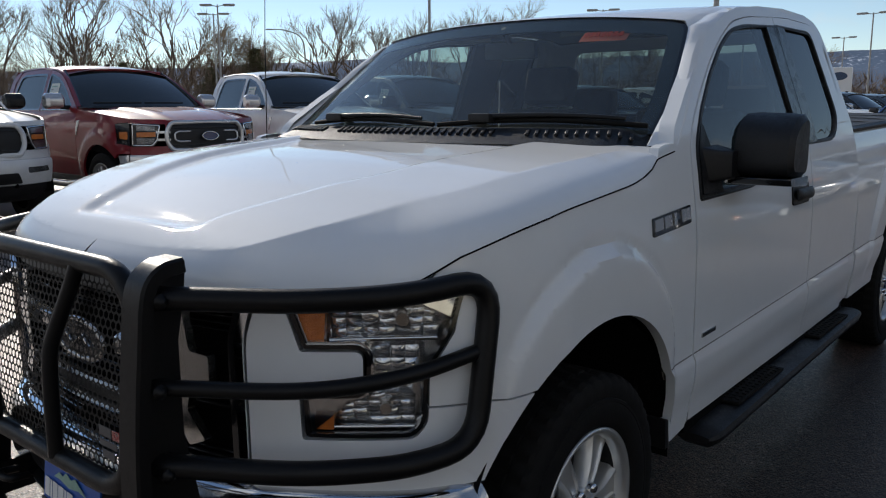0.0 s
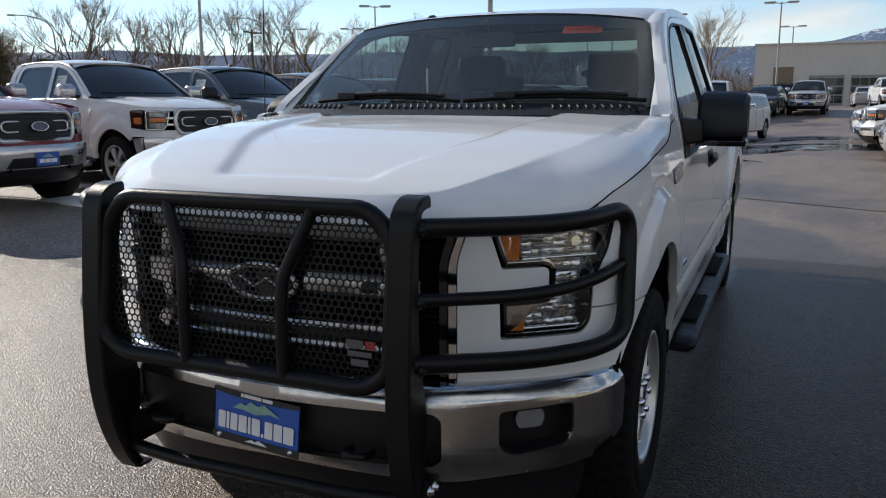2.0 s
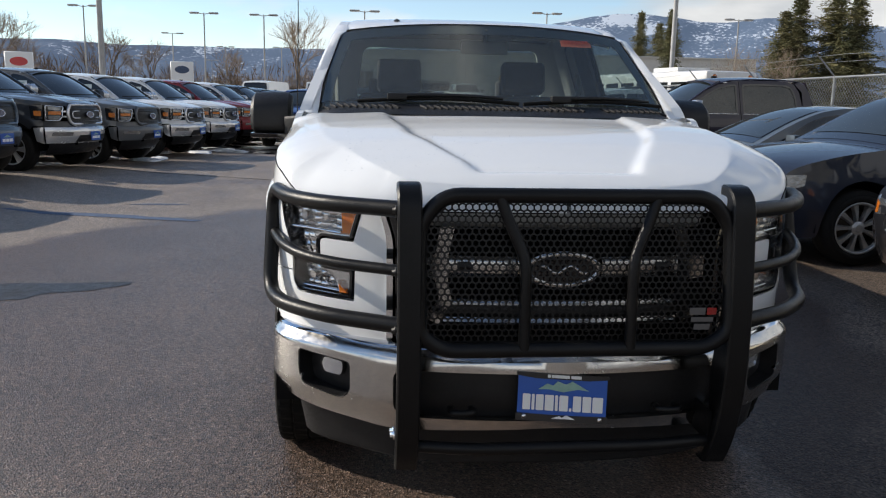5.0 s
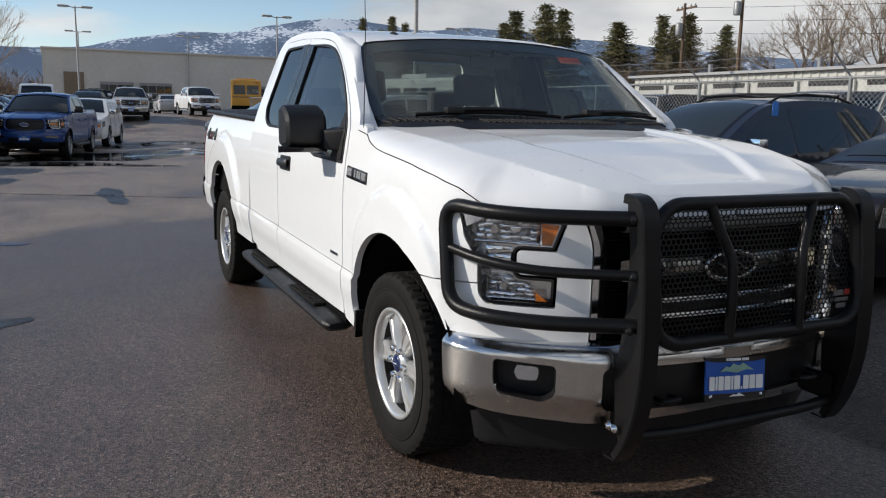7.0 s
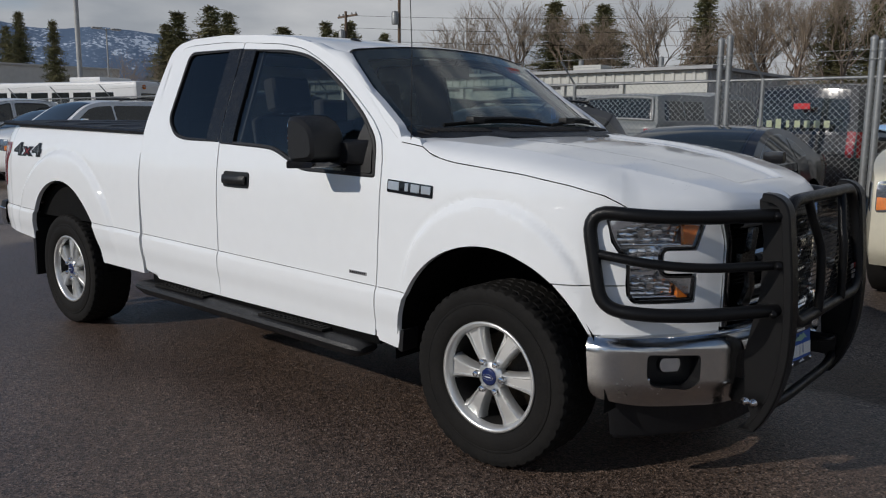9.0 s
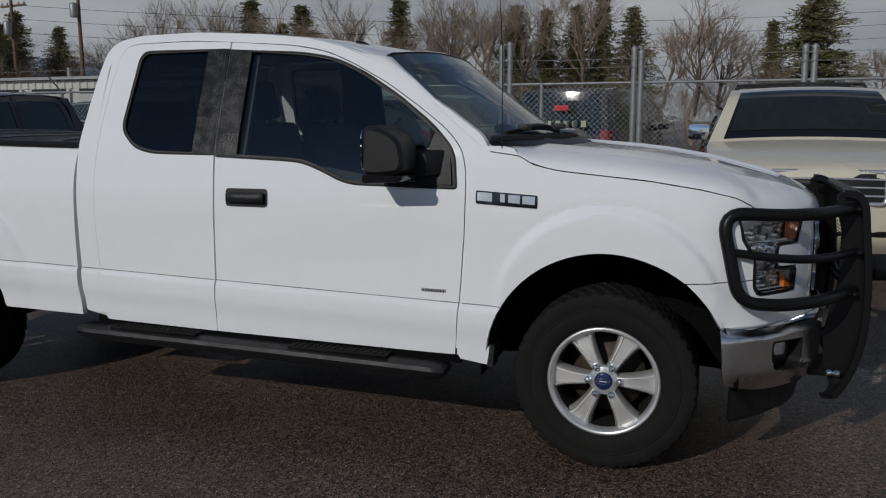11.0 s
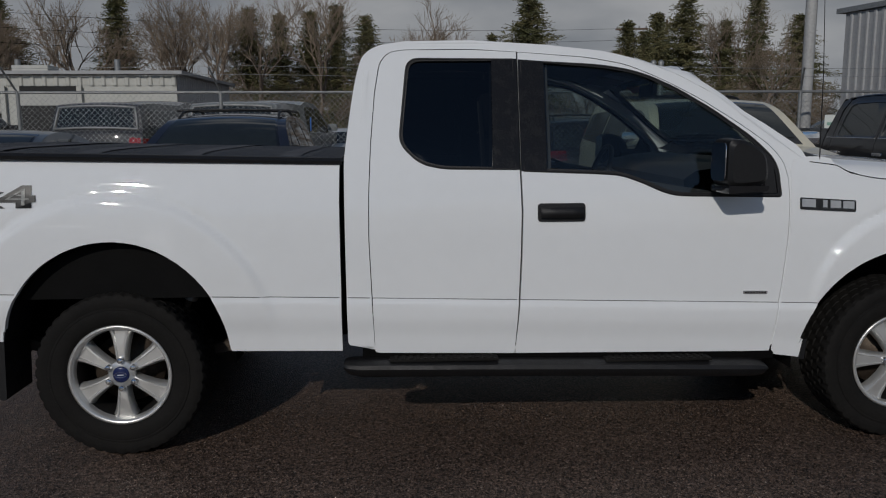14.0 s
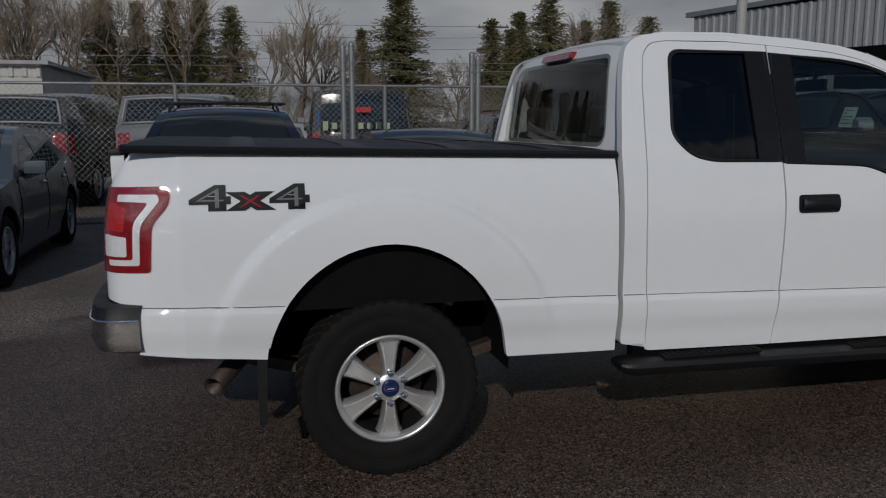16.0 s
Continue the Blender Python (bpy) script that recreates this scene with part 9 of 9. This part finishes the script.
def bare(x, y, h, v=0, wide=1.0):
    t = thing("bare_tree", "leafless tree with a fan of pale twigs", "tree", "leafless trees", pose(x, y, 0, 0, 0, rt.random() * 360))
    t.scale = (h / 8.2 * wide, h / 8.2 * wide, h / 8.2)
    for nm, me in zip(("limb_frame", "twig_fan"), BARES[v % 4]):
        o = new(nm, me)
        o.parent = t


def bush(x, y, h, v=0):
    t = thing("bare_bush", "brown leafless thicket of thin twigs", "bush", "leafless bushes", pose(x, y, 0, 0, 0, rt.random() * 360))
    t.scale = (h / 3.4, h / 3.4, h / 3.4)
    for nm, me in zip(("limb_frame", "twig_fan"), BUSHES[v % 2]):
        o = new(nm, me)
        o.parent = t


for i, (x, h) in enumerate(((-32.3, 10.4), (-28.5, 10.0), (-21.1, 10.2), (-12.2, 9.2), (-10.3, 8.9), (-8.4, 9.2), (-6.5, 9.4), (-4.6, 8.9), (3.9, 7.7), (6.2, 10.4), (14.2, 7.9), (17.3, 10.2), (19.5, 8.5), (-30.2, 8.8))):
    pine(x, 50 + (i % 3) * 0.8, h, i, 0.85 if h < 9.5 else 1.05)
for i, (x, h) in enumerate(((13.2, 8.4), (15.2, 9.0), (22, 10), (25, 9))):
    pine(x * 1.12, 57, h * 1.1, i)
for i, (y, h, wide) in enumerate(((18.4, 7.0, 0.6), (26.2, 7.6, 0.9), (27.6, 8.6, 1.0), (29.0, 9.0, 1.0), (31.0, 8.8, 0.95), (36.6, 8.4, 1.3), (39.2, 8.9, 0.9), (41.2, 8.4, 0.85), (43.4, 9.4, 1.0), (45.6, 8.6, 0.9))):
    pine(-46 - (i % 3) * 0.9, y, h, i, wide)
for i, (y, h) in enumerate(((22.5, 5.0), (24.6, 5.6), (33.4, 6.0), (34.6, 5.2), (38.0, 6.6), (42.3, 7.0), (44.6, 7.2))):
    bush(-45, y, h, i)
for i, (x, y, h) in enumerate(((-104, 36.6, 13.9), (-104, 40.8, 14.4), (-104, 29.6, 8.6), (-102, 38.4, 12.4))):
    pine(x, y, h, i, 0.62)
for i, (x, h) in enumerate(((-34.1, 9.6), (-23.6, 9.8), (-15.7, 9.6), (-0.6, 9.3), (-16.8, 9.0), (0.8, 8.6), (9.5, 6.0), (-26.4, 10.4), (19.5, 8.6), (-37.9, 11.0), (-22.4, 9.8), (-18.2, 9.2), (-13.4, 8.8), (-30.5, 10.0), (-2.6, 7.6), (21.5, 8.2), (-7.5, 9.4), (-41.5, 10), (-11.3, 9.7))):
    bare(x, 47.5 + (i % 3), h * 1.3, i)
for i in range(60):
    bush(-44 + i * 1.18 + rt.gauss(0, 0.4), 46.5 + rt.random() * 6, 3.2 + 2.6 * rt.random(), i)
for i, (x, h) in enumerate(((-36.6, 13.4), (-47.4, 14.8), (-72.6, 14.6), (-57.8, 11.5), (-30.4, 11.0), (-89.5, 15.5), (-106.8, 17.0), (-121.8, 17.5), (-101.4, 15.0), (-135, 17.5), (-181, 20), (-160, 19), (-24, 12), (-18, 11.0), (-80, 13.0))):
    bare(x, -75 - (i % 3) * 2, h * 1.35, i, 1.0)
for i, (x, y, h) in enumerate(((-56.5, -74, 8.2), (-52, -76, 6.0), (-66, -78, 6.4), (-71, -77, 6.0), (-40, -73, 6), (-45, -76, 5))):
    pine(x, y, h, i, 1.5)
for i in range(46):
    bush(-165 + i * 3.3, -72 - rt.random() * 8, 4.6 + 3.2 * rt.random(), i)
for i in range(26):
    bare(-70 + i * 3.1 + rt.gauss(0, 1), -82 - rt.random() * 9, 10 + 5 * rt.random(), i, 1.1)
for i in range(30):
    bush(-118 - rt.random() * 10, -58 + i * 2.0, 4.5 + 2.5 * rt.random(), i)
for i, (y, h) in enumerate(((-7.5, 10.5), (-30, 10), (-36, 11), (-48, 11), (-19, 8.0), (-55, 10))):
    bare(-118 if y < -8 else -93, y, h * 1.3, i)

def thicket(name, label, a, b, count, low, high, seed):
    """A far belt of bare brush: slender twigs in clumps of uneven height along a line of the plan."""
    rnd = random.Random(seed)
    verts, faces = [], []
    for k in range(count):
        t = (k + rnd.random()) / count
        cx, cy = a[0] + (b[0] - a[0]) * t + rnd.gauss(0, 2.5), a[1] + (b[1] - a[1]) * t + rnd.gauss(0, 2.5)
        tall = low + (high - low) * rnd.random() ** 1.6
        for _ in range(170):
            z0 = tall * rnd.random() ** 1.3 * 0.85
            spread = tall * 0.34 * (1.05 - 0.75 * z0 / tall)
            ox, oy = rnd.gauss(0, spread), rnd.gauss(0, spread)
            le = tall * (0.10 + 0.16 * rnd.random())
            dx, dy = rnd.gauss(0, 0.35) + 0.25 * ox / spread, rnd.gauss(0, 0.35) + 0.25 * oy / spread
            w = 0.05 + 0.05 * rnd.random()
            an = rnd.random() * math.pi
            ux, uy = w * math.cos(an), w * math.sin(an)
            n = len(verts)
            verts += [(cx + ox - ux, cy + oy - uy, z0), (cx + ox + ux, cy + oy + uy, z0), (cx + ox + dx * le, cy + oy + dy * le, z0 + le)]
            faces.append((n, n + 1, n + 2))
    me = bpy.data.meshes.new(name)
    me.from_pydata(verts, [], faces)
    me.materials.append(BRUSH)
    return tagged(new(name, me), label, "brush", kind="stuff")


thicket("far_thicket", "brown leafless thicket along the far edge of the lot", (-122, -70), (-122, 4), 70, 3.5, 8.0, 41)
thicket("far_thicket", "brown leafless thicket beyond the sales row", (-150, -84), (-10, -84), 110, 4.5, 11.0, 42)

# ---- hills ----
def hill_material():
    m = bpy.data.materials.new("hazed_snowy_hills")
    m.use_nodes = True
    n, l = m.node_tree.nodes, m.node_tree.links
    b = n["Principled BSDF"]
    b.inputs["Roughness"].default_value = 1.0
    b.inputs["Specular IOR Level"].default_value = 0.1
    tc = n.new("ShaderNodeTexCoord")
    noi, fine = n.new("ShaderNodeTexNoise"), n.new("ShaderNodeTexNoise")
    noi.inputs["Scale"].default_value, noi.inputs["Detail"].default_value = 0.008, 12
    fine.inputs["Scale"].default_value, fine.inputs["Detail"].default_value = 0.09, 10
    l.new(tc.outputs["Object"], noi.inputs["Vector"]), l.new(tc.outputs["Object"], fine.inputs["Vector"])
    sep = n.new("ShaderNodeSeparateXYZ")
    l.new(tc.outputs["Object"], sep.inputs[0])
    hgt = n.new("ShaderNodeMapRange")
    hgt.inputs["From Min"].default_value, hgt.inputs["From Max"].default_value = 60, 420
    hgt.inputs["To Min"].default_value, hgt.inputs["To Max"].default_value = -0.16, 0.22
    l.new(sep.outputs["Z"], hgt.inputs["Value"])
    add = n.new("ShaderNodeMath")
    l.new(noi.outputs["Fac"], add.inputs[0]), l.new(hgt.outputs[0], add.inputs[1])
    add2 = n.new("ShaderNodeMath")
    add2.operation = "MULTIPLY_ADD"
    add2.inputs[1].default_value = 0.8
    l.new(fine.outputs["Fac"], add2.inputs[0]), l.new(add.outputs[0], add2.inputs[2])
    # distance haze is mixed into these blue, low-contrast forest and snow tones
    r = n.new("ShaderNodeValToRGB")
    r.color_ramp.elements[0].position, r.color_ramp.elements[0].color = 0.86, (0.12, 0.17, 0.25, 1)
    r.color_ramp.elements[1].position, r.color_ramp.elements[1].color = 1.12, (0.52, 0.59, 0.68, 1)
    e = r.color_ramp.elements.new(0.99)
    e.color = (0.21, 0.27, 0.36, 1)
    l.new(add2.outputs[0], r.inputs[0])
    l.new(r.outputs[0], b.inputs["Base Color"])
    return m


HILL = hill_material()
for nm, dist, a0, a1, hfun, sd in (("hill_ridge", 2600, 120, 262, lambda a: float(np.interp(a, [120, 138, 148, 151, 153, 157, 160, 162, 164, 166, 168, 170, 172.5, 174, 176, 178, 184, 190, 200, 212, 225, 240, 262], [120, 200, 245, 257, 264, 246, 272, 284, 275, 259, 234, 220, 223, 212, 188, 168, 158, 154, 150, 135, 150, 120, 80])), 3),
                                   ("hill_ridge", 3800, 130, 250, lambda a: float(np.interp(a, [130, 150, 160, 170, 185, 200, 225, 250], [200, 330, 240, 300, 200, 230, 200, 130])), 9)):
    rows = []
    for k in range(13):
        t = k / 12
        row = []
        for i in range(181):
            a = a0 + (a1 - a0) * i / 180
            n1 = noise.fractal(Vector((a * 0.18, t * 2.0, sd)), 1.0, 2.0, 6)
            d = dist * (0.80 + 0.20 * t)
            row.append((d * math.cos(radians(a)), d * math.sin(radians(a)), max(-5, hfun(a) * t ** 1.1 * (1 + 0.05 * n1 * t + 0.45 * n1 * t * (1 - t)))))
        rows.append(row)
    tagged(finish(nm, loft(rows), HILL, None), "wooded hills patched with snow, far haze mixed into their blue", "hill", kind="structure")

# ---- ground details ----
def puddle(x, y, rx, ry, yaw, name, material, label, seed, z=0.004):
    rnd = random.Random(seed)
    ph = [rnd.random() * 6.28 for _ in range(5)]
    m = pose(x, y, z, 0, 0, yaw)
    sections = []
    for f in (0.02, 0.2, 0.4, 0.6, 0.8, 1.0):
        ring = []
        for k in range(60):
            a = 2 * math.pi * k / 60
            w = f * (1 + 0.16 * math.sin(2 * a + ph[0]) + 0.12 * math.sin(3 * a + ph[1]) + 0.09 * math.sin(5 * a + ph[2]) + 0.06 * math.sin(9 * a + ph[3]) + 0.03 * math.sin(17 * a + ph[4]))
            p = Vector((rx * w * math.cos(a), ry * w * math.sin(a), 0))
            q = m @ p
            ring.append((p.x, p.y, rise(q.x, q.y)))
        sections.append(ring)
    bm = loft(sections, closed=True)
    bm.faces.new([v for v in bm.verts][:60])
    ob = alone(name, bm, material, label, "ground", kind="structure")
    ob.matrix_world = m
    return ob


WATER = mat("thin_puddle_water", (0.020, 0.020, 0.021), 0.06, spec=0.55, vary=0.3, scale=2, rvary=0.05)
PATCH = mat("dark_ground_patch", (0.026, 0.024, 0.023), 0.42, vary=0.4, scale=3, bump=0.5, bump_scale=160, rvary=0.12)
puddle(-24.5, -0.5, 7.5, 2.4, 95, "puddle", WATER, "shallow puddle of melt water", 1)
puddle(-31, 0.8, 5.0, 1.2, 85, "puddle", WATER, "shallow puddle of melt water", 2)
puddle(-20.5, -3.6, 4.0, 1.6, 60, "puddle", WATER, "shallow puddle of melt water", 3)
for x, y, rx, ry, yaw, sd in ((-11.0, -1.4, 1.2, 0.22, 2, 7), (-2.6, -3.6, 1.0, 0.30, 100, 8)):
    puddle(x, y, rx, ry, yaw, "damp_patch", PATCH, "dark patch on asphalt", sd, 0.003)
puddle(-6.6, -3.7, 1.2, 0.13, 75, "painted_mark", BLUEPAINT, "faded blue paint on asphalt", 11, 0.005)
puddle(-7.7, -3.3, 0.35, 0.06, 95, "painted_mark", BLUEPAINT, "faded blue paint on asphalt", 12, 0.005)
crack = thing("asphalt_joint", "dark sealed joint across the asphalt", "ground", kind="structure")
part("joint", loft([[(x, y + 0.012 * math.sin(9 * x), 0.0045) for y in (-0.02, 0.02)] for x in np.linspace(0, 14, 80)]), DARK, crack)
crack.matrix_world = pose(-14.0, -7.6, 0, 0, 0, 63)
for v in crack.children[0].data.vertices:
    q = crack.matrix_world @ v.co
    v.co.z += rise(q.x, q.y)
rs = random.Random(5)
for k in range(26):
    n = rs.randint(-1, 12)
    x, y = -4.1 - 2.62 * n + 1.3 + rs.gauss(0, 0.5), -6.9 + 0.46 * n - 1.2 + rs.gauss(0, 0.6)
    bm = bmesh.new()
    bmesh.ops.create_icosphere(bm, subdivisions=3, radius=1)
    w, d = 0.35 + 0.55 * rs.random(), 0.15 + 0.25 * rs.random()
    for v in bm.verts:
        q = noise.noise(v.co * 1.6 + Vector((k, 0, 0)))
        v.co = Vector((v.co.x * w * (1 + 0.4 * q), v.co.y * d * (1 + 0.4 * q), max(-0.01, v.co.z * 0.05 * (1 + 0.5 * q))))
    ob = alone("snow_patch", bm, SNOW, "thin dirty remnant of snow on the asphalt", "snow", "snow remnants")
    ob.matrix_world = pose(x, y, 0.006 + rise(x, y), 0, 0, rs.random() * 180)
for x, y, c, label in ((-70.0, -15.9, BLUEPAINT, "white dealer sign with a plain blue oval"), (-60, -25.4, REDPRINT, "white dealer sign with a plain red shape")):
    sg = thing("dealer_sign", label, "sign", "dealer signs", pose(x, y, 0, 0, 0, 10))
    part("board", box((0.3, 1.9, 2.2), (0, 0, 3.4), 0.05, 1), WHITEPRINT, sg)
    part("post", tube([(0, 0, 0), (0, 0, 2.4)], 0.12, 8), POLE, sg)
    part("shape", extrude([(0.6 * math.cos(a), 0.32 * math.sin(a)) for a in np.linspace(0, 2 * math.pi, 20, endpoint=False)], 0.02, lambda a, b, cc: Vector((0.155 + cc, a, 3.8 + b))), c, sg)
tag = thing("price_tag", "blue paper tag hanging in a car window", "tag", "", pose(-3.42, 4.86, 1.53))
part("card", box((0.006, 0.09, 0.15), (0, 0, 0), 0.002, 1), mat("blue_card", (0.03, 0.20, 0.62), 0.5), tag)
